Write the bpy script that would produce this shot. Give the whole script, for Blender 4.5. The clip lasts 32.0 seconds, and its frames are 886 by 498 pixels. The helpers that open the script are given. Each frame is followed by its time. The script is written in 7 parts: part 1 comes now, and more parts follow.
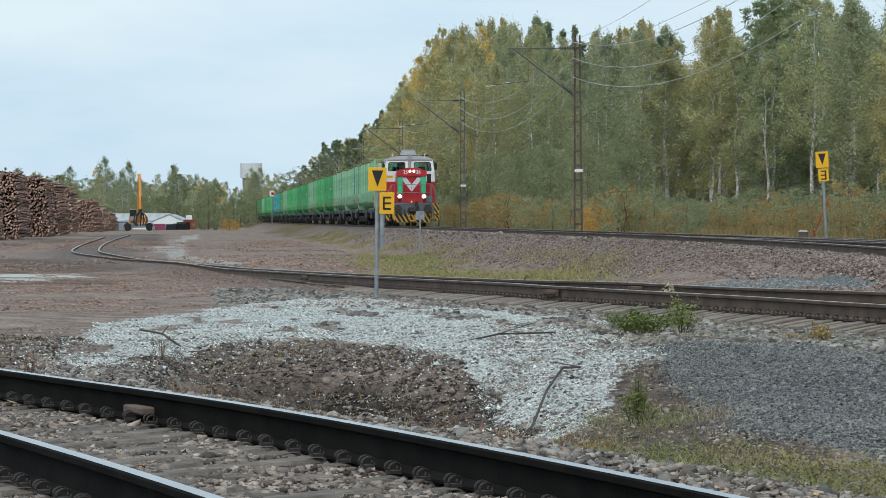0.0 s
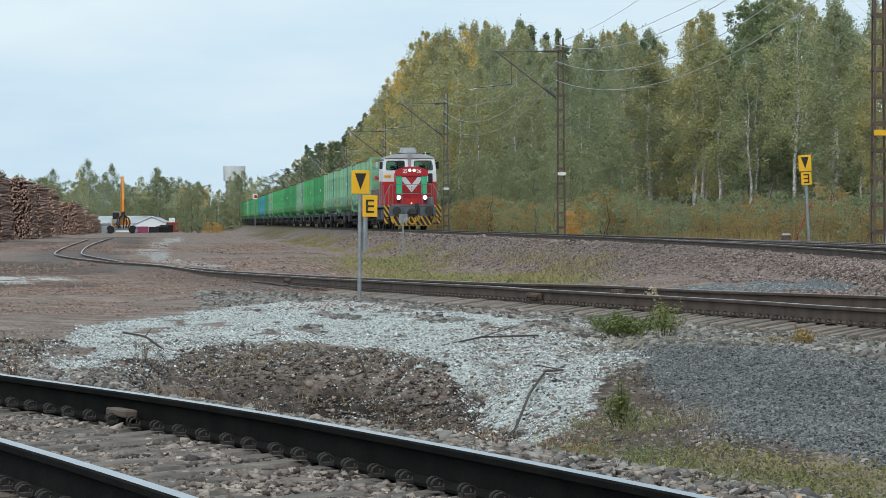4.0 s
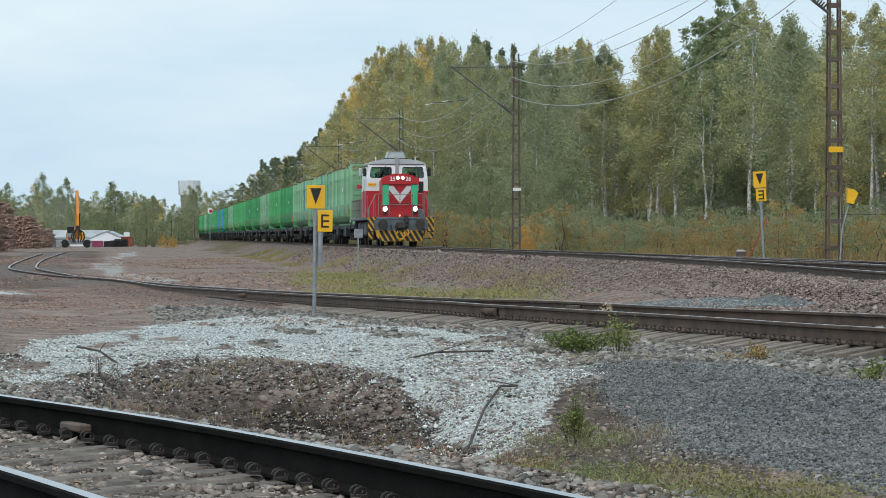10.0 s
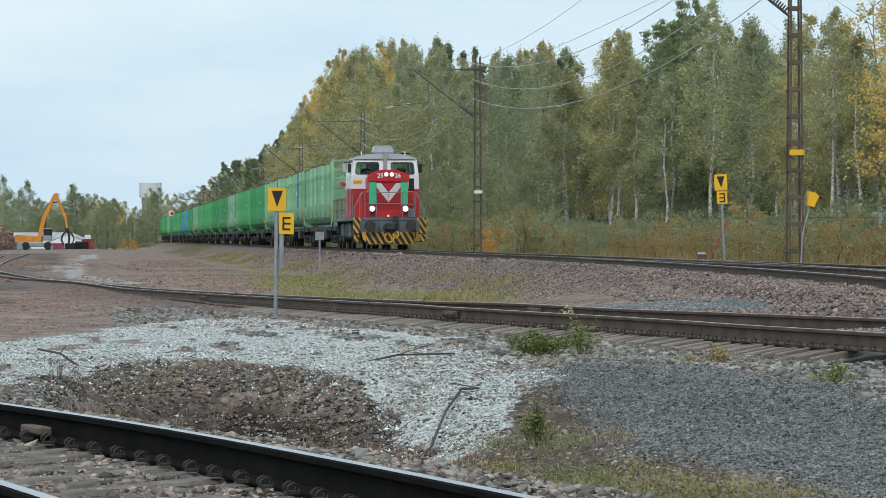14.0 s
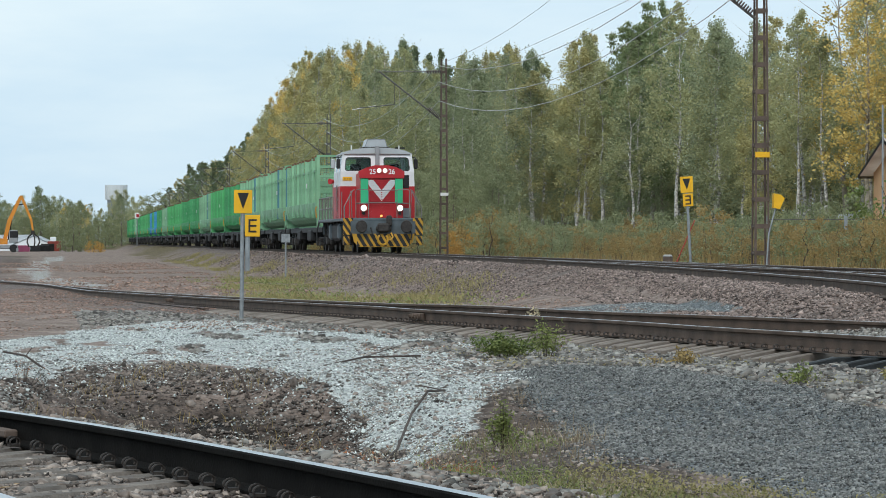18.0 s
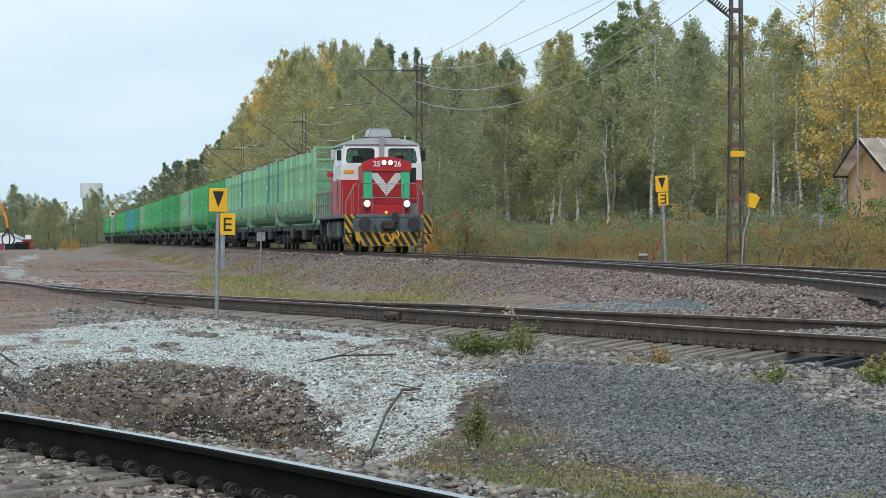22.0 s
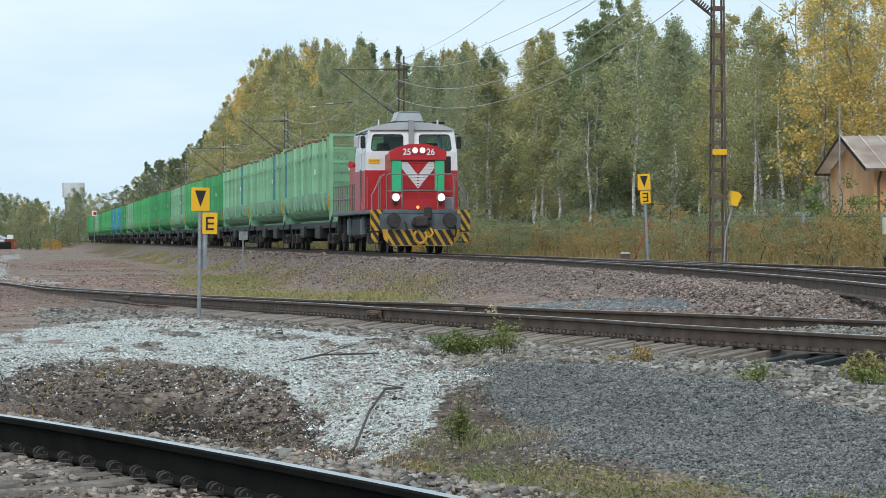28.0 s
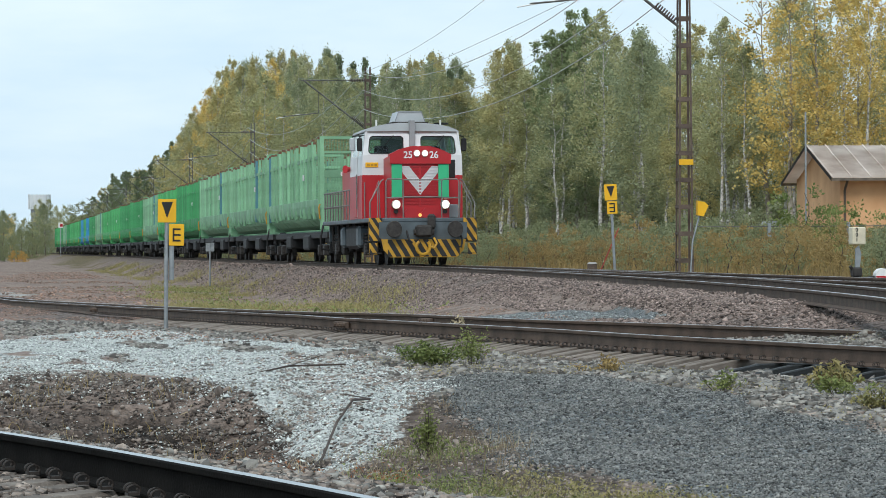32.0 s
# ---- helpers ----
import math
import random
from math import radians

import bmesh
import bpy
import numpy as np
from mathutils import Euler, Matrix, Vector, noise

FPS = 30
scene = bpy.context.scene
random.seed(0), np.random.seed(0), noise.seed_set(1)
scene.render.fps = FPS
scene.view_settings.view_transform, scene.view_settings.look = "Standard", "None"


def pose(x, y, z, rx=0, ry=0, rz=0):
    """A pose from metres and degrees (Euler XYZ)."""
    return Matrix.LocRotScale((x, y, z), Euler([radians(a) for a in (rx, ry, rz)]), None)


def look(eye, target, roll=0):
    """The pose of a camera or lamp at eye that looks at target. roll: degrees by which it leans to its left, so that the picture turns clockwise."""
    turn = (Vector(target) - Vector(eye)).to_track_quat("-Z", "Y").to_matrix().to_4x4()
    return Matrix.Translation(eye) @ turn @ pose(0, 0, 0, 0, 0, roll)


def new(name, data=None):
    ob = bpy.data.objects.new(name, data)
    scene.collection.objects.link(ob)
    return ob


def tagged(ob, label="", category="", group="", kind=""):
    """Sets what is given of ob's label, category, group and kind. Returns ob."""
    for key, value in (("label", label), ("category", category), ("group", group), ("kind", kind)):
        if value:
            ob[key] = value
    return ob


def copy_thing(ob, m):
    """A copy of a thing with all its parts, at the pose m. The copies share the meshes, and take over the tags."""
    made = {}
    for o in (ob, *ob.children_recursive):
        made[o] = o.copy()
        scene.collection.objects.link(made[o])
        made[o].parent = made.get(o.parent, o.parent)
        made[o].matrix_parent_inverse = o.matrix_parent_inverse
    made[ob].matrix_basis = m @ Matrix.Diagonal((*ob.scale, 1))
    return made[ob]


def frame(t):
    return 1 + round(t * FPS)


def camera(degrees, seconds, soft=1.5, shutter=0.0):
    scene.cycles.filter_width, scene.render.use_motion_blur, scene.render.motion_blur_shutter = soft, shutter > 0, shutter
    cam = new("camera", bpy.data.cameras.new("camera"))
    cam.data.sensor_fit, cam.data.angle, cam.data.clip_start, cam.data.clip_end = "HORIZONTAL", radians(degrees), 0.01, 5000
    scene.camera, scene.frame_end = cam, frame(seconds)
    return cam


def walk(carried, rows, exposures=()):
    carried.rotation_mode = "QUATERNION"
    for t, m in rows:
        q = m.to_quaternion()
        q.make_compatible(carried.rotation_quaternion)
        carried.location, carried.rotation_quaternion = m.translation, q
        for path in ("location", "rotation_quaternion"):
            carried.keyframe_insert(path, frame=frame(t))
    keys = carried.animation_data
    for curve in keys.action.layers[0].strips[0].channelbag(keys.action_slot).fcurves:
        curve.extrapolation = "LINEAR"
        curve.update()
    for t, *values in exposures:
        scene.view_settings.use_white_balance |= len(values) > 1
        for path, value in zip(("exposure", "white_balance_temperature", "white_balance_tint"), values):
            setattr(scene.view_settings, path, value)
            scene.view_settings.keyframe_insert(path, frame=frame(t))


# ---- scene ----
cam = camera(16.0, 32.0, soft=0.8)
EYE_HEIGHT = 0.86


def aim(yaw, pitch, roll):
    """The camera's pose on its tripod: yaw to the right, pitch up, roll to the left."""
    return pose(0, 0, EYE_HEIGHT, 0, 0, -yaw) @ pose(0, 0, 0, 90 + pitch) @ pose(0, 0, 0, 0, 0, roll)


# seconds, yaw, pitch, roll in degrees
PATH = [
    (0, 4.873, -0.557, -0.294), (0.5, 4.899, -0.568, -0.086), (1, 4.907, -0.572, -0.164), (1.5, 4.931, -0.574, -0.202), (2, 4.952, -0.557, -0.457),
    (2.5, 4.986, -0.535, -0.540), (3, 5.014, -0.525, -0.464), (3.5, 5.043, -0.515, -0.305), (5.5, 5.594, -0.453, -0.185), (6, 5.626, -0.434, -0.111),
    (6.5, 5.642, -0.407, 0.134), (7, 5.658, -0.376, -0.005), (7.5, 5.690, -0.346, 0.022), (8, 5.719, -0.322, 0.269), (8.5, 5.746, -0.296, 0.190),
    (9, 5.859, -0.278, -0.004), (9.5, 5.945, -0.250, 0.111), (10, 5.999, -0.229, -0.049), (10.5, 6.174, -0.218, -0.014), (11, 6.216, -0.203, 0.203),
    (11.5, 6.260, -0.208, 0.032), (12, 6.366, -0.199, -0.106), (12.5, 6.518, -0.186, 0.005), (13, 6.583, -0.174, 0.055), (13.5, 6.642, -0.175, 0.199),
    (14, 6.701, -0.182, -0.012), (14.5, 6.758, -0.180, -0.045), (16.5, 7.062, -0.161, 0.002), (17, 7.144, -0.164, 0.053), (17.5, 7.229, -0.156, -0.091),
    (18, 7.317, -0.142, -0.022), (18.5, 7.401, -0.134, 0.057), (19, 7.461, -0.139, 0.107), (19.5, 7.509, -0.149, 0.059), (20, 7.571, -0.145, 0.036),
    (20.5, 7.621, -0.132, 0.144), (21, 7.681, -0.136, 0.117), (21.5, 7.725, -0.151, 0.193), (22, 7.766, -0.165, 0.070), (22.5, 7.830, -0.166, -0.025),
    (23, 8.011, -0.173, 0.083), (23.5, 8.067, -0.184, 0.119), (24, 8.113, -0.197, 0.191), (24.5, 8.179, -0.216, 0.094), (25, 8.237, -0.229, 0.241),
    (25.5, 8.089, -0.236, 0.307), (27.5, 8.032, -0.211, -0.161), (28, 8.086, -0.188, -0.063), (28.5, 8.141, -0.164, -0.057), (29, 8.234, -0.134, -0.218),
    (29.5, 8.458, -0.116, -0.185), (30, 8.598, -0.102, -0.054), (30.5, 8.633, -0.071, -0.031), (31, 8.666, -0.050, -0.236), (31.5, 8.685, -0.025, -0.366),
    (32, 8.688, 0.006, -0.229),
]
walk(cam, [(t, aim(a, b, c)) for t, a, b, c in PATH], exposures=[(0, 0.33), (14, 0.35), (24, 0.44), (32, 0.47)])

# ---- light: a bright overcast autumn day ----
world = bpy.data.worlds.new("overcast_sky")
scene.world = world
world.use_nodes = True
wn, wl = world.node_tree.nodes, world.node_tree.links
background = wn["Background"]
sky = wn.new("ShaderNodeTexSky")
sky.sky_type, sky.sun_disc = "NISHITA", False
sky.sun_elevation, sky.sun_rotation = radians(46), radians(200)
sky.air_density, sky.dust_density, sky.ozone_density = 1.0, 3.0, 1.0
sky_coord = wn.new("ShaderNodeTexCoord")
sky_map = wn.new("ShaderNodeMapping")
sky_map.inputs["Scale"].default_value = (2.2, 2.2, 9.0)
cloud = wn.new("ShaderNodeTexNoise")
cloud.inputs["Scale"].default_value, cloud.inputs["Detail"].default_value = 1.6, 7
cloud.inputs["Roughness"].default_value = 0.55
cloud_ramp = wn.new("ShaderNodeValToRGB")
cloud_ramp.color_ramp.elements[0].position, cloud_ramp.color_ramp.elements[0].color = 0.34, (4.2, 5.85, 7.3, 1)
cloud_ramp.color_ramp.elements[1].position, cloud_ramp.color_ramp.elements[1].color = 0.60, (6.15, 7.3, 7.9, 1)
cover = wn.new("ShaderNodeMixRGB")
cover.inputs[0].default_value = 0.93
wl.new(sky_coord.outputs["Generated"], sky_map.inputs[0])
wl.new(sky_map.outputs[0], cloud.inputs["Vector"])
wl.new(cloud.outputs["Fac"], cloud_ramp.inputs[0])
wl.new(sky.outputs[0], cover.inputs[1])
wl.new(cloud_ramp.outputs[0], cover.inputs[2])
wl.new(cover.outputs[0], background.inputs[0])
background.inputs[1].default_value = 0.1
sun = new("sun", bpy.data.lights.new("sun", "SUN"))
sun.data.energy, sun.data.angle, sun.data.color = 1.45, radians(25), (1.0, 0.98, 0.94)
sun.matrix_world = look((-18, -50, 55), (0, 0, 0))


# ---- materials ----
def material(name, colour, rough=0.8, metal=0.0, vary=0.25, scale=6.0, second=None, fine=60.0, bump=0.15, bump_scale=None,
             object_random=0.0, island_random=0.0, spec=0.4, emit=None, emit_strength=0.0):
    """A surface with stains and grain at two scales, in metres."""
    m = bpy.data.materials.new(name)
    m.use_nodes = True
    n, l = m.node_tree.nodes, m.node_tree.links
    b = n["Principled BSDF"]
    b.inputs["Roughness"].default_value, b.inputs["Metallic"].default_value = rough, metal
    b.inputs["Specular IOR Level"].default_value = spec
    coord = n.new("ShaderNodeTexCoord")
    big, small = n.new("ShaderNodeTexNoise"), n.new("ShaderNodeTexNoise")
    big.inputs["Scale"].default_value, big.inputs["Detail"].default_value = scale, 5
    small.inputs["Scale"].default_value, small.inputs["Detail"].default_value = fine, 3
    for t in (big, small):
        l.new(coord.outputs["Object"], t.inputs["Vector"])
    ramp = n.new("ShaderNodeValToRGB")
    c = Vector(colour)
    d = Vector(second) if second else c * (1 - 1.3 * vary)
    ramp.color_ramp.elements[0].position, ramp.color_ramp.elements[1].position = 0.32, 0.68
    ramp.color_ramp.elements[0].color, ramp.color_ramp.elements[1].color = (*d, 1), (*(c * (1 + 0.4 * vary)), 1)
    l.new(big.outputs["Fac"], ramp.inputs[0])
    grain = n.new("ShaderNodeMath")
    grain.operation = "MULTIPLY_ADD"
    grain.inputs[1].default_value, grain.inputs[2].default_value = 1.2 * vary, 1 - 0.6 * vary
    l.new(small.outputs["Fac"], grain.inputs[0])
    value = grain.outputs[0]
    for amount, kind in ((object_random, "ob"), (island_random, "isle")):
        if amount:
            if kind == "ob":
                src = n.new("ShaderNodeObjectInfo").outputs["Random"]
            else:
                src = n.new("ShaderNodeNewGeometry").outputs["Random Per Island"]
            r = n.new("ShaderNodeMath")
            r.operation = "MULTIPLY_ADD"
            r.inputs[1].default_value, r.inputs[2].default_value = 2 * amount, 1 - amount
            l.new(src, r.inputs[0])
            times = n.new("ShaderNodeMath")
            times.operation = "MULTIPLY"
            l.new(r.outputs[0], times.inputs[0])
            l.new(value, times.inputs[1])
            value = times.outputs[0]
    mul = n.new("ShaderNodeVectorMath")
    mul.operation = "SCALE"
    l.new(ramp.outputs[0], mul.inputs[0])
    l.new(value, mul.inputs["Scale"])
    l.new(mul.outputs[0], b.inputs["Base Color"])
    if bump:
        bm_ = n.new("ShaderNodeBump")
        bm_.inputs["Strength"].default_value, bm_.inputs["Distance"].default_value = bump, 0.02
        l.new(small.outputs["Fac"], bm_.inputs["Height"])
        l.new(bm_.outputs[0], b.inputs["Normal"])
    if emit:
        b.inputs["Emission Color"].default_value, b.inputs["Emission Strength"].default_value = (*emit, 1), emit_strength
    return m


def leaf_material(name, colour, second, rough=0.75):
    """Foliage, lit through a little, every leaf of its own tone."""
    m = bpy.data.materials.new(name)
    m.use_nodes = True
    n, l = m.node_tree.nodes, m.node_tree.links
    b = n["Principled BSDF"]
    b.inputs["Roughness"].default_value, b.inputs["Specular IOR Level"].default_value = rough, 0.2
    isle = n.new("ShaderNodeNewGeometry")
    ob = n.new("ShaderNodeObjectInfo")
    coord = n.new("ShaderNodeTexCoord")
    noise_ = n.new("ShaderNodeTexNoise")
    noise_.inputs["Scale"].default_value = 0.6
    l.new(coord.outputs["Object"], noise_.inputs["Vector"])
    add = n.new("ShaderNodeMath")
    add.operation = "MULTIPLY_ADD"
    add.inputs[1].default_value = 0.3
    l.new(isle.outputs["Random Per Island"], add.inputs[0])
    l.new(noise_.outputs["Fac"], add.inputs[2])
    add2 = n.new("ShaderNodeMath")
    add2.operation = "MULTIPLY_ADD"
    add2.inputs[1].default_value = 0.5
    l.new(ob.outputs["Random"], add2.inputs[0])
    l.new(add.outputs[0], add2.inputs[2])
    ramp = n.new("ShaderNodeValToRGB")
    ramp.color_ramp.elements[0].position, ramp.color_ramp.elements[0].color = 0.38, (*colour, 1)
    ramp.color_ramp.elements[1].position, ramp.color_ramp.elements[1].color = 0.86, (*second, 1)
    l.new(add2.outputs[0], ramp.inputs[0])
    l.new(ramp.outputs[0], b.inputs["Base Color"])
    through_ = n.new("ShaderNodeBsdfTranslucent")
    mix = n.new("ShaderNodeMixShader")
    mix.inputs[0].default_value = 0.35
    l.new(ramp.outputs[0], through_.inputs[0])
    l.new(b.outputs[0], mix.inputs[1])
    l.new(through_.outputs[0], mix.inputs[2])
    l.new(mix.outputs[0], n["Material Output"].inputs[0])
    return m


def glass_material(name, tint=(0.6, 0.75, 0.7)):
    m = bpy.data.materials.new(name)
    m.use_nodes = True
    b = m.node_tree.nodes["Principled BSDF"]
    b.inputs["Base Color"].default_value = (*tint, 1)
    b.inputs["Roughness"].default_value, b.inputs["Transmission Weight"].default_value, b.inputs["IOR"].default_value = 0.04, 1.0, 1.3
    return m


STEEL_TOP = material("worn_rail_steel", (0.5, 0.51, 0.52), 0.32, 0.9, 0.12, 3, bump=0.03)
# near rails: the shade on their sides is put into the rust colour
RAIL_RUST_SHADED = material("rail_rust_shaded", (0.010, 0.009, 0.008), 0.95, 0.0, 0.4, 4, bump=0.2, spec=0.1)
RAIL_BROWN = material("siding_rail_rust", (0.10, 0.068, 0.05), 0.8, 0.0, 0.35, 4, bump=0.2)
IRON = material("dark_iron", (0.045, 0.04, 0.037), 0.7, 0.2, 0.4, 9, bump=0.2)
CLIP_IRON = material("rusty_spring_clip", (0.05, 0.042, 0.037), 0.6, 0.2, 0.3, 20, bump=0.1)
SLEEPER = material("weathered_sleeper", (0.165, 0.14, 0.118), 0.9, 0, 0.45, 5, second=(0.08, 0.068, 0.058), object_random=0.2, bump=0.5)
SLEEPER_BLACK = material("tarred_sleeper", (0.03, 0.034, 0.036), 0.6, 0, 0.3, 3, object_random=0.2, bump=0.4)
SLEEPER_PALE = material("pale_grey_sleeper", (0.245, 0.21, 0.18), 0.9, 0, 0.3, 3, second=(0.13, 0.112, 0.096), object_random=0.2, bump=0.4)
CONCRETE = material("grey_concrete", (0.36, 0.35, 0.33), 0.9, 0, 0.25, 2, bump=0.3)
RED = material("red_loco_paint", (0.42, 0.012, 0.018), 0.42, 0, 0.12, 1.3, bump=0.02, spec=0.5)
WHITE = material("white_loco_paint", (0.68, 0.70, 0.71), 0.45, 0, 0.1, 1.2, bump=0.02)
GREEN_TRIM = material("green_trim_paint", (0.04, 0.42, 0.20), 0.45, 0, 0.12, 2, bump=0.02)
LOCO_GREY = material("grey_loco_paint", (0.27, 0.29, 0.30), 0.5, 0, 0.15, 1.5, bump=0.03)
BEAM_GREY = material("blue_grey_frame_paint", (0.095, 0.118, 0.132), 0.55, 0.1, 0.25, 2, bump=0.05)
BLACK = material("black_running_gear", (0.018, 0.018, 0.019), 0.65, 0.1, 0.4, 3, bump=0.1)
YELLOW = material("warning_yellow_paint", (0.48, 0.26, 0.025), 0.5, 0, 0.2, 3, bump=0.02)
STRIPE_BLACK = material("warning_black_paint", (0.02, 0.02, 0.02), 0.5, 0, 0.2, 3, bump=0.02)
RAILING = material("railing_steel", (0.20, 0.19, 0.18), 0.5, 0.4, 0.2, 6, bump=0.02)
GLASS = glass_material("tinted_cab_glass")
CAB_INNER = material("green_cab_lining", (0.12, 0.2, 0.16), 0.7, 0, 0.2, 2)
LAMP_GLOW = material("headlamp_glow", (0.9, 0.85, 0.7), 0.3, emit=(1.0, 0.86, 0.6), emit_strength=7.0)
LAMP_TOP = material("top_lamp_glow", (0.9, 0.9, 0.85), 0.3, emit=(1.0, 0.86, 0.62), emit_strength=1.2)
LAMP_ORANGE = material("low_lamp_glow", (0.9, 0.5, 0.2), 0.3, emit=(1.0, 0.4, 0.08), emit_strength=0.8)
WAGON_GREENS = [material("wagon_green_" + n, c, 0.6, 0, 0.3, 0.9, second=s, fine=25, bump=0.05, object_random=0.18) for n, c, s in (
    ("pale", (0.20, 0.385, 0.235), (0.135, 0.28, 0.165)), ("fresh", (0.07, 0.34, 0.12), (0.05, 0.25, 0.09)),
    ("dark", (0.05, 0.27, 0.10), (0.035, 0.2, 0.075)))]
WAGON_BLUE = material("wagon_blue", (0.04, 0.26, 0.50), 0.6, 0, 0.25, 0.9, bump=0.05)
WAGON_TEAL = material("wagon_faded_teal", (0.07, 0.20, 0.24), 0.65, 0, 0.3, 0.9, bump=0.05)
STAKE_RUST = material("bare_stake_tip", (0.20, 0.10, 0.06), 0.85, 0, 0.4, 5)
SIGN_YELLOW = material("sign_yellow", (0.78, 0.42, 0.015), 0.45, 0, 0.08, 4, bump=0.0)
SIGN_BLACK = material("sign_black", (0.015, 0.015, 0.015), 0.5, 0, 0.1, 4, bump=0.0)
GALVANISED = material("galvanised_steel", (0.33, 0.35, 0.36), 0.45, 0.6, 0.2, 8, bump=0.03)
MAST_RUST = material("rusty_mast_steel", (0.13, 0.095, 0.076), 0.8, 0.1, 0.35, 4, bump=0.1)
MAST_GREY = material("grey_mast_steel", (0.13, 0.125, 0.115), 0.7, 0.3, 0.25, 4, bump=0.05)
PLATE_CREAM = material("cream_plate", (0.62, 0.56, 0.42), 0.5, 0, 0.15, 5)
PLATE_WHITE = material("white_plate", (0.72, 0.72, 0.70), 0.5, 0, 0.08, 4)
WIRE = material("overhead_wire", (0.24, 0.25, 0.25), 0.5, 0.6, 0.1, 3)
# lighter wire for the hanging lines: light falling on them is painted in
WIRE_LIT = material("lit_return_wire", (0.46, 0.47, 0.46), 0.5, 0.2, 0.1, 3)
INSULATOR = material("brown_insulator", (0.06, 0.035, 0.03), 0.3, 0, 0.1, 5)
BIRCH_BARK = material("birch_bark", (0.62, 0.60, 0.56), 0.85, 0, 0.4, 5, second=(0.12, 0.11, 0.10), bump=0.2)
ASPEN_BARK = material("pale_aspen_bark", (0.36, 0.32, 0.26), 0.9, 0, 0.35, 5, second=(0.16, 0.14, 0.115), bump=0.3)
GREY_BARK = material("grey_brown_bark", (0.17, 0.14, 0.11), 0.9, 0, 0.35, 5, bump=0.4)
TWIG = material("dark_twig", (0.075, 0.055, 0.045), 0.9, 0, 0.35, 6, bump=0.2)
# leaf colours of the wood are greyed and blued; distance haze is painted in
LEAF_OLIVE = leaf_material("olive_birch_leaf", (0.205, 0.235, 0.138), (0.41, 0.41, 0.215))
LEAF_OCHRE = leaf_material("ochre_birch_leaf", (0.235, 0.235, 0.128), (0.47, 0.425, 0.20))
LEAF_ASPEN = leaf_material("green_aspen_leaf", (0.125, 0.16, 0.09), (0.25, 0.30, 0.15))
LEAF_GREEN = leaf_material("green_leaf", (0.155, 0.198, 0.128), (0.315, 0.345, 0.205))
LEAF_YELLOW = leaf_material("yellow_leaf", (0.33, 0.30, 0.12), (0.66, 0.49, 0.17))
LEAF_ORANGE = leaf_material("orange_leaf", (0.26, 0.16, 0.05), (0.55, 0.33, 0.10))
LEAF_PINE = leaf_material("pine_needle", (0.11, 0.145, 0.095), (0.20, 0.24, 0.135))
LEAF_WILLOW = leaf_material("grey_green_willow_leaf", (0.15, 0.18, 0.105), (0.28, 0.30, 0.165))
LEAF_RUSSET = leaf_material("russet_shrub_leaf", (0.17, 0.125, 0.065), (0.36, 0.26, 0.11))
LEAF_GRASS = leaf_material("grass_blade", (0.12, 0.14, 0.05), (0.34, 0.29, 0.13))
LEAF_FRESH = leaf_material("fresh_green_leaf", (0.09, 0.135, 0.04), (0.23, 0.26, 0.09))
LEAF_BROWN = leaf_material("withered_brown_leaf", (0.105, 0.082, 0.058), (0.25, 0.19, 0.125))
LEAF_RED = leaf_material("red_weed_leaf", (0.17, 0.06, 0.035), (0.36, 0.15, 0.07))
STRAW = leaf_material("dry_stalk", (0.30, 0.24, 0.15), (0.5, 0.42, 0.28))
STONE_BROWN = material("brown_ballast_stone", (0.27, 0.228, 0.195), 0.9, 0, 0.3, 12, second=(0.11, 0.09, 0.078), island_random=0.8, bump=0.3)
STONE_GREY = material("grey_ballast_stone", (0.235, 0.226, 0.202), 0.9, 0, 0.3, 12, second=(0.13, 0.12, 0.11), island_random=0.75, bump=0.3)
STONE_WHITE = material("white_gravel_stone", (0.515, 0.54, 0.52), 0.85, 0, 0.2, 14, second=(0.27, 0.29, 0.28), island_random=0.75, bump=0.2)
STONE_DARK = material("slate_gravel_stone", (0.186, 0.186, 0.174), 0.85, 0, 0.25, 14, second=(0.075, 0.08, 0.08), island_random=0.85, bump=0.2)
LOG_BARK = material("pine_log_bark", (0.37, 0.235, 0.185), 0.9, 0, 0.35, 2, second=(0.23, 0.14, 0.11), object_random=0.2, island_random=0.5, bump=0.3)
CLOD = material("dark_wet_clod", (0.165, 0.135, 0.115), 0.95, 0, 0.3, 12, second=(0.05, 0.041, 0.035), island_random=0.85, bump=0.4)
LITTER = material("fallen_leaf", (0.42, 0.30, 0.16), 0.8, 0, 0.25, 9, second=(0.22, 0.13, 0.08), island_random=0.5, bump=0.0)
CHIP = material("wood_chip", (0.33, 0.21, 0.16), 0.9, 0, 0.3, 9, second=(0.14, 0.095, 0.075), island_random=0.6)
STONE_BLUE = material("pale_slate_gravel_stone", (0.27, 0.29, 0.285), 0.85, 0, 0.25, 14, second=(0.14, 0.15, 0.15), island_random=0.7, bump=0.2)
STONE_RED = material("reddish_ballast_stone", (0.25, 0.195, 0.17), 0.9, 0, 0.3, 12, second=(0.11, 0.083, 0.072), island_random=0.8, bump=0.3)
ROOF_UNIT = material("pale_grey_roof_unit", (0.42, 0.45, 0.47), 0.5, 0, 0.1, 2)
LOG_END = material("cut_log_end", (0.43, 0.285, 0.225), 0.85, 0, 0.3, 4, object_random=0.2, island_random=0.5)
EXC_ORANGE = material("crane_orange_paint", (0.62, 0.24, 0.03), 0.5, 0, 0.15, 1.5, bump=0.02)
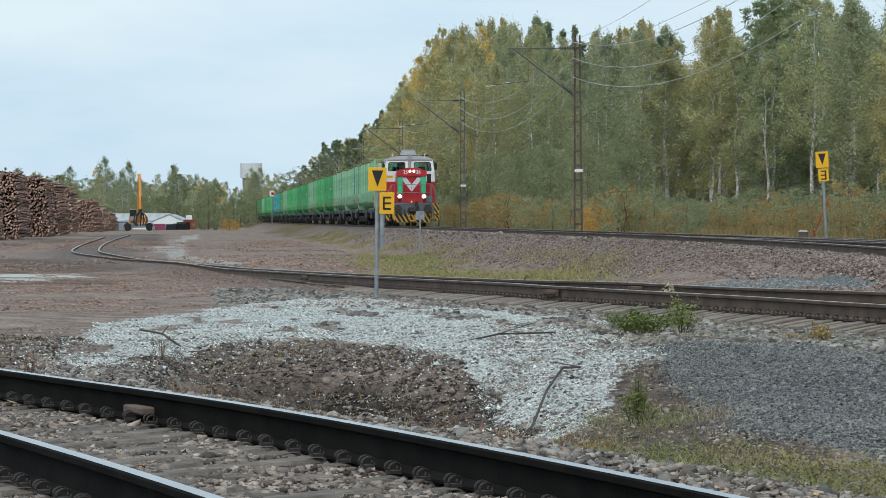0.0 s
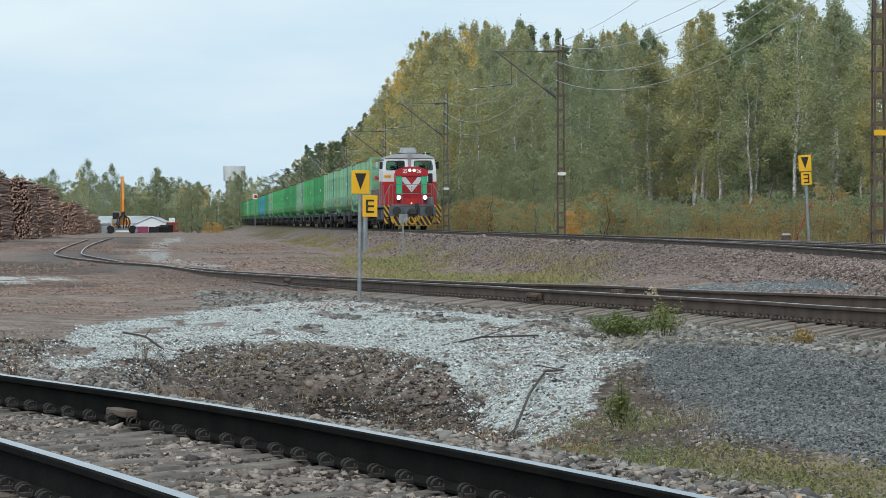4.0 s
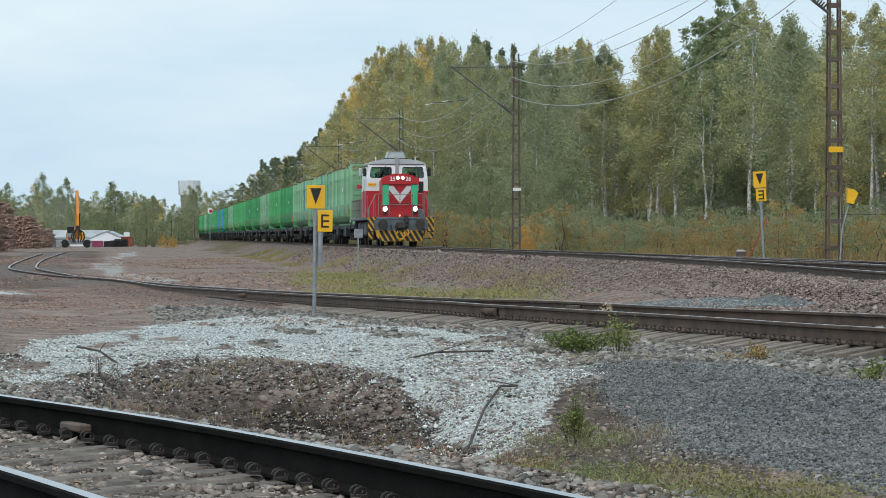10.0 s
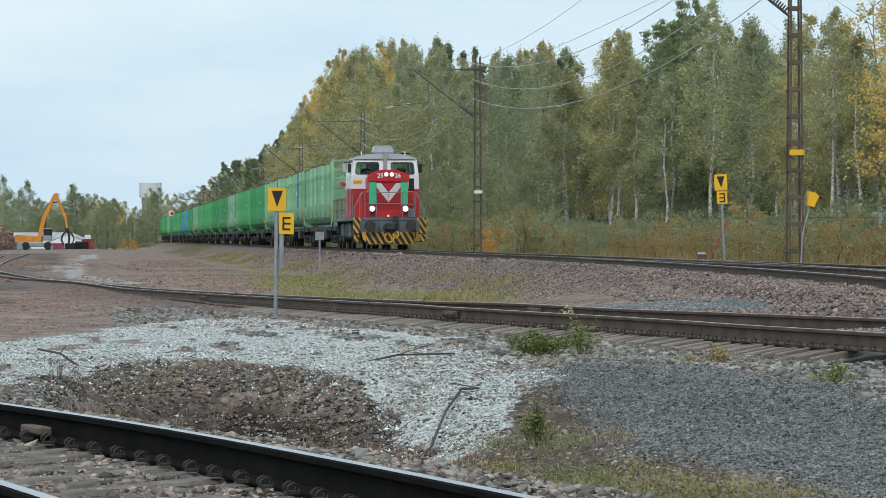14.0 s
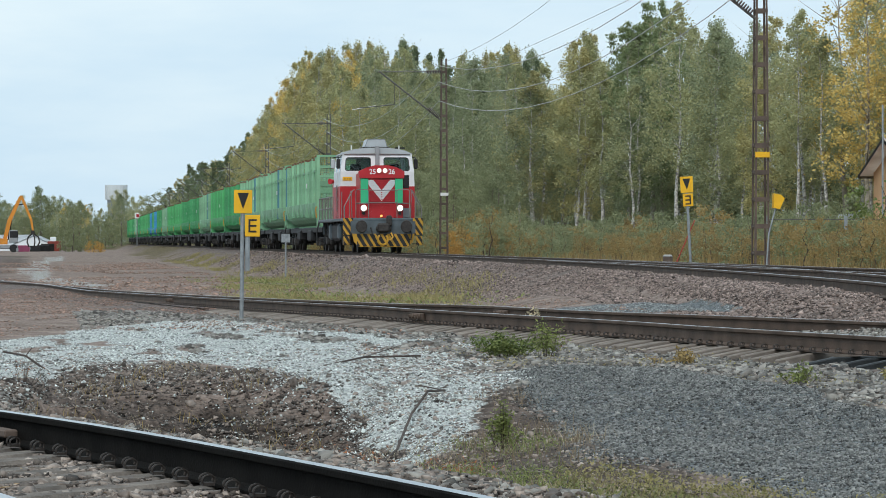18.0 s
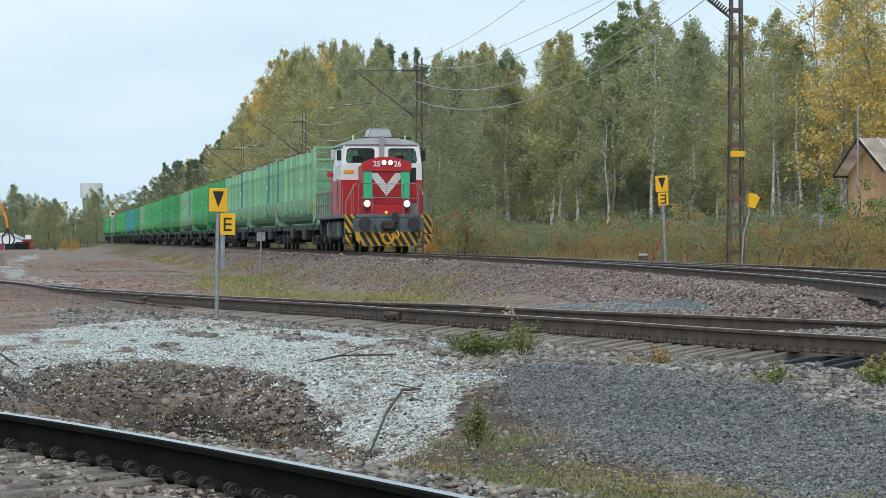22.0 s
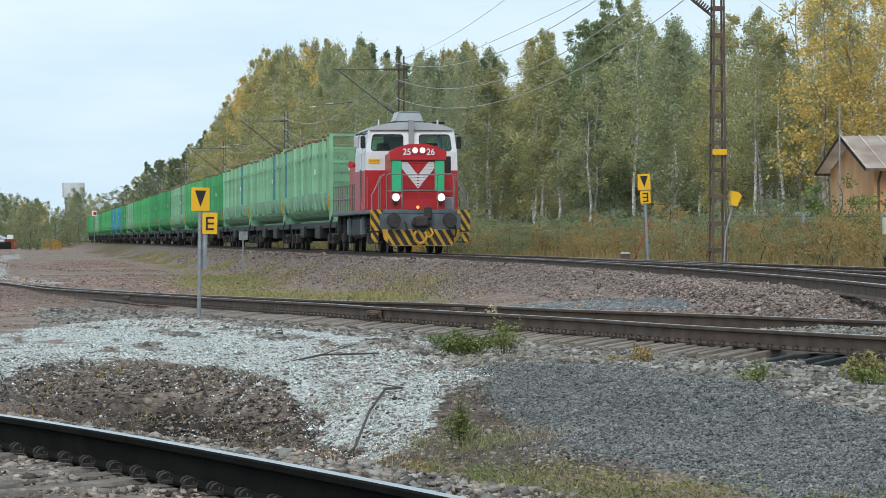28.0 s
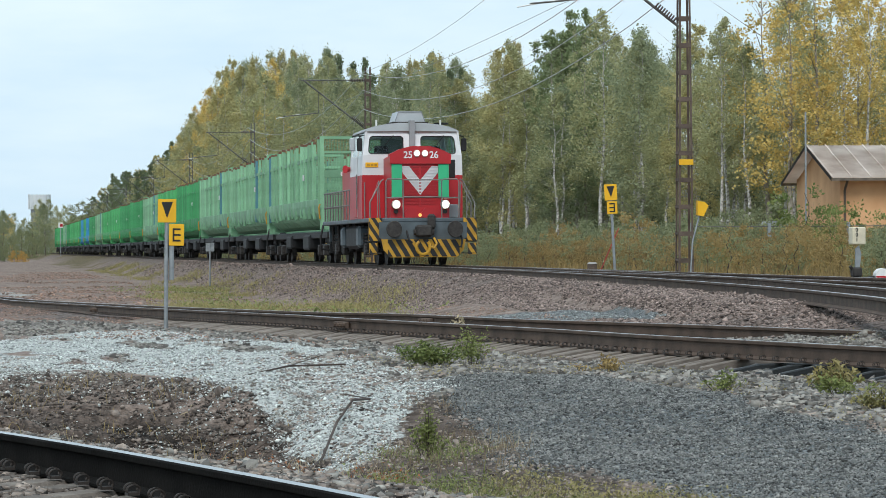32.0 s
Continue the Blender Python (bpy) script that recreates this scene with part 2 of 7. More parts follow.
HALL_WHITE = material("white_tent_sheet", (0.72, 0.75, 0.77), 0.6, 0, 0.06, 0.4, bump=0.0)
HALL_GREY = material("pale_hall_wall", (0.6, 0.63, 0.65), 0.7, 0, 0.1, 0.4)
TOWER_WHITE = material("pale_tower_cladding", (0.6, 0.64, 0.66), 0.7, 0, 0.06, 0.2)
HUT_WALL = material("ochre_plaster", (0.66, 0.385, 0.205), 0.85, 0, 0.14, 0.8, second=(0.52, 0.28, 0.135), bump=0.1)
HUT_ROOF = material("weathered_tin_roof", (0.74, 0.66, 0.59), 0.6, 0.0, 0.2, 0.7, second=(0.40, 0.29, 0.22), bump=0.03)
HUT_TRIM = material("dark_eave_board", (0.05, 0.04, 0.035), 0.7, 0, 0.3, 2)
RED_WOOD = material("red_plank_wall", (0.23, 0.05, 0.035), 0.85, 0, 0.25, 1)
MAGENTA = material("faded_magenta_container", (0.25, 0.05, 0.11), 0.6, 0, 0.2, 1)


# ---- mesh tools ----
def part(name, bm, mat, parent=None, label="", smooth=False):
    """Links a bmesh as one mesh object, under a thing or under a part."""
    me = bpy.data.meshes.new(name)
    bm.to_mesh(me)
    bm.free()
    for m in mat if isinstance(mat, (list, tuple)) else (mat,):
        me.materials.append(m)
    if smooth:
        me.polygons.foreach_set("use_smooth", [True] * len(me.polygons))
    ob = new(name, me)
    if parent is not None:
        ob.parent = parent
    if label:
        ob["label"] = label
    return ob


def empty(name, m=None):
    ob = new(name)
    if m is not None:
        ob.matrix_basis = m
    return ob


def add_box(bm, lo, hi, m=None, bevel=0.0, mi=0):
    lo, hi = Vector(lo), Vector(hi)
    mat = Matrix.LocRotScale((lo + hi) / 2, None, hi - lo)
    geo = bmesh.ops.create_cube(bm, size=1.0, matrix=(m @ mat) if m is not None else mat)
    faces = {f for v in geo["verts"] for f in v.link_faces}
    if bevel:
        edges = list({e for v in geo["verts"] for e in v.link_edges})
        res = bmesh.ops.bevel(bm, geom=edges, offset=bevel, segments=1, affect="EDGES", profile=0.5)
        faces = set(res["faces"]) | {f for f in faces if f.is_valid}
    for f in faces:
        if f.is_valid:
            f.material_index = mi
    return faces


def box(lo, hi, bevel=0.0, m=None):
    bm = bmesh.new()
    add_box(bm, lo, hi, m, bevel)
    return bm


def add_tube(bm, a, b, r, r2=None, sides=8, mi=0):
    a, b = Vector(a), Vector(b)
    d = b - a
    m = Matrix.Translation((a + b) / 2) @ d.to_track_quat("Z", "Y").to_matrix().to_4x4()
    geo = bmesh.ops.create_cone(bm, cap_ends=True, segments=sides, radius1=r, radius2=r if r2 is None else r2, depth=d.length, matrix=m)
    for f in {f for v in geo["verts"] for f in v.link_faces}:
        f.material_index = mi


def tube(a, b, r, r2=None, sides=8):
    bm = bmesh.new()
    add_tube(bm, a, b, r, r2, sides)
    return bm


def pipe(points, r, sides=6):
    """A bent pipe along points; its rings are carried along without twisting."""
    bm = bmesh.new()
    rings = []
    points = [Vector(p) for p in points]
    side = None
    for i, p in enumerate(points):
        d = (points[min(i + 1, len(points) - 1)] - points[max(i - 1, 0)]).normalized()
        if side is None:
            side = d.orthogonal().normalized()
        side = (side - d * side.dot(d)).normalized()
        up = d.cross(side)
        rings.append([bm.verts.new(p + r * (math.cos(a) * side + math.sin(a) * up)) for a in (2 * math.pi * k / sides for k in range(sides))])
    for a, b in zip(rings, rings[1:]):
        for k in range(sides):
            bm.faces.new((a[k], a[(k + 1) % sides], b[(k + 1) % sides], b[k]))
    bm.faces.new(rings[0][::-1])
    bm.faces.new(rings[-1])
    return bm


def slab(outline, y0, y1, mi=0, bm=None):
    """A plate of the outline (x, z), from y0 to y1."""
    bm = bm or bmesh.new()
    a = [bm.verts.new((x, y0, z)) for x, z in outline]
    b = [bm.verts.new((x, y1, z)) for x, z in outline]
    n = len(a)
    fs = [bm.faces.new(a), bm.faces.new(b[::-1])] + [bm.faces.new((a[i], b[i], b[(i + 1) % n], a[(i + 1) % n])) for i in range(n)]
    for f in fs:
        f.material_index = mi
    bmesh.ops.recalc_face_normals(bm, faces=fs)
    return bm


def from_lists(name, verts, faces, mat, parent=None, label="", smooth=False, indices=None):
    me = bpy.data.meshes.new(name)
    me.from_pydata(verts, [], faces)
    for m in mat if isinstance(mat, (list, tuple)) else (mat,):
        me.materials.append(m)
    if indices is not None:
        me.polygons.foreach_set("material_index", indices)
    if smooth:
        me.polygons.foreach_set("use_smooth", [True] * len(me.polygons))
    me.update()
    ob = new(name, me)
    if parent is not None:
        ob.parent = parent
    if label:
        ob["label"] = label
    return ob


def share(name, ob, m, parent=None):
    """Another object on ob's mesh, at the pose m."""
    o = new(name, ob.data)
    o.matrix_basis = m
    if parent is not None:
        o.parent = parent
    return o


def smooth_line(points, step):
    """Points at even steps along a smooth curve through a few plan points."""
    p = np.array(points, float)
    q = np.vstack([2 * p[0] - p[1], p, 2 * p[-1] - p[-2]])
    out = []
    for i in range(1, len(q) - 2):
        for u in np.linspace(0, 1, 60, endpoint=False):
            a, b, c, d = q[i - 1:i + 3]
            out.append(0.5 * (2 * b + (c - a) * u + (2 * a - 5 * b + 4 * c - d) * u * u + (3 * b - a - 3 * c + d) * u ** 3))
    out.append(p[-1])
    out = np.array(out)
    s = np.r_[0, np.cumsum(np.hypot(*np.diff(out, axis=0).T))]
    k = np.arange(0, s[-1], step)
    return np.c_[np.interp(k, s, out[:, 0]), np.interp(k, s, out[:, 1])]


def distance_to(line, x, y):
    """Plan distance of grid points to a line of points, and the side (positive: to the right of its way)."""
    best = np.full(x.shape, 1e9)
    side = np.zeros(x.shape)
    for (ax, ay), (bx, by) in zip(line[:-1], line[1:]):
        dx, dy = bx - ax, by - ay
        n2 = dx * dx + dy * dy
        u = np.clip(((x - ax) * dx + (y - ay) * dy) / n2, 0, 1)
        ex, ey = x - ax - u * dx, y - ay - u * dy
        d = np.hypot(ex, ey)
        m = d < best
        best = np.where(m, d, best)
        side = np.where(m, ex * dy - ey * dx, side)
    return best, np.sign(side)


def hash_noise(x, y, scale, seed=0):
    """Smooth value noise over the plan, 0 to 1."""
    x, y = np.asarray(x, float) / scale + 37.7 * seed + 1000, np.asarray(y, float) / scale + 91.3 * seed + 1000
    ix, iy = np.floor(x).astype(int), np.floor(y).astype(int)
    fx, fy = x - ix, y - iy
    fx, fy = fx * fx * (3 - 2 * fx), fy * fy * (3 - 2 * fy)

    def h(a, b):
        v = np.sin(a * 127.1 + b * 311.7) * 43758.5453
        return v - np.floor(v)
    return (h(ix, iy) * (1 - fx) + h(ix + 1, iy) * fx) * (1 - fy) + (h(ix, iy + 1) * (1 - fx) + h(ix + 1, iy + 1) * fx) * fy


def step_up(v, a, b):
    u = np.clip((v - a) / (b - a), 0, 1)
    return u * u * (3 - 2 * u)


# ---- the plan ----
def main_x(y):
    return 12.6 + 0.0085 * y


MAIN_Z = 0.40
MAIN = np.array([(main_x(y), y) for y in (-60, 0, 20, 40, 60, 80, 100, 140, 200, 300, 400, 700, 1500)])
NEAR_OUTER = smooth_line([(-4.3, 28.5), (-2.1, 21.6), (-1.01, 18.41), (0.24, 14.95), (1.04, 12.22), (1.73, 9.5), (2.35, 6.8), (3.0, 3.2), (3.5, 0), (4.4, -6)], 0.6)
MID_NEAR = smooth_line([(11.5, 6), (7.9, 20), (6.25, 27.3), (5.75, 30.5), (4.75, 35.6), (4.17, 39.2), (2.81, 53.6), (1.23, 74.2), (-0.13, 98),
                        (-2.17, 113.8), (-3.86, 130), (-4.62, 142.7), (-5.24, 187.7), (-5.7, 264)], 0.6)
MID_FAR = smooth_line([(14.2, 8), (10.2, 22.5), (7.4, 32.3), (6.3, 35.6), (5.4, 40.4), (4.66, 43.8), (3.07, 58.6), (1.33, 80.7), (-0.2, 99),
                       (-1.75, 116.7), (-3.04, 134), (-3.4, 142), (-4.1, 196), (-4.1, 300)], 0.6)


def rounded(line):
    """Eases the bends of the far part of a line."""
    k = np.exp(-0.5 * (np.arange(-24, 25) / 9.0) ** 2)
    k /= k.sum()
    pad = np.vstack([np.repeat(line[:1], 24, 0), line, np.repeat(line[-1:], 24, 0)])
    soft = np.c_[np.convolve(pad[:, 0], k, "valid"), np.convolve(pad[:, 1], k, "valid")]
    w = step_up(line[:, 1], 92, 106)[:, None] * (1 - step_up(line[:, 1], line[-1, 1] - 30, line[-1, 1]))[:, None]
    return line * (1 - w) + soft * w


MID_NEAR, MID_FAR = rounded(MID_NEAR), rounded(MID_FAR)


def offset_line(line, d):
    g = np.gradient(line, axis=0)
    g /= np.hypot(g[:, 0], g[:, 1])[:, None]
    return line + d * np.c_[g[:, 1], -g[:, 0]]


TURNOUT = ([(12.3, 76), (11.75, 62), (10.85, 49.7), (9.75, 38.0), (8.75, 30.2), (8.0, 26.0), (7.0, 21.5)], [(13.9, 76), (13.4, 62), (12.75, 53.0), (11.5, 42.6), (10.3, 34.2), (9.3, 28.8), (8.0, 23)])
NEAR_INNER = offset_line(NEAR_OUTER, 1.5)
NEAR_MIDDLE = offset_line(NEAR_OUTER, 0.75)


def mid_z(y):
    return np.interp(y, (20, 39, 54, 75, 110, 400), (0.10, 0.05, -0.10, -0.30, -0.50, -0.50))


WHITE_AREA = [(-0.87, 21.34), (-0.75, 30.52), (0.14, 34.99), (1.5, 39.51), (2.59, 43.49), (2.67, 39.08), (3.1, 35.12), (3.96, 34.83), (4.28, 31.62), (3.84, 26.94), (3.72, 23.41),
              (2.79, 20.1), (2.0, 16.57), (1.66, 15.8), (2.15, 18.8), (2.15, 21.8), (1.75, 24.9), (0.95, 25.3), (0.2, 24.9), (-0.28, 22.3), (-0.61, 20.15)]
SLATE_AREA = [(3.35, 23.2), (4.17, 25.2), (4.66, 24.2), (4.93, 23.0), (5.1, 20.6), (4.95, 19.0), (4.95, 17.4), (5.1, 15.8), (4.4, 13.4), (3.6, 12.7), (3.23, 13.0), (3.36, 14.1), (3.25, 15.6), (2.95, 15.8), (2.7, 15.2), (3.1, 17.7), (3.28, 21.0)]
STRIP_AREA = [(6.5, 47.5), (6.8, 44.5), (7.6, 40.0), (8.6, 36.0), (9.6, 34.0), (10.5, 37.5), (9.5, 40.5), (8.3, 43.5), (7.2, 46.5)]
PATH_AREA = [(-1.4, 165.5), (0.1, 274.6), (3.3, 353.3), (1.2, 204.4), (0.6, 136.4), (2.7, 112.2), (2.3, 103.8), (-0.2, 120.8)]
SHORE_AREA = [(-6.3, 84.0), (-2.2, 81.0), (-1.9, 68.0), (-4.3, 55.0)]


def white_cover(x, y):
    """How thickly the pale gravel lies, with bare streaks of soil in it."""
    bare = step_up(hash_noise(x, y / 3.5, 0.45, 41) * 0.6 + hash_noise(x, y / 3, 0.16, 45) * 0.4, 0.56, 0.70) * step_up(y, 21, 25)
    return soft_inside(WHITE_AREA, x, y, 0.3) * (1 - 0.85 * bare)


def rills(x, y, dn):
    """Streaks that run down the eroded bank."""
    along = y * 0.94 - x * 0.33
    return 0.6 * hash_noise(dn / 5, along + dn * 0.5, 0.30, 46) + 0.4 * hash_noise(dn / 5, along + dn * 0.5, 0.11, 47)


def inside(poly, x, y):
    hit = np.zeros(x.shape, bool)
    j = len(poly) - 1
    for i in range(len(poly)):
        (xi, yi), (xj, yj) = poly[i], poly[j]
        hit ^= ((yi > y) != (yj > y)) & (x < (xj - xi) * (y - yi) / (yj - yi + 1e-12) + xi)
        j = i
    return hit


def soft_inside(poly, x, y, warp):
    """How far a place lies in an area with a ragged edge, 0 to 1."""
    total = np.zeros(x.shape)
    for k in range(4):
        ox = (hash_noise(x, y, 0.9, 3 + k) - 0.5) * warp + (hash_noise(x, y, 0.25, 13 + k) - 0.5) * warp * 0.5
        oy = (hash_noise(x, y, 0.9, 23 + k) - 0.5) * warp * 4 + (hash_noise(x, y, 0.25, 33 + k) - 0.5) * warp * 2
        total += inside(poly, x + ox, y + oy)
    return total / 4


def ground_parts(x, y):
    """Height of the ground and the distances to the tracks."""
    x, y = np.asarray(x, float), np.asarray(y, float)
    base = np.interp(y, (0, 25, 39, 54, 75, 110, 400), (-0.14, -0.13, -0.14, -0.29, -0.49, -0.68, -0.62))
    base = base + (hash_noise(x, y, 5, 1) - 0.5) * 0.10 * np.clip(y / 60, 0.2, 1) + (hash_noise(x, y, 1.1, 2) - 0.5) * 0.05 + (hash_noise(x, y, 0.35, 8) - 0.5) * 0.03
    # bank and ditch beside the near track
    dn, side = distance_to(NEAR_OUTER[::3], x, y)
    dn = np.where(side < 0, dn, -dn)
    bearing = np.degrees(np.arctan2(x, np.maximum(y, 0.1)))
    crest = np.interp(bearing, (-2, -1, 0.2, 3.5, 10, 30), (1.25, 1.35, 3.0, 4.2, 5.4, 5.4)) + (hash_noise(x, y, 1.3, 4) - 0.5) * 0.7
    deep = np.interp(bearing, (-2, -0.5, 1, 5, 7, 10), (0.28, 0.42, 0.48, 0.42, 0.25, 0.14))
    rough = (hash_noise(x, y, 0.6, 5) - 0.5) * 0.30 + (hash_noise(x, y, 0.22, 6) - 0.5) * 0.16
    rough = rough * 0.6 + (rills(x, y, dn) - 0.5) * 0.5
    fall = 1 - step_up(dn, crest - 1.3, crest)
    base = base - np.where(dn > 0.6, deep * fall, 0) + np.where(dn > 0.9, rough * fall * (bearing < 5.5), 0)
    # the heap of slate gravel
    rim = distance_to(np.array(SLATE_AREA + SLATE_AREA[:1]), x, y)[0] * inside(SLATE_AREA, x, y)
    base = base + (0.0 + 0.07 * hash_noise(x, y / 1.5, 0.8, 15)) * step_up(rim, 0.0, 0.4)
    # track beds
    bed_near = np.where((dn > -2.6) & (dn < 1.05), 1.0, 0.0) + np.where(dn >= 1.05, 1 - step_up(dn, 1.05, 1.9), 0) + np.where(dn <= -2.6, 1 - step_up(-dn, 2.6, 4.2), 0)
    base = base * (1 - bed_near) + (-0.180 + (hash_noise(x, y, 0.13, 7) - 0.5) * 0.05) * bed_near
    dm1, _ = distance_to(MID_NEAR[::6], x, y)
    dm2, _ = distance_to(MID_FAR[::6], x, y)
    dm = np.minimum(dm1, dm2)
    bed_mid = 1 - step_up(dm, 0.9, 2.0)
    base = base * (1 - bed_mid) + (mid_z(y) - np.interp(y, (44, 85), (0.25, 0.09)) + (hash_noise(x, y, 0.2, 9) - 0.5) * 0.05) * bed_mid
    # bed of the diverging track
    turn_out = np.minimum(distance_to(np.array(TURNOUT[0][1:6]), x, y)[0], distance_to(np.array(TURNOUT[1][1:6]), x, y)[0])
    bed_out = (1 - step_up(turn_out, 0.7, 1.9)) * step_up(y, 31, 35)
    base = base * (1 - bed_out) + (MAIN_Z - 0.15 + (hash_noise(x, y, 0.4, 16) - 0.5) * 0.05) * bed_out
    # shelf of grey gravel between the siding and the main line
    off = x - main_x(y)
    shelf = step_up(-off, -6, 0) * (1 - step_up(-off, 4.6, 6.2)) * (1 - step_up(y, 49, 58))
    base = base * (1 - shelf) + np.maximum(base, -0.01 + (hash_noise(x, y, 0.5, 14) - 0.5) * 0.04) * shelf
    # main embankment
    wide = 2.0 + np.clip((60 - y) * 0.055, 0, 1.4)
    west = np.clip((-off - wide) / (2.1 - 0.9 * shelf), 0, 1)
    east = np.clip((off - 4.2) / 4.0, 0, 1)
    bed = np.where(off < 0, 1 - west, 1 - east)
    top = MAIN_Z - 0.145 + (hash_noise(x, y, 0.4, 10) - 0.5) * 0.06
    far_side = np.where(off > 0, 0.12 + 0.25 * step_up(off, 8, 16), base)
    base = np.where(off > 0, far_side, base)
    base = base * (1 - bed) + top * bed
    return base, dn, dm, off, bearing, fall, bed, bed_mid, bed_near


def ground_z(x, y):
    return float(ground_parts(np.array([x]), np.array([y]))[0][0])


def ground_material():
    m = bpy.data.materials.new("yard_ground")
    m.use_nodes = True
    n, l = m.node_tree.nodes, m.node_tree.links
    b = n["Principled BSDF"]
    b.inputs["Roughness"].default_value, b.inputs["Specular IOR Level"].default_value = 0.95, 0.15
    coord = n.new("ShaderNodeTexCoord")

    def tex(kind, scale, detail=4):
        t = n.new(kind)
        t.inputs["Scale"].default_value = scale
        if kind == "ShaderNodeTexNoise":
            t.inputs["Detail"].default_value = detail
        l.new(coord.outputs["Object"], t.inputs["Vector"])
        return t

    def ramp(src, stops):
        r = n.new("ShaderNodeValToRGB")
        e = r.color_ramp.elements
        while len(e) < len(stops):
            e.new(0.5)
        for k, (p, c) in zip(e, stops):
            k.position, k.color = p, (*c, 1)
        l.new(src, r.inputs[0])
        return r.outputs[0]

    def mix(fac, a, c):
        x_ = n.new("ShaderNodeMixRGB")
        l.new(fac, x_.inputs[0])
        l.new(a, x_.inputs[1])
        l.new(c, x_.inputs[2])
        return x_.outputs[0]

    stones = tex("ShaderNodeTexVoronoi", 20)
    gravel = tex("ShaderNodeTexVoronoi", 42)
    broad, middle, fine = tex("ShaderNodeTexNoise", 0.35, 6), tex("ShaderNodeTexNoise", 2.2, 6), tex("ShaderNodeTexNoise", 26, 5)
    sep = n.new("ShaderNodeSeparateColor")
    l.new(stones.outputs["Color"], sep.inputs[0])
    sepg = n.new("ShaderNodeSeparateColor")
    l.new(gravel.outputs["Color"], sepg.inputs[0])
    soil = ramp(middle.outputs["Fac"], [(0.3, (0.16, 0.117, 0.098)), (0.5, (0.31, 0.238, 0.20)), (0.68, (0.50, 0.40, 0.34))])
    litter = ramp(fine.outputs["Fac"], [(0.36, (0.05, 0.04, 0.034)), (0.5, (0.17, 0.13, 0.11)), (0.66, (0.36, 0.29, 0.245))])
    half = n.new("ShaderNodeValue")
    half.outputs[0].default_value = 0.5
    soil = mix(half.outputs[0], soil, litter)
    white = ramp(sepg.outputs[0], [(0.0, (0.26, 0.27, 0.258)), (0.4, (0.47, 0.49, 0.47)), (1.0, (0.66, 0.68, 0.655))])
    slate = ramp(sepg.outputs[1], [(0.0, (0.075, 0.083, 0.087)), (0.6, (0.14, 0.154, 0.158)), (1.0, (0.24, 0.26, 0.265))])
    grass = ramp(fine.outputs["Fac"], [(0.3, (0.07, 0.058, 0.035)), (0.5, (0.145, 0.118, 0.068)), (0.75, (0.26, 0.205, 0.135))])
    ballast = ramp(sep.outputs[0], [(0.0, (0.085, 0.07, 0.063)), (0.5, (0.16, 0.13, 0.115)), (1.0, (0.27, 0.225, 0.205))])
    zone = n.new("ShaderNodeVertexColor")
    zone.layer_name = "zone"
    zs = n.new("ShaderNodeSeparateColor")
    l.new(zone.outputs["Color"], zs.inputs[0])

    def sharpen(src):
        a = n.new("ShaderNodeMath")
        a.operation = "MULTIPLY_ADD"
        a.inputs[1].default_value = 1.0
        off_ = n.new("ShaderNodeMath")
        off_.operation = "MULTIPLY_ADD"
        off_.inputs[1].default_value, off_.inputs[2].default_value = 1.1, -0.55
        l.new(fine.outputs["Fac"], off_.inputs[0])
        l.new(src, a.inputs[0])
        l.new(off_.outputs[0], a.inputs[2])
        s = n.new("ShaderNodeMapRange")
        s.inputs["From Min"].default_value, s.inputs["From Max"].default_value = 0.38, 0.62
        l.new(a.outputs[0], s.inputs[0])
        return s.outputs[0]

    wet = n.new("ShaderNodeVertexColor")
    wet.layer_name = "wet"
    clod = tex("ShaderNodeTexNoise", 7, 6)
    dark = ramp(clod.outputs["Fac"], [(0.38, (0.018, 0.015, 0.013)), (0.52, (0.05, 0.041, 0.035)), (0.68, (0.13, 0.10, 0.083))])
    soil = mix(wet.outputs["Color"], soil, dark)
    col = mix(zone.outputs["Alpha"], soil, ballast)
    col = mix(sharpen(zs.outputs[2]), col, grass)
    col = mix(sharpen(zs.outputs[1]), col, slate)
    col = mix(sharpen(zs.outputs[0]), col, white)
    shade = n.new("ShaderNodeMapRange")
    shade.inputs["To Min"].default_value, shade.inputs["To Max"].default_value = 0.8, 1.15
    l.new(broad.outputs["Fac"], shade.inputs[0])
    mul = n.new("ShaderNodeVectorMath")
    mul.operation = "SCALE"
    l.new(col, mul.inputs[0])
    l.new(shade.outputs[0], mul.inputs["Scale"])
    l.new(mul.outputs[0], b.inputs["Base Color"])
    bump = n.new("ShaderNodeBump")
    bump.inputs["Strength"].default_value, bump.inputs["Distance"].default_value = 0.7, 0.04
    add = n.new("ShaderNodeMath")
    l.new(gravel.outputs["Distance"], add.inputs[0])
    l.new(fine.outputs["Fac"], add.inputs[1])
    l.new(add.outputs[0], bump.inputs["Height"])
    l.new(bump.outputs[0], b.inputs["Normal"])
    return m


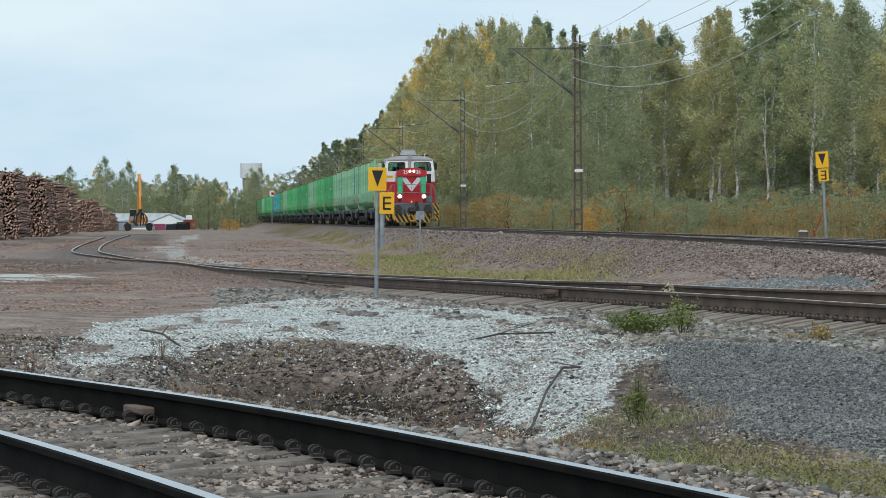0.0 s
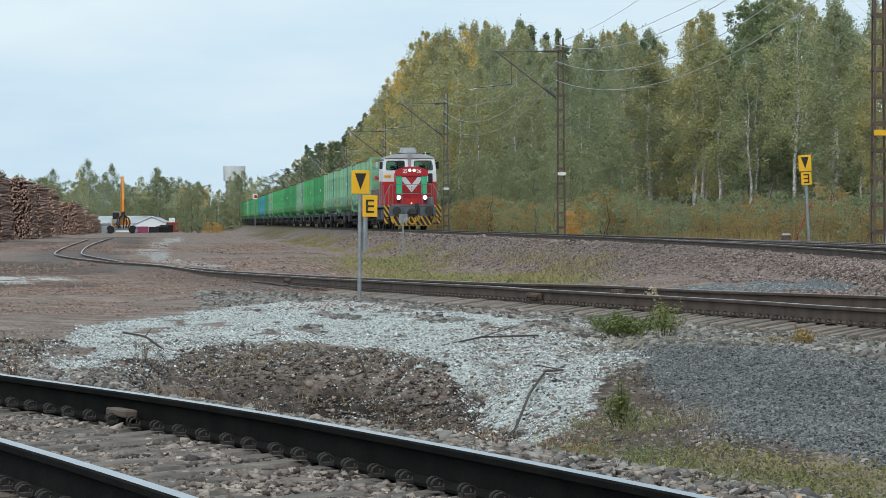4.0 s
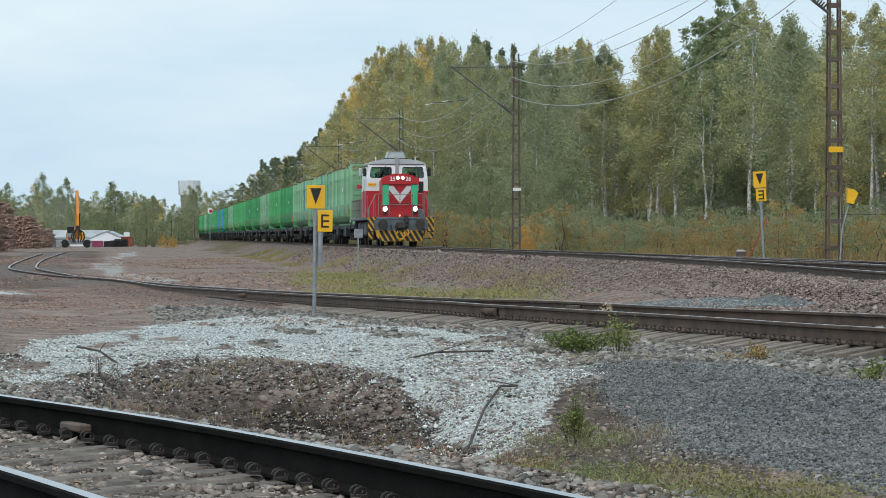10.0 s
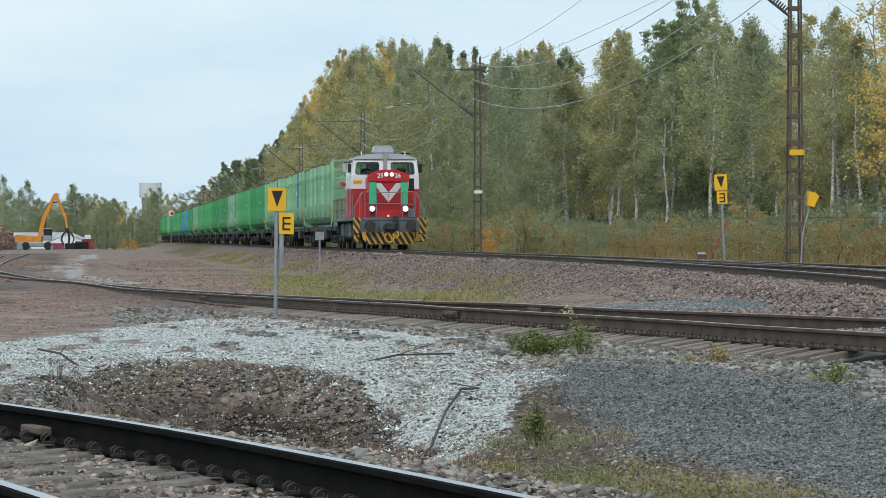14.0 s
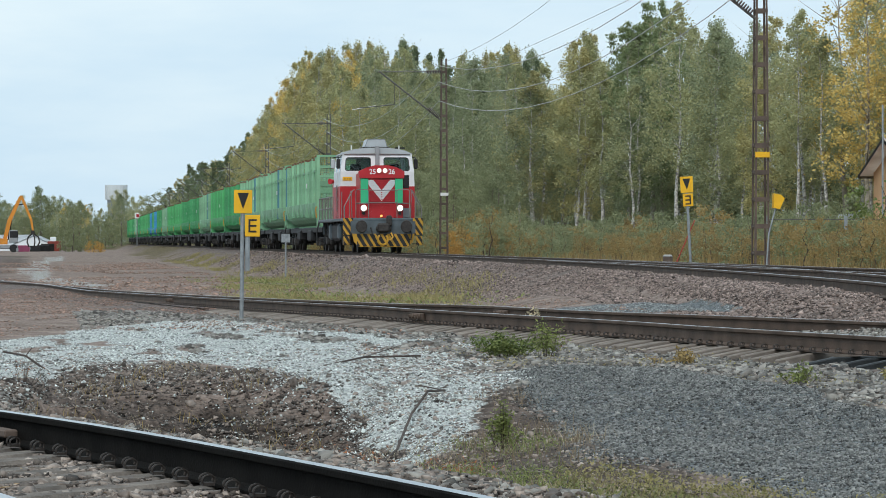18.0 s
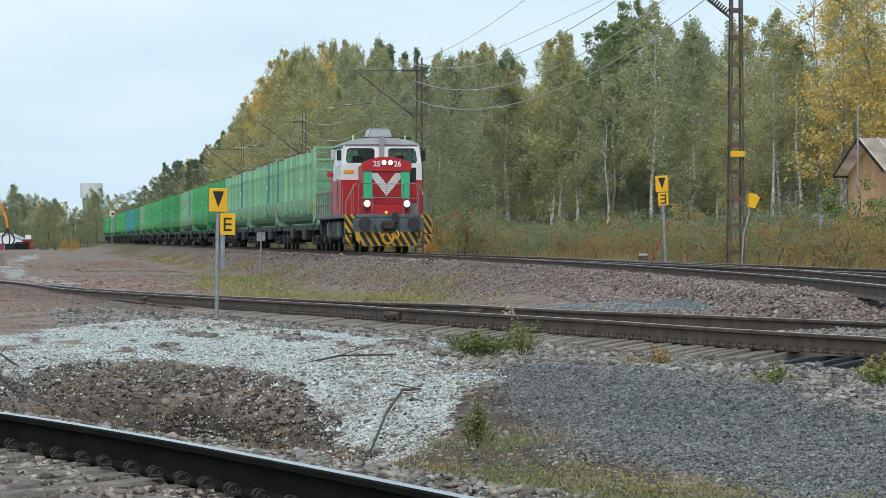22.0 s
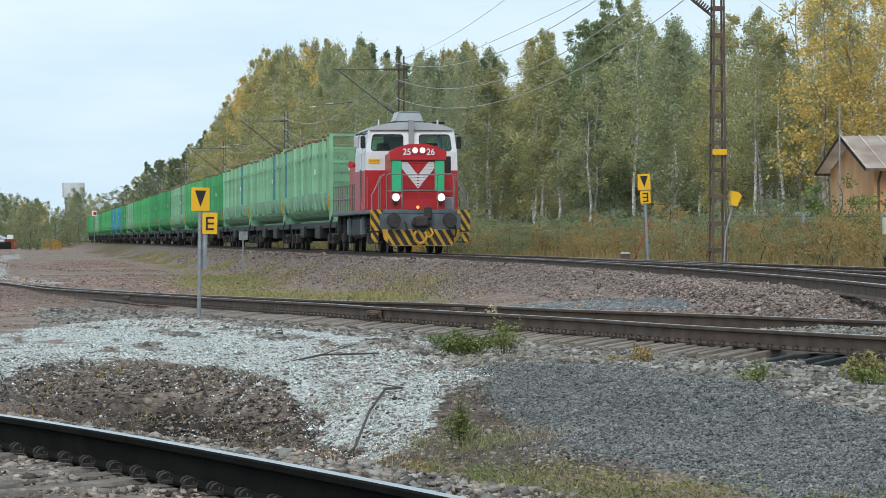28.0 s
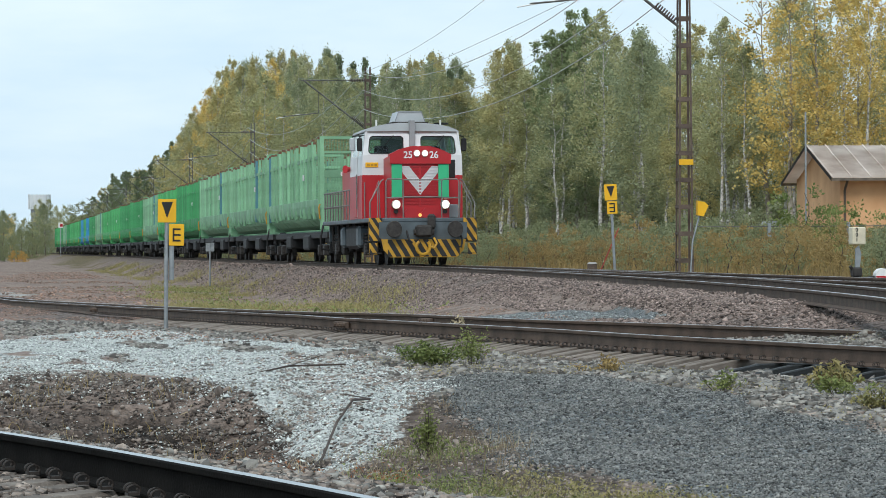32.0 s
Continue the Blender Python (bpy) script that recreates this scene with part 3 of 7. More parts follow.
def build_ground():
    """One sheet, fine near the camera's view and coarse out to the horizon."""
    ys = np.concatenate([[-2500, -600, -150, -40, -10, 0, 3, 5], np.arange(6, 30, 0.085), np.arange(30, 62, 0.3), np.arange(62, 130, 0.9), np.arange(130, 340, 4.0), np.geomspace(340, 3500, 24)])
    us = np.concatenate([[-1, -0.6, -0.35, -0.2, -0.13], np.arange(-0.09, -0.035, 0.008), np.arange(-0.035, 0.33, 0.0042), np.arange(0.33, 0.4, 0.01), [0.45, 0.6, 0.8, 1]])
    Y, U = np.meshgrid(ys, us, indexing="ij")
    W = np.where(Y > 8, Y, 8.0) + np.where(Y < 0, -Y, 0)
    X = U * W
    wide = np.abs(U) > 0.34
    X = np.where(wide, np.sign(U) * (0.34 * W + (np.abs(U) - 0.34) * (W * 3 + 400)), X)
    Z, dn, dm, off, bearing, fall, bed, bed_mid, bed_near = ground_parts(X, Y)
    white = white_cover(X, Y)
    white = np.maximum(white, 0.5 * soft_inside(PATH_AREA, X, Y, 0.3)) * (1 - bed_near * (dn < 0.5))
    white = np.maximum(white, 0.85 * soft_inside(SHORE_AREA, X, Y, 1.0) * step_up(hash_noise(X, Y / 4, 0.9, 48), 0.25, 0.45))
    slate = np.maximum(soft_inside(SLATE_AREA, X, Y, 0.35), soft_inside(STRIP_AREA, X, Y, 0.4) * (Z < 0.07)) * (1 - bed_near)
    grass = np.where((off > -9.0 + np.clip((Y - 70) * 0.05, 0, 4)) & (off < -2.8 - 3.0 * np.clip((72 - Y) / 18, 0, 1)) & (Y > 44), step_up(hash_noise(X, Y / 4, 1.4, 42), 0.3, 0.65), 0) * (1 - bed_mid)
    grass = np.maximum(grass, np.where((dn > 1.2) & (bearing > 8.0) & (Y < 20), step_up(hash_noise(X, Y, 0.7, 43) + 0.05 - 0.2 * np.abs(dn - 2.2), 0.5, 0.75), 0) * (1 - slate) * 0.6)
    grass = np.maximum(grass, np.where(off > 4.5, 1.0, 0.0))
    grass = np.maximum(grass, 0.8 * np.maximum(step_up(bearing + 0.8 * hash_noise(X, Y, 9, 50), 1.7, 2.6) * step_up(Y, 220, 340), step_up(Y, 500, 560)))
    ballast = np.maximum(np.maximum(bed, bed_mid), bed_near)
    nx, ny = len(us), len(ys)
    verts = np.c_[X.ravel(), Y.ravel(), Z.ravel()]
    i = np.arange(ny - 1)[:, None] * nx + np.arange(nx - 1)[None, :]
    faces = np.stack([i, i + 1, i + nx + 1, i + nx], -1).reshape(-1, 4)
    ob = from_lists("ground", verts.tolist(), faces.tolist(), ground_material(), smooth=True)
    col = ob.data.color_attributes.new("zone", "FLOAT_COLOR", "POINT")
    col.data.foreach_set("color", np.stack([white, slate * (1 - bed), grass, ballast], -1).reshape(-1))
    wet = np.clip(np.where((dn > 1.2) & (bearing < 6.2), fall * 1.8 * (1 - 0.65 * step_up(rills(X, Y, dn) + 0.34 * step_up(bearing, 3.6, 4.8) - 0.16, 0.50, 0.62)), 0) + np.where((X < -1) & (Y > 60) & (Y < 330), 0.6 * step_up(hash_noise(X, Y / 5, 4, 44), 0.45, 0.6), 0), 0, 1)
    wet = np.maximum(wet, np.where((dn > 1.1) & (dn < 5.2) & (bearing >= 5.4) & (bearing < 12) & (Y < 23), 0.75, 0))
    col = ob.data.color_attributes.new("wet", "FLOAT_COLOR", "POINT")
    col.data.foreach_set("color", np.stack([wet, wet, wet, wet * 0 + 1], -1).reshape(-1))
    return tagged(ob, "brown railway yard soil with gravel, ballast and grass", "ground", kind="structure")


GROUND = build_ground()

# ---- tracks ----
RAIL_PROFILE = [(-0.07, 0.0), (0.07, 0.0), (0.07, 0.012), (0.012, 0.03), (0.010, 0.118), (0.034, 0.130), (0.036, 0.152), (0.028, 0.159), (-0.028, 0.159),
                (-0.036, 0.152), (-0.034, 0.130), (-0.010, 0.118), (-0.012, 0.03), (-0.07, 0.012)]


def rail(line, tops, parent, rust, scale=1.0):
    """A rail swept along a plan line, its head at the heights tops."""
    g = np.gradient(line, axis=0)
    g /= np.hypot(g[:, 0], g[:, 1])[:, None]
    verts, faces, idx = [], [], []
    k = len(RAIL_PROFILE)
    for (x, y), (dx, dy), z in zip(line, g, tops):
        for px_, pz in RAIL_PROFILE:
            verts.append((x + dy * px_ * scale, y - dx * px_ * scale, z + (pz - 0.159) * scale))
    for i in range(len(line) - 1):
        for j in range(k):
            a, b_ = i * k + j, i * k + (j + 1) % k
            faces.append((a, b_, b_ + k, a + k))
            idx.append(1 if j == 7 else 0)
    for e in (0, (len(line) - 1) * k):
        faces.append(tuple(range(e, e + k)))
        idx.append(0)
    return from_lists("rail", verts, faces, (rust, STEEL_TOP), parent, indices=idx)


near_track = tagged(empty("track", pose(0, 0, 0)), "worn railway track with shiny rail heads on old sleepers", "track", group="railway tracks")
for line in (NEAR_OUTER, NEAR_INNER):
    rail(line, np.zeros(len(line)), near_track, RAIL_RUST_SHADED)
mid_track = tagged(empty("track", pose(0, 0, 0)), "rusty siding track curving away on grey sleepers", "track", group="railway tracks")
for line in (MID_NEAR, MID_FAR):
    rail(line, mid_z(line[:, 1]), mid_track, RAIL_BROWN)
main_track = tagged(empty("track", pose(0, 0, 0)), "main line track on a raised brown ballast bed", "track", group="railway tracks")
for d in (-0.8, 0.8):
    ys_ = np.concatenate([np.arange(-60, 140, 10.0), np.arange(140, 1500, 60.0)])
    rail(np.c_[main_x(ys_) + d, ys_], np.full(len(ys_), MAIN_Z), main_track, RAIL_BROWN)


# ---- the train ----
def stripes(name, x0, x1, z0, z1, y, slope, parent, pitch=0.26, cut=None):
    """A plate with slanting black and yellow stripes, facing the way of travel."""
    plate = part(name, box((x0, y, z0), (x1, y + 0.03, z1), 0.006), YELLOW, parent, "black and yellow striped warning plate")
    bm = bmesh.new()
    h = z1 - z0
    k = x0 - h * abs(slope) - pitch
    while k < x1 + h * abs(slope) + pitch:
        quad = [(k, z0), (k + pitch * 0.5, z0), (k + pitch * 0.5 + slope * h, z1), (k + slope * h, z1)]
        poly = clip_poly(quad, x0 + 0.004, x1 - 0.004)
        if len(poly) > 2:
            slab(poly, y - 0.006, y - 0.001, bm=bm)
        k += pitch
    part("stripe", bm, STRIPE_BLACK, plate)
    return plate


def clip_poly(poly, x0, x1):
    for edge, keep in ((x0, 1), (x1, -1)):
        out = []
        for (ax, az), (bx, bz) in zip(poly, poly[1:] + poly[:1]):
            ia, ib = keep * (ax - edge) >= 0, keep * (bx - edge) >= 0
            if ia:
                out.append((ax, az))
            if ia != ib:
                u = (edge - ax) / (bx - ax)
                out.append((edge, az + u * (bz - az)))
        poly = out
        if len(poly) < 3:
            return []
    return poly


def letters(text, size, m, parent, mat, name="lettering", depth=0.004):
    """Raised lettering with the built-in font, as a mesh."""
    cu = bpy.data.curves.new(name, "FONT")
    cu.body, cu.size, cu.extrude, cu.align_x, cu.align_y = text, size, depth, "CENTER", "CENTER"
    cu.offset = size * 0.018
    tmp = bpy.data.objects.new(name, cu)
    scene.collection.objects.link(tmp)
    me = bpy.data.meshes.new_from_object(tmp.evaluated_get(bpy.context.evaluated_depsgraph_get()))
    bpy.data.objects.remove(tmp)
    bpy.data.curves.remove(cu)
    me.materials.clear()
    me.materials.append(mat)
    ob = new(name, me)
    ob.matrix_basis = m
    ob.parent = parent
    return ob


def wheelset(parent, y, r=0.5, gauge=1.52):
    w = empty("wheelset", pose(0, y, r))
    w.parent = parent
    for sx in (-1, 1):
        bm = bmesh.new()
        add_tube(bm, (sx * (gauge / 2), 0, 0), (sx * (gauge / 2 + 0.12), 0, 0), r, sides=24)
        add_tube(bm, (sx * (gauge / 2 - 0.03), 0, 0), (sx * gauge / 2, 0, 0), r + 0.03, sides=24)
        add_tube(bm, (sx * (gauge / 2 + 0.1), 0, 0), (sx * (gauge / 2 + 0.2), 0, 0), 0.12, sides=12)
        part("wheel", bm, IRON, w)
    return w


def bogie(parent, y, base, r=0.5, heavy=True):
    b = part("bogie_frame", box((-1.12, y - base / 2 - 0.5, r - 0.12), (-0.98, y + base / 2 + 0.5, r + 0.2), 0.02), BLACK, parent)
    bm = bmesh.new()
    add_box(bm, (0.98, y - base / 2 - 0.5, r - 0.12), (1.12, y + base / 2 + 0.5, r + 0.2), bevel=0.02)
    add_box(bm, (-1.0, y - 0.3, r - 0.1), (1.0, y + 0.3, r + 0.15))
    part("bogie_frame", bm, BLACK, parent)
    for dy in (-base / 2, base / 2):
        wheelset(parent, y + dy, r)
        for sx in (-1, 1):
            part("axle_box", box((sx * 1.16 - 0.12, y + dy - 0.18, r - 0.2), (sx * 1.16 + 0.12, y + dy + 0.18, r + 0.16), 0.03), IRON, parent)
            if heavy:
                for k in (-0.34, 0.34):
                    bm = bmesh.new()
                    for q in range(6):
                        add_tube(bm, (sx * 1.2, y + dy + k, r - 0.1 + q * 0.1), (sx * 1.2, y + dy + k, r - 0.04 + q * 0.1), 0.09, sides=10)
                    part("coil_spring", bm, IRON, parent)
    return b


def build_loco():
    """A diesel shunting engine; the front is towards -y, z from the rail head, y = 0 at the headlamps."""
    loco = tagged(empty("locomotive"), "red and white diesel locomotive with green trim and lit headlamps", "locomotive")
    P = lambda n, bm, m, lab="", par=None, smooth=False: part(n, bm, m, par or loco, lab, smooth)
    # frame, beam, plough
    P("deck", box((-1.52, -0.55, 1.20), (1.52, 13.0, 1.32), 0.02), BEAM_GREY)
    P("main_frame", box((-0.95, -0.3, 0.75), (0.95, 12.7, 1.2), 0.03), BLACK)
    beam = P("buffer_beam", slab([(-1.30, 1.2), (1.30, 1.2), (1.30, 0.78), (1.12, 0.66), (-1.12, 0.66), (-1.30, 0.78)], -0.62, -0.45), BEAM_GREY, "blue-grey buffer beam")
    P("rear_beam", slab([(-1.3, 1.2), (1.3, 1.2), (1.3, 0.7), (-1.3, 0.7)], 12.85, 13.0), BEAM_GREY)
    for sx in (-0.9, 0.9):
        b = P("buffer", tube((sx, -0.62, 1.0), (sx, -1.0, 1.0), 0.13, sides=16), BLACK)
        part("buffer_head", tube((sx, -1.0, 1.0), (sx, -1.06, 1.0), 0.235, 0.22, sides=24), IRON, b)
    plough = P("snow_plough", slab([(-1.25, 0.72), (1.25, 0.72), (1.18, 0.42), (0.98, 0.22), (-0.98, 0.22), (-1.18, 0.42)], -0.74, -0.66), YELLOW, "striped snow plough")
    bm = bmesh.new()
    for k in np.arange(-1.35, 1.6, 0.27):
        s_ = -0.30
        poly = clip_poly([(k, 0.24), (k + 0.16, 0.24), (k + 0.16 + s_, 0.715), (k + s_, 0.715)], -1.06, 1.06)
        if len(poly) > 2:
            slab(poly, -0.75, -0.742, bm=bm)
    part("stripe", bm, STRIPE_BLACK, plough)
    # coupler with hose and hook
    bm = bmesh.new()
    add_box(bm, (-0.24, -0.95, 0.78), (0.24, -0.6, 1.12), bevel=0.06)
    add_box(bm, (0.12, -0.9, 1.0), (0.34, -0.62, 1.42), bevel=0.05)
    add_tube(bm, (-0.3, -0.8, 0.92), (0.3, -0.8, 0.92), 0.08, sides=10)
    P("coupler", bm, IRON, "heavy dark iron coupler")
    P("coupling_hook", pipe([(-0.05 + 0.2 * math.cos(a), -0.98, 0.5 + 0.2 * math.sin(a)) for a in np.linspace(2.2, 7.1, 12)], 0.045), YELLOW, "yellow painted coupling link")
    P("brake_hose", pipe([(0.3, -0.8, 0.75), (0.36, -0.95, 0.6), (0.28, -1.0, 0.48), (0.12, -0.98, 0.52)], 0.035), YELLOW)
    P("brake_hose", pipe([(1.05, -0.7, 0.95), (1.12, -0.9, 0.7), (1.08, -0.92, 0.5), (1.0, -0.85, 0.52)], 0.03), BLACK)
    P("brake_hose", pipe([(-0.5, -0.7, 0.95), (-0.45, -0.9, 0.7), (-0.35, -0.92, 0.62)], 0.03), BLACK)
    # corner steps with stripes
    for sx in (-1, 1):
        x0, x1 = (-1.6, -1.2) if sx < 0 else (1.2, 1.6)
        stripes("step_plate", x0, x1, 0.68, 1.32, -0.58, -0.7, loco, 0.24)
        stripes("step_plate", x0 + (0.02 if sx < 0 else 0.14), x1 - (0.14 if sx < 0 else 0.02), 0.3, 0.62, -0.55, -0.7, loco, 0.24)
        for z in (0.32, 0.65, 0.98):
            P("step_board", box((x0, -0.55, z), (x1, -0.2, z + 0.03)), IRON)
    # front hood with louvres
    cy0, cy1 = 1.7, 4.9
    W = 0.87
    P("front_hood", slab([(-W, 1.32), (W, 1.32), (W, 3.02), (0.55, 3.2), (0.22, 3.26), (-0.22, 3.26), (-0.55, 3.2), (-W, 3.02)], 0.0, cy0), RED)
    vis = P("number_panel", slab([(-0.9, 2.84), (0.9, 2.84), (0.92, 3.08), (0.9, 3.11), (0.6, 3.25), (0.28, 3.33), (-0.28, 3.33), (-0.6, 3.25), (-0.9, 3.11), (-0.92, 3.08)], -0.1, 0.3), RED, "arched red panel with white numerals and two lamps")
    for tx, x in (("25", -0.37), ("26", 0.4)):
        letters(tx, 0.27, pose(x, -0.106, 3.08, 90), vis, WHITE, "numeral")
    for x in (-0.11, 0.13):
        o = part("marker_lamp", tube((x, -0.16, 3.13), (x, -0.08, 3.13), 0.08, sides=20), LAMP_TOP, vis)
        part("lamp_ring", tube((x, -0.14, 3.13), (x, -0.07, 3.13), 0.1, sides=20), LOCO_GREY, o)
    for x0, x1 in ((-0.5, -0.04), (0.04, 0.5)):
        for z in np.arange(1.72, 2.8, 0.085):
            P("louvre", slab([(x0, z), (x1, z), (x1, z + 0.05), (x0, z + 0.05)], -0.032, 0.0), RED)
    P("grille_divider", box((-0.03, -0.034, 1.65), (0.03, -0.0, 2.83)), RED)
    # white chevron painted over the louvres, in strips, between green panels
    bm = bmesh.new()
    for z in np.arange(1.72, 2.8, 0.085):
        for dz, y in ((0.0, -0.036), (0.05, -0.004)):
            z0, z1 = max(z + dz, 1.97), min(z + dz + (0.05 if dz == 0 else 0.035), 2.77)
            if z1 <= z0:
                continue
            for sx in (-1, 1):
                a0, a1 = (sx * 0.53 * (q - 1.97) / 0.62 for q in (z0, z1))
                b0, b1 = (sx * max(0, 0.53 * (q - 2.38) / 0.62) for q in (z0, z1))
                lim = lambda v: max(-0.53, min(0.53, v))
                quad = [(lim(b0), z0), (lim(a0), z0), (lim(a1), z1), (lim(b1), z1)]
                if abs(quad[0][0] - quad[1][0]) + abs(quad[2][0] - quad[3][0]) > 0.01:
                    slab(quad, y - 0.004, y, bm=bm)
    P("chevron", bm, WHITE, "white painted arrow on the louvres")
    for sx in (-1, 1):
        x0, x1 = sorted((sx * 0.54, sx * 0.85))
        P("green_panel", box((x0, -0.06, 1.88), (x1, -0.001, 2.83), 0.01), GREEN_TRIM, "green vertical panel")
        lamp_ = P("headlamp", tube((sx * 0.73, -0.2, 1.7), (sx * 0.73, -0.06, 1.7), 0.1, sides=20), LAMP_GLOW, "lit round headlamp")
        part("lamp_ring", tube((sx * 0.73, -0.18, 1.7), (sx * 0.73, 0.02, 1.7), 0.13, sides=20), LOCO_GREY, lamp_)
        P("low_lamp", tube((sx * 0.73, -0.1, 1.5), (sx * 0.73, 0.0, 1.5), 0.06, sides=14), IRON)
    P("tail_lamp", tube((-0.02, -0.14, 1.4), (-0.02, -0.06, 1.4), 0.05, sides=14), LAMP_ORANGE)
    for sx in (-0.26, 0.26):
        P("hood_box", slab([(sx - 0.2, 1.33), (sx + 0.2, 1.33), (sx + 0.24, 1.46), (sx + 0.14, 1.58), (sx - 0.14, 1.58), (sx - 0.24, 1.46)], -0.12, 0.0), RED)
    # front railings
    def rails_(pts, r=0.02):
        return P("handrail", pipe(pts, r), RAILING)
    for sx in (-1, 1):
        rails_([(sx * 1.08, -0.5, 1.3), (sx * 1.08, -0.5, 2.34), (sx * 1.03, -0.5, 2.4), (sx * 0.62, -0.5, 2.4), (sx * 0.57, -0.5, 2.34), (sx * 0.57, -0.5, 1.3)])
        rails_([(sx * 1.08, -0.5, 1.88), (sx * 0.57, -0.5, 1.88)])
        rails_([(sx * 1.55, -0.5, 1.2), (sx * 1.55, -0.45, 1.75), (sx * 1.2, -0.4, 2.36), (sx * 1.12, -0.4, 2.4)])
        rails_([(sx * 1.5, -0.1, 1.2), (sx * 1.5, -0.1, 1.75), (sx * 1.22, 0.1, 2.36), (sx * 1.18, 0.1, 1.32)])
        rails_([(sx * 1.32, -0.42, 1.3), (sx * 1.32, -0.42, 2.14)], 0.014)
    rails_([(-0.57, -0.5, 1.9), (0.57, -0.5, 1.9)])
    rails_([(-0.57, -0.5, 2.38), (0.57, -0.5, 2.38)])
    rails_([(-1.47, 1.5, 1.3), (-1.47, 1.5, 2.35)])
    # cab
    CW = 1.52
    P("cab_lower", slab([(-CW, 1.32), (CW, 1.32), (CW, 2.56), (-CW, 2.56)], cy0, cy1), RED, "red lower cab walls")
    P("cab_upper_band", slab([(-CW, 2.56), (CW, 2.56), (CW - 0.02, 3.13), (-CW + 0.02, 3.13)], cy0, cy1), WHITE)

    def leaning(bm, front):
        """Leans the window band inwards and back towards its top."""
        for v in bm.verts:
            t = max(0.0, (v.co.z - 3.13) / 0.67)
            v.co.x *= 1 - 0.06 * t
            v.co.y += 0.14 * t * (1 if front else -0.6)
        return bm

    def window_wall(x0, x1, hole, r, y0, y1):
        """A wall plate with one round-cornered opening."""
        wx0, wx1, wz0, wz1 = hole
        z0, z1 = 3.13, 3.8
        inner, outer = [], []
        for cx, cz, ox, oz, a0 in ((wx1 - r, wz1 - r, x1, z1, 0), (wx0 + r, wz1 - r, x0, z1, 90), (wx0 + r, wz0 + r, x0, z0, 180), (wx1 - r, wz0 + r, x1, z0, 270)):
            for k in range(5):
                a = radians(a0 + 22.5 * k)
                inner.append((cx + r * math.cos(a), cz + r * math.sin(a)))
                outer.append((ox, oz) if 0 < k < 4 else ((ox, inner[-1][1]) if (k == 0) == (a0 in (0, 180)) else (inner[-1][0], oz)))
        bm = bmesh.new()
        rings = [[bm.verts.new((x, y, z)) for x, z in line] for y in (y0, y1) for line in (inner, outer)]
        n = len(inner)
        for i in range(n):
            k = (i + 1) % n
            for a, b_ in ((0, 1), (1, 3), (3, 2), (2, 0)):
                bm.faces.new((rings[a][i], rings[a][k], rings[b_][k], rings[b_][i]))
        bmesh.ops.remove_doubles(bm, verts=bm.verts, dist=0.0005)
        bmesh.ops.recalc_face_normals(bm, faces=bm.faces)
        return bm, inner

    for front, y0, y1 in ((True, cy0, cy0 + 0.06), (False, cy1 - 0.06, cy1)):
        for x0, x1, hole in ((-1.5, 0.0, (-1.33, -0.28, 3.17, 3.67)), (0.0, 1.5, (0.28, 1.33, 3.17, 3.67))):
            bm, inner = window_wall(x0, x1, hole, 0.1, y0, y1)
            wall = P("window_wall", leaning(bm, front), WHITE)
            pane = part("windscreen" if front else "rear_window", leaning(slab(inner, (y0 + y1) / 2 - 0.005, (y0 + y1) / 2 + 0.005), front), GLASS, wall, "tinted windscreen")
            pane.visible_shadow = False
            if front:
                ring = [(x, z) for x, z in inner] + [inner[0]]
                bm = pipe([(x, y0 - 0.004, z) for x, z in ring], 0.016, 5)
                part("rubber_edge", leaning(bm, front), STRIPE_BLACK, wall)
                mid_ = (hole[0] + hole[1]) / 2
                part("wiper", leaning(pipe([(mid_ + 0.22, y0 - 0.03, 3.7), (mid_ - 0.04, y0 - 0.03, 3.42)], 0.012), front), STRIPE_BLACK, wall)
    for sx in (-1, 1):
        for ya, yb in ((cy0 + 0.06, cy0 + 0.3), (cy0 + 1.3, cy0 + 1.55), (cy1 - 0.3, cy1 - 0.06)):
            bm = slab([(sx * 1.5, 3.13), (sx * 1.44, 3.13), (sx * 1.44, 3.8), (sx * 1.5, 3.8)], ya, yb)
            for v in bm.verts:
                v.co.x *= 1 - 0.06 * max(0.0, (v.co.z - 3.13) / 0.67)
            P("window_post", bm, WHITE)
        for ya, yb in ((cy0 + 0.3, cy0 + 1.3), (cy0 + 1.55, cy1 - 0.3)):
            bm = slab([(sx * 1.48, 3.13), (sx * 1.47, 3.13), (sx * 1.38, 3.8), (sx * 1.39, 3.8)], ya, yb)
            P("side_window", bm, GLASS).visible_shadow = False
    P("cab_floor_desk", box((-1.2, cy0 + 0.4, 3.0), (1.2, cy0 + 0.9, 3.17), 0.03), CAB_INNER)
    for sx in (-0.75, 0.85):
        P("cab_seat", box((sx - 0.22, cy0 + 1.5, 2.9), (sx + 0.22, cy0 + 1.65, 3.45), 0.06), BLACK)
    P("cab_back_wall", box((-0.6, cy1 - 0.35, 3.13), (0.5, cy1 - 0.25, 3.7), 0.02), CAB_INNER)
    roof = slab([(-1.45, 3.79), (1.45, 3.79), (1.4, 3.85), (1.15, 3.95), (0.8, 4.02), (0.4, 4.06), (-0.4, 4.06), (-0.8, 4.02), (-1.15, 3.95), (-1.4, 3.85)], cy0 + 0.1, cy1)
    for v in roof.verts:
        if v.co.y < cy0 + 0.2:
            v.co.y += 0.5 * max(0.0, v.co.z - 3.8)
    P("cab_roof", roof, LOCO_GREY, "grey rounded cab roof")
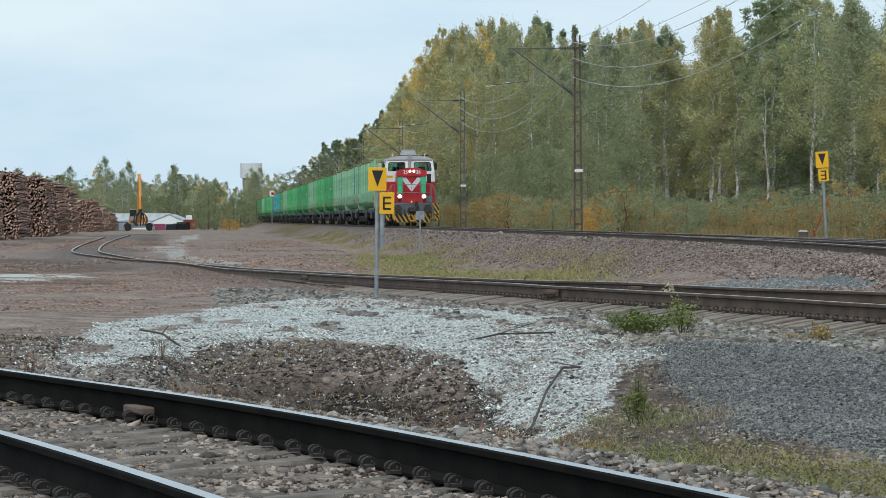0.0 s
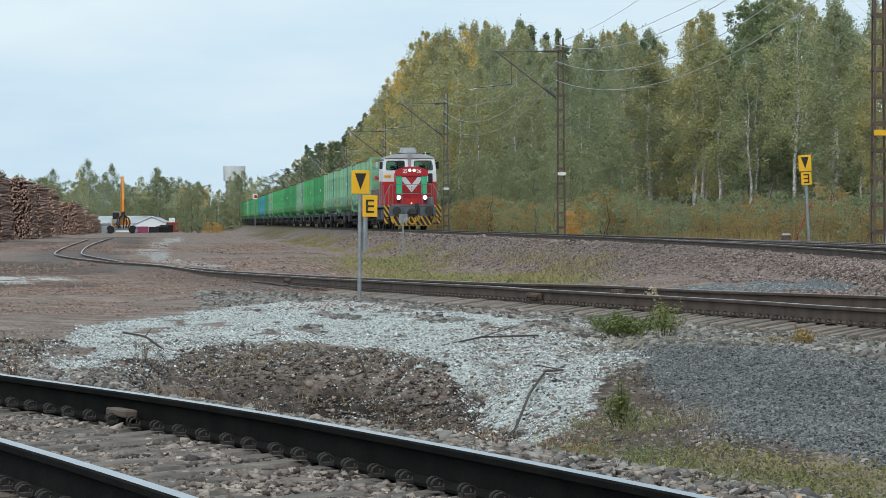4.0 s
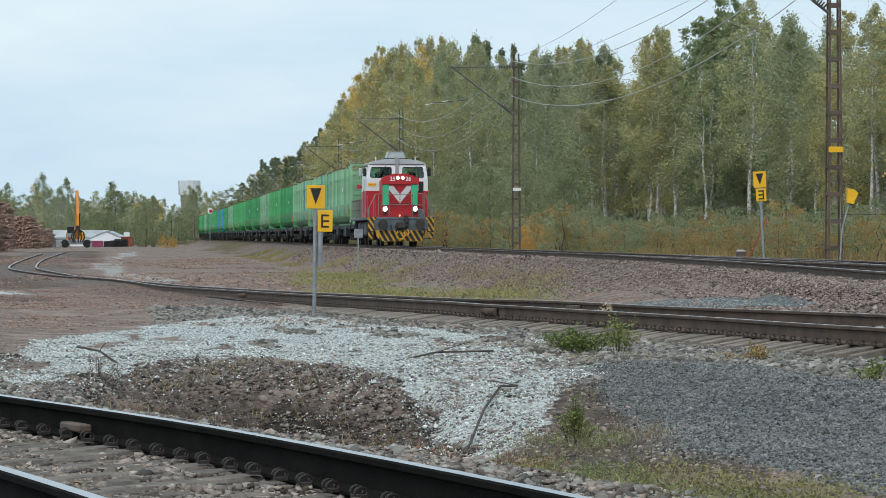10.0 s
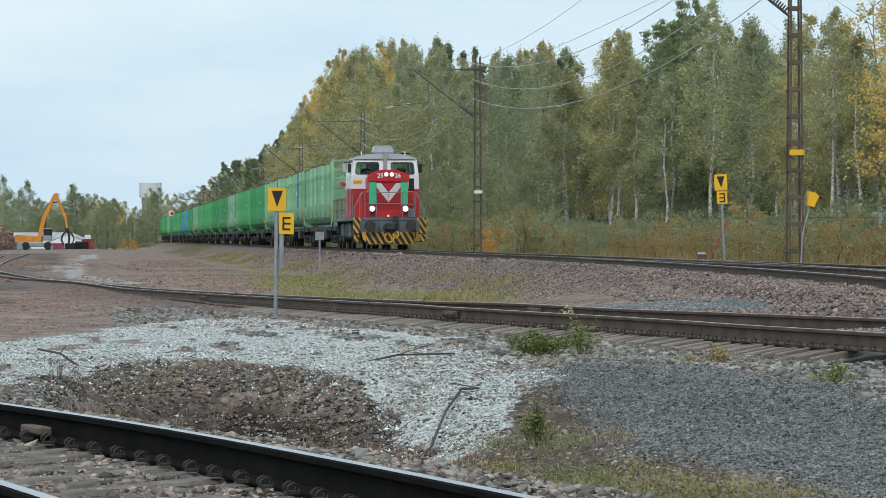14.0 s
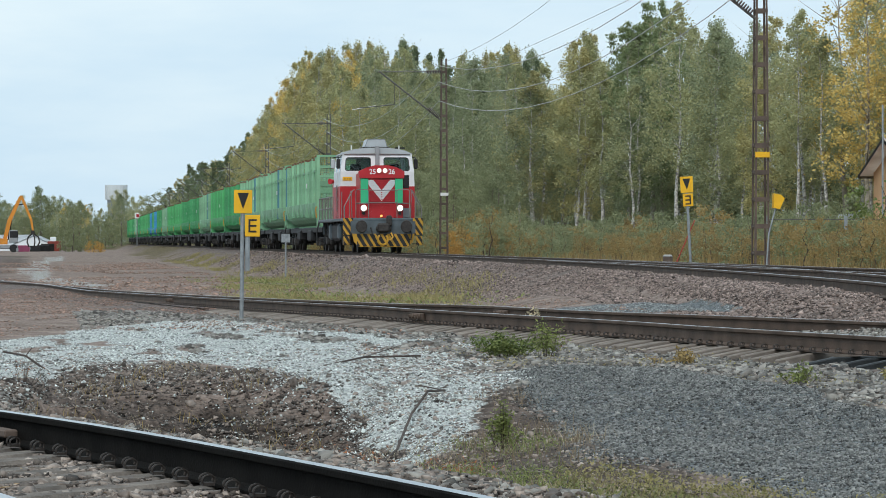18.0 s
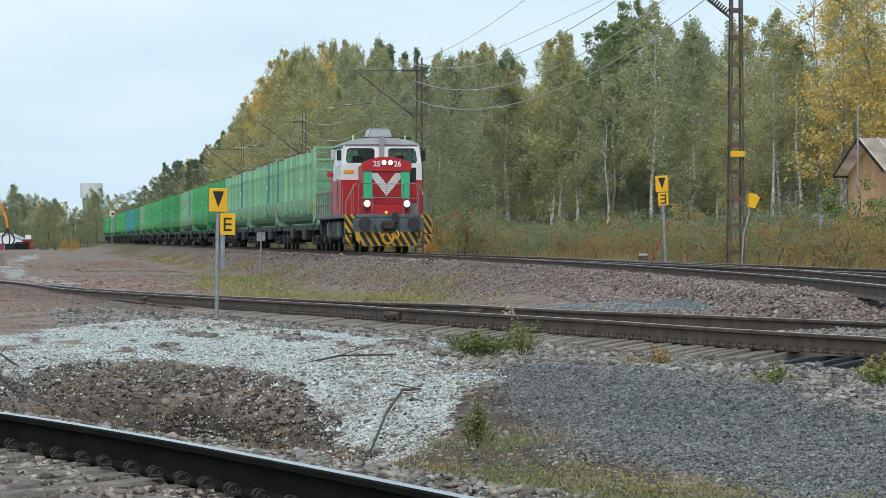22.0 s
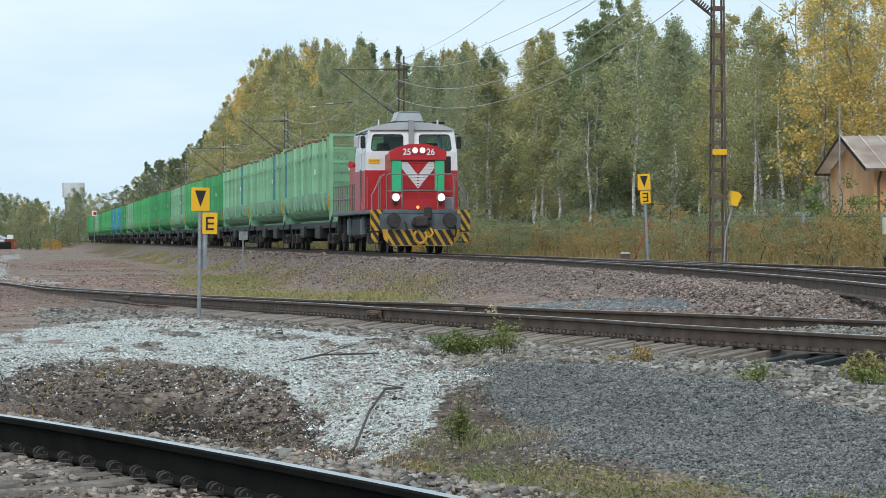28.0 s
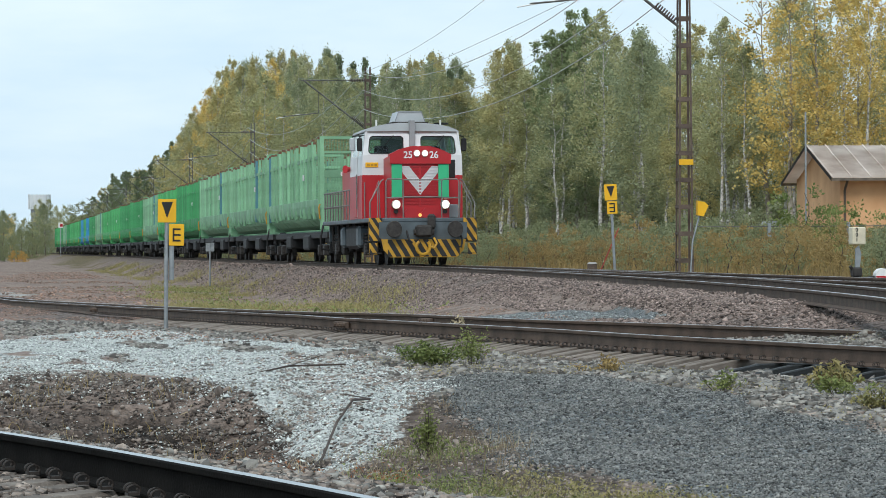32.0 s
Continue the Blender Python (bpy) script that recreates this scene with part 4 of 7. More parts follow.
    P("rain_gutter", pipe([(-1.43, cy0 + 0.1, 3.8), (-0.2, cy0 + 0.08, 3.815), (0.2, cy0 + 0.08, 3.815), (1.43, cy0 + 0.1, 3.8)], 0.018), RAILING)
    P("centre_pillar", slab([(-0.09, 3.2), (0.09, 3.2), (0.08, 4.12), (-0.08, 4.12)], cy0 - 0.02, cy0 + 0.34), LOCO_GREY)
    box_ = P("roof_box", slab([(-0.47, 4.09), (0.47, 4.09), (0.36, 4.4), (-0.36, 4.4)], cy0 + 0.5, cy0 + 1.9), ROOF_UNIT, "sloping grey roof unit")
    part("tray", box((-0.55, cy0 + 0.42, 4.05), (0.55, cy0 + 1.95, 4.1), 0.01), IRON, box_)
    part("rim", pipe([(-0.45, cy0 + 0.49, 4.12), (-0.35, cy0 + 0.49, 4.39), (0.35, cy0 + 0.49, 4.39), (0.45, cy0 + 0.49, 4.12)], 0.015), LOCO_GREY, box_)
    for sx in (-1.0, 0.95):
        P("antenna", tube((sx, cy0 + 0.7, 3.95), (sx, cy0 + 0.7, 4.16), 0.03), PLATE_WHITE)
    P("roof_aerial", tube((1.05, cy0 + 1.2, 4.05), (1.05, cy0 + 1.2, 4.1), 0.22), BLACK)
    for sx, mx, mat_ in ((-1, 1.8, ROOF_UNIT), (-1, 1.58, BLACK), (1, 1.58, BLACK)):
        mirror = P("mirror", box((sx * mx - 0.08, cy0 + 0.05, 3.24), (sx * mx + 0.08, cy0 + 0.16, 3.62), 0.03), mat_, "upright side mirror")
        part("mirror_arm", pipe([(sx * 1.42, cy0 + 0.2, 3.7), (sx * mx, cy0 + 0.1, 3.66), (sx * mx, cy0 + 0.1, 3.5)], 0.016), BLACK, mirror)
    P("side_vent", box((1.05, cy0 - 0.02, 2.48), (1.3, cy0 + 0.02, 3.0), 0.02), BLACK, "dark glazed panel beside the hood")
    P("grey_locker", box((0.92, cy0 - 0.3, 1.34), (1.34, cy0 - 0.02, 1.72), 0.02), LOCO_GREY)
    plate_ = P("operator_plate", box((-1.42, cy0 - 0.02, 2.78), (-1.03, cy0 + 0.0, 2.92), 0.005), SIGN_YELLOW, "small yellow plate with unreadable lettering")
    for k in range(3):
        part("mark", box((-1.37 + 0.11 * k, cy0 - 0.026, 2.82), (-1.29 + 0.11 * k, cy0 - 0.021, 2.88)), YELLOW, plate_)
    door = P("cab_door", box((-1.545, cy0 + 1.2, 1.36), (-1.515, cy0 + 2.0, 3.1), 0.01), WHITE)
    part("door_lower", box((-1.551, cy0 + 1.2, 1.36), (-1.52, cy0 + 2.0, 2.56), 0.01), RED, door)
    part("door_handle", tube((-1.56, cy0 + 1.12, 1.6), (-1.56, cy0 + 1.12, 2.6), 0.018), RAILING, door)
    P("side_horn", tube((-1.5, cy1 + 0.05, 2.8), (-1.68, cy1 - 0.1, 2.8), 0.06, 0.12), RED)
    P("air_tank", tube((-1.2, cy1 + 0.2, 1.55), (-1.2, cy1 + 0.8, 1.55), 0.2, sides=14), RED)
    # rear hood and railings
    P("rear_hood", slab([(-0.96, 1.32), (0.96, 1.32), (0.96, 2.9), (0.5, 3.1), (-0.5, 3.1), (-0.96, 2.9)], cy1, 12.0), RED)
    for y in np.arange(5.4, 13.0, 0.8):
        P("railing_post", tube((-1.48, y, 1.3), (-1.48, y, 2.2), 0.02), RAILING)
        P("railing_post", tube((1.48, y, 1.3), (1.48, y, 2.2), 0.02), RAILING)
    for z in (1.75, 2.2):
        P("railing_bar", pipe([(-1.48, cy1 + 0.1, z), (-1.48, 12.9, z), (-0.6, 12.9, z)], 0.02), RAILING)
        P("railing_bar", pipe([(1.48, cy1 + 0.1, z), (1.48, 12.9, z)], 0.02), RAILING)
    # running gear
    bogie(loco, 2.1, 2.2, 0.5)
    bogie(loco, 10.2, 2.2, 0.5)
    P("fuel_tank", box((-1.35, 4.6, 0.45), (1.35, 7.6, 1.15), 0.1), BLACK)
    for y in (3.9, 8.2):
        P("equipment_box", box((-1.42, y - 0.3, 0.5), (-1.0, y + 0.4, 1.12), 0.08), BEAM_GREY)
    for y in np.arange(0.4, 12.5, 1.7):
        P("sand_pipe", tube((-1.25, y, 1.2), (-1.2, y + 0.1, 0.4), 0.05), IRON)
    # the superstructure is stretched upwards a little to fit its height in the camera's view
    for o in loco.children:
        if not o.name.startswith(("wheelset", "bogie", "axle", "coil")):
            o.matrix_basis = Matrix.Diagonal((1, 1, 1.052, 1)) @ o.matrix_basis
    return loco


WAGON_LENGTH = 20.6


def stake_mesh():
    bm = bmesh.new()
    add_box(bm, (-0.05, -0.06, 1.6), (0.05, 0.06, 4.18), bevel=0.012)
    add_box(bm, (-0.045, -0.06, 4.18), (0.045, 0.06, 4.26), mi=1)
    me = bpy.data.meshes.new("stake")
    bm.to_mesh(me)
    bm.free()
    return me


def build_wagon(kind, first=False):
    """A timber wagon with stakes and a rounded trough; y = 0 at its front end."""
    green = WAGON_GREENS[kind]
    wagon = tagged(empty("timber_wagon"), "empty green timber wagon with tall stakes and a rounded trough", "wagon", group="wagons of the timber train")
    L = WAGON_LENGTH - 1.0
    part("underframe", box((-0.35, 0.0, 0.72), (0.35, L, 1.08), 0.03), BLACK, wagon)
    for sx in (-1, 1):
        part("sole_bar", box((sx * 1.2 - 0.06, 0.1, 0.86), (sx * 1.2 + 0.06, L - 0.1, 1.08), 0.02), BLACK, wagon)
    # trough: curved plates at both sides and a floor
    for sx in (-1, 1):
        bm = bmesh.new()
        prof = [(1.54, 2.18), (1.54, 1.98), (1.50, 1.72), (1.38, 1.48), (1.18, 1.30), (0.85, 1.17)]
        prof2 = [(x - 0.03, z + 0.012) for x, z in prof]
        ring = [(sx * x, z) for x, z in prof] + [(sx * x, z) for x, z in prof2[::-1]]
        slab(ring, 0.15, L - 0.15, bm=bm)
        part("trough_side", bm, green, wagon)
        part("top_rim", box((sx * 1.47 - 0.03, 0.15, 3.55), (sx * 1.47 + 0.03, L - 0.15, 3.66)), green, wagon)
    part("trough_floor", box((-0.85, 0.15, 1.09), (0.85, L - 0.15, 1.15)), green, wagon)
    rnd = random.Random(kind * 7 + (1 if first else 0))
    n = 13
    mesh = STAKE_MESHES[kind]
    for i in range(n):
        for sx in (-1, 1):
            y = 0.35 + (L - 0.7) * i / (n - 1) + rnd.uniform(-0.08, 0.08)
            m_ = STAKE_TEAL if (first and i == n - 1 and sx < 0) or (kind == 0 and i == 3 and not first) else mesh
            o = new("stake", m_)
            o.matrix_basis = pose(sx * 1.5, y, rnd.uniform(-0.1, 0.04), rnd.uniform(-0.4, 0.4), rnd.uniform(-0.4, 0.4), 0)
            o.parent = wagon
            if rnd.random() < 0.4:
                o = new("stake", mesh)
                o.matrix_basis = pose(sx * 1.5, y + 0.42, rnd.uniform(-0.12, 0.02), rnd.uniform(-0.4, 0.4), 0, 0)
                o.parent = wagon
            part("rib", slab([(sx * 1.552, 2.2), (sx * 1.552, 1.98), (sx * 1.512, 1.715), (sx * 1.39, 1.472), (sx * 1.188, 1.29), (sx * 1.17, 1.30), (sx * 1.37, 1.48), (sx * 1.49, 1.72), (sx * 1.53, 1.98), (sx * 1.53, 2.2)], y - 0.03, y + 0.03), green, wagon)
    # end bulkheads: frame, cross bars and wire mesh
    for y in (0.12, L - 0.12):
        bh = part("bulkhead", box((-1.36, y - 0.05, 2.9), (1.36, y + 0.05, 3.15)), green, wagon, "mesh-filled end bulkhead")
        for x0, x1, z0, z1 in ((-1.5, -1.36, 1.15, 4.3), (1.36, 1.5, 1.15, 4.3), (-1.36, 1.36, 4.2, 4.3), (-1.36, 1.36, 3.72, 3.8), (-1.36, 1.36, 1.15, 1.35)):
            part("bar", box((x0, y - 0.05, z0), (x1, y + 0.05, z1)), green, bh)
        bm = bmesh.new()
        for x in np.arange(-1.3, 1.35, 0.1):
            add_box(bm, (x - 0.008, y - 0.012, 1.35), (x + 0.008, y + 0.012, 4.2))
        for z in np.arange(1.4, 4.2, 0.1):
            add_box(bm, (-1.36, y - 0.012, z - 0.008), (1.36, y + 0.012, z + 0.008))
        part("wire_mesh", bm, green, bh)
    part("white_plate", box((-1.5 - 0.06, 5.0, 2.9), (-1.5 - 0.05, 5.5, 3.1)), PLATE_WHITE, wagon)
    part("end_plate", box((-0.8, 0.04, 2.95), (-0.1, 0.06, 3.1)), PLATE_WHITE, wagon)
    for y in (2.0, L - 2.0):
        bogie(wagon, y, 1.8, 0.46, heavy=False)
    for sx in (-1, 1):
        part("brake_box", box((sx * 1.05 - 0.3, 5.5, 0.45), (sx * 1.05 + 0.3, 7.6, 0.98), 0.06), BLACK, wagon)
        part("brake_box", box((sx * 1.05 - 0.3, 12.2, 0.5), (sx * 1.05 + 0.3, 14.0, 0.98), 0.06), BLACK, wagon)
        part("end_step", pipe([(sx * 1.4, 0.0, 1.3), (sx * 1.5, -0.05, 0.9), (sx * 1.5, -0.05, 0.5), (sx * 1.2, -0.05, 0.45)], 0.035), BLACK, wagon)
        part("grab_handle", pipe([(sx * 1.52, -0.02, 1.5), (sx * 1.56, -0.05, 1.9), (sx * 1.52, -0.02, 2.0)], 0.028), YELLOW, wagon, "yellow grab handle")
        for y in (0.0, L):
            d = -1 if y == 0 else 1
            part("buffer", tube((sx * 0.9, y, 0.98), (sx * 0.9, y + d * 0.48, 0.98), 0.12, 0.2, sides=12), BLACK, wagon)
    return wagon


STAKE_MESHES = []
for g in WAGON_GREENS:
    me_ = stake_mesh()
    me_.materials.append(g)
    me_.materials.append(STAKE_RUST)
    STAKE_MESHES.append(me_)
STAKE_TEAL = stake_mesh()
STAKE_TEAL.materials.append(WAGON_TEAL)
STAKE_TEAL.materials.append(STAKE_RUST)

LOCO = build_loco()
WAGONS = []
protos = [build_wagon(0, True), build_wagon(0), build_wagon(1), build_wagon(2)]
WAGON_ORDER = [0, 1, 1, 3, 2, 1, 3, 3, 2, 2, 1, 3, 2, 3, 2, 2, 3, 1, 3, 2, 3]
used = set()
for k in WAGON_ORDER:
    if k not in used:
        used.add(k)
        WAGONS.append(protos[k])
    else:
        WAGONS.append(copy_thing(protos[k], Matrix()))
# two cradles of the far wagons are blue
for k in (12, 13):
    for o in WAGONS[k].children:
        if o.name.startswith(("trough", "stake", "rib", "bulkhead")) and o.matrix_basis.translation.y < 10:
            o.data = o.data.copy()
            o.data.materials[0] = WAGON_BLUE

# time, place of the headlamps along the track
TRAIN = [(0, 188.5), (2, 181.2), (4, 174.4), (6, 167.2), (9, 156.0), (13, 141.0), (16, 131.6), (19, 123.0), (23, 112.4), (26, 105.2), (28, 100.4), (30, 96.1), (32, 92.0)]


# time, swing of the crane in degrees
SWING = [(0, -86), (10.8, -86), (11.5, -76), (12, -60), (12.5, -38), (13, -18), (14, -4), (16, 0), (32, 0)]


def motions():
    turn = math.degrees(math.atan(0.0085))
    for thing, back in [(LOCO, 0.0)] + [(w, 13.9 + i * WAGON_LENGTH) for i, w in enumerate(WAGONS)]:
        walk(thing, [(t, pose(main_x(y + back), y + back, MAIN_Z, 0, 0, -turn)) for t, y in TRAIN])
    walk(HANDLER, [(t, pose(0, 0, 1.1, 0, 0, a)) for t, a in SWING])


# ---- signs beside the tracks ----
def sign(x, y, z, height, plate, mirrored, turn, lean=0.0):
    """A post with a square plate (black triangle) and a lettered plate below it."""
    s = tagged(empty("track_sign", pose(x, y, z, 0, lean, turn)), "yellow track sign with black triangle and letter on a grey post", "sign", group="yellow track signs")
    p = plate
    part("post", tube((0, 0.03, -0.15), (0, 0.03, height - p * 0.4), p * 0.11, sides=12), GALVANISED, s)
    top = part("triangle_plate", box((-p / 2, -0.012, height - p * 1.28), (p / 2, 0.0, height), 0.004), SIGN_YELLOW, s)
    part("triangle", slab([(-p * 0.31, height - p * 0.16), (p * 0.31, height - p * 0.16), (0, height - p * 1.05)], -0.016, -0.0125), SIGN_BLACK, top)
    dx = p * (0.53 if not mirrored else 0.05)
    hh = 0.59 if not mirrored else 0.5
    zc = height - p * (1.36 + hh)
    low = part("letter_plate", box((dx - p * 0.41, -0.012, zc - p * hh), (dx + p * 0.41, 0.0, zc + p * hh), 0.004), SIGN_YELLOW, s)
    bm = bmesh.new()
    k = -1 if mirrored else 1
    w = p * 0.10
    xs = sorted((dx - k * p * 0.22, dx - k * (p * 0.22 - w)))
    add_box(bm, (xs[0], -0.016, zc - p * 0.36), (xs[1], -0.0125, zc + p * 0.36))
    for q in (-0.36 + 0.05, 0, 0.36 - 0.05):
        a, b_ = sorted((dx - k * (p * 0.22 - w), dx + k * p * 0.22))
        add_box(bm, (a, -0.016, zc + p * q - w / 2), (b_, -0.0125, zc + p * q + w / 2))
    part("letter_e", bm, SIGN_BLACK, low)
    bm = bmesh.new()
    for z_ in (height - p * 0.35, height - p * 0.95):
        add_box(bm, (-p * 0.16, -0.02 + 0.02, z_ - 0.01), (p * 0.16, 0.06, z_ + 0.01))
    part("clamp", bm, GALVANISED, s)
    if not mirrored:
        part("stub_post", tube((p * 0.28, 0.03, height - p * 4.4), (p * 0.28, 0.03, height - p * 2.2), p * 0.14, sides=12), GALVANISED, s)
    return s


# ---- overhead line ----
def lattice_mast(x, y, z, height, w0, w1, mat, arm=True, plate=True, near=False):
    m = tagged(empty("lattice_mast", pose(x, y, z)), "rusty steel lattice mast of the overhead line", "mast", group="masts of the overhead line")
    for sx in (-1, 1):
        for sy in (-1, 1):
            bm = bmesh.new()
            t = w0 * 0.125
            for (a, b_) in (((t, t * 0.25), 0), ((t * 0.25, t), 1)):
                lo = Vector((sx * w0 / 2, sy * w0 / 2, -0.3))
                hi = Vector((sx * w1 / 2, sy * w1 / 2, height))
                vs = []
                for c in (lo, hi):
                    for ux, uy in ((0, 0), (-sx * a[0], 0) if b_ == 0 else (0, 0), (-sx * a[0], -sy * a[1]), (0, -sy * a[1])):
                        vs.append(bm.verts.new(c + Vector((ux, uy, 0))))
                for i in range(4):
                    try:
                        bm.faces.new((vs[i], vs[(i + 1) % 4], vs[4 + (i + 1) % 4], vs[4 + i]))
                    except ValueError:
                        pass
            part("leg", bm, mat, m)
    zz = 0.25
    while zz < height - 0.1:
        w = w0 + (w1 - w0) * zz / height
        for sy in (-1, 1):
            part("cross_plate", box((-w / 2, sy * w / 2 - 0.006, zz), (w / 2, sy * w / 2 + 0.006, zz + 0.1)), mat, m)
        for sx in (-1, 1):
            part("cross_plate", box((sx * w / 2 - 0.006, -w / 2, zz + 0.03), (sx * w / 2 + 0.006, w / 2, zz + 0.09)), mat, m)
        zz += 0.62
    part("foot", box((-w0 * 0.75, -w0 * 0.75, -0.45), (w0 * 0.75, w0 * 0.75, 0.03), 0.03), CONCRETE, m)
    if plate:
        part("number_plate", box((-0.17, -w0 / 2 - 0.03, 2.5), (0.17, -w0 / 2 - 0.015, 2.63), 0.004), PLATE_WHITE if not near else SIGN_YELLOW, m, "small plate with dark marks")
    if arm:
        arm_x = -2.75
        part("cantilever_tube", tube((-w1 / 2, 0, 5.7), (arm_x, 0, 7.75), 0.035), MAST_GREY, m)
        part("top_stay", tube((-w1 / 2, 0, 7.75), (arm_x - 0.1, 0, 7.72), 0.02), MAST_GREY, m)
        for a, b_ in (((-0.2, 0, 5.85), (-0.62, 0, 6.18)), ((-0.15, 0, 7.75), (-0.7, 0, 7.74))):
            bm = bmesh.new()
            a, b_ = Vector(a), Vector(b_)
            for q in np.linspace(0, 1, 9):
                c = a.lerp(b_, q)
                add_tube(bm, c, c + (b_ - a).normalized() * 0.03, 0.075, sides=10)
            part("insulator", bm, INSULATOR, m)
        part("registration_arm", tube((-2.1, 0, 6.35), (-3.6, 0, 6.2), 0.022), MAST_GREY, m)
        part("steady_arm", tube((-3.9, 0, 6.12), (-2.9, 0, 6.3), 0.015), PLATE_WHITE, m)
        part("dropper", tube((-2.1, 0, 6.35), (-2.1, 0, 7.2), 0.012), MAST_GREY, m)
    return m


def wire(points, sag, r=0.0062, mat=WIRE, label="thin dark overhead line wire"):
    """Wires hung from point to point, each span with its sag."""
    line = []
    for a, b_ in zip(points, points[1:]):
        for u in np.linspace(0, 1, 13)[:-1]:
            p = Vector(a).lerp(Vector(b_), u)
            p.z -= sag * 4 * u * (1 - u)
            line.append(p)
    line.append(Vector(points[-1]))
    return tagged(part("overhead_wire", pipe(line, r, 5), mat), label, "wire", group="overhead wires")


MASTS_Y = (11, 71.1, 132.3, 191, 250, 310, 370, 430, 490)
for y in MASTS_Y:
    lattice_mast(main_x(y) + 3.3, y, MAIN_Z - 0.12, 8.3, 0.36, 0.24, MAST_RUST if y < 150 else MAST_GREY, near=y < 100)
for off, z, sag in ((0.4, 7.7, 1.1), (0.35, 6.05, 0.15)):
    wire([(main_x(y) + off, y, MAIN_Z + z) for y in (-49,) + MASTS_Y], sag)
for off, z, sag in ((3.0, 7.9, 1.3), (3.1, 7.2, 1.5), (3.1, 6.4, 1.4)):
    wire([(main_x(y) + off, y, MAIN_Z + z) for y in (-49,) + MASTS_Y], sag, 0.013, WIRE_LIT, "sagging return wire between the masts, painted as if lit")

sign(2.75, 43.0, -0.30, 1.86, 0.25, False, 2, 0.7)
sign(main_x(78.5) + 3.15, 78.5, MAIN_Z - 0.15, 2.25, 0.32, True, -6, -3.0)


# ---- trees ----
def leaf_blades(rng, p, size):
    """One small pointed blade at every place in p, turned at random."""
    n = len(p)
    a, t = rng.uniform(0, 2 * math.pi, n), rng.uniform(-1.3, 1.3, n)
    s = (size * rng.uniform(0.55, 1.45, n))[:, None]
    u = np.stack([np.cos(a) * np.cos(t), np.sin(a) * np.cos(t), np.sin(t)], -1)
    w = np.cross(u, rng.normal(size=(n, 3)))
    w /= np.linalg.norm(w, axis=1)[:, None] + 1e-9
    v = np.stack([p - u * s, p - w * s * 0.62, p + u * s, p + w * s * 0.62], 1).reshape(-1, 3)
    return v


def quad_mesh(name, v, mat, parent=None):
    """A mesh of loose four-cornered blades."""
    n = len(v) // 4
    me = bpy.data.meshes.new(name)
    me.vertices.add(4 * n)
    me.vertices.foreach_set("co", np.ascontiguousarray(v).ravel())
    me.loops.add(4 * n)
    me.loops.foreach_set("vertex_index", np.arange(4 * n))
    me.polygons.add(n)
    me.polygons.foreach_set("loop_start", np.arange(n) * 4)
    me.polygons.foreach_set("loop_total", np.full(n, 4))
    me.update(calc_edges=True)
    me.materials.append(mat)
    ob = new(name, me)
    if parent is not None:
        ob.parent = parent
    return ob


def crown_cloud(rng, count, size, centre_z, half_h, radius, shape, clumps, droop):
    """Leaves gathered in hanging sprays round the branch ends, thick at the heart of each; gaps stay between them."""
    clumps = int(clumps * 0.72)
    u = rng.uniform(-1, 1, clumps)
    prof = np.array([shape(q) for q in u])
    a = rng.uniform(0, 2 * math.pi, clumps)
    lobes = 1 + 0.22 * np.sin(3 * a + rng.uniform(0, 6)) * np.sin(5 * u + rng.uniform(0, 6))
    q = radius * prof * lobes * np.sqrt(rng.uniform(0.08, 1, clumps))
    r = radius * rng.uniform(0.12, 0.32, clumps) * (0.5 + 0.5 * prof)
    centres = np.stack([q * np.cos(a), q * np.sin(a), centre_z + half_h * u], -1)
    k = np.repeat(np.arange(clumps), max(1, count // clumps))
    d = rng.normal(0, 0.46, (len(k), 3)) * np.array([1, 1, 0.7 + droop])
    d[:, 2] -= droop * rng.random(len(k)) * 1.4
    p = centres[k] + d * r[k][:, None]
    return leaf_blades(rng, p, size), centres


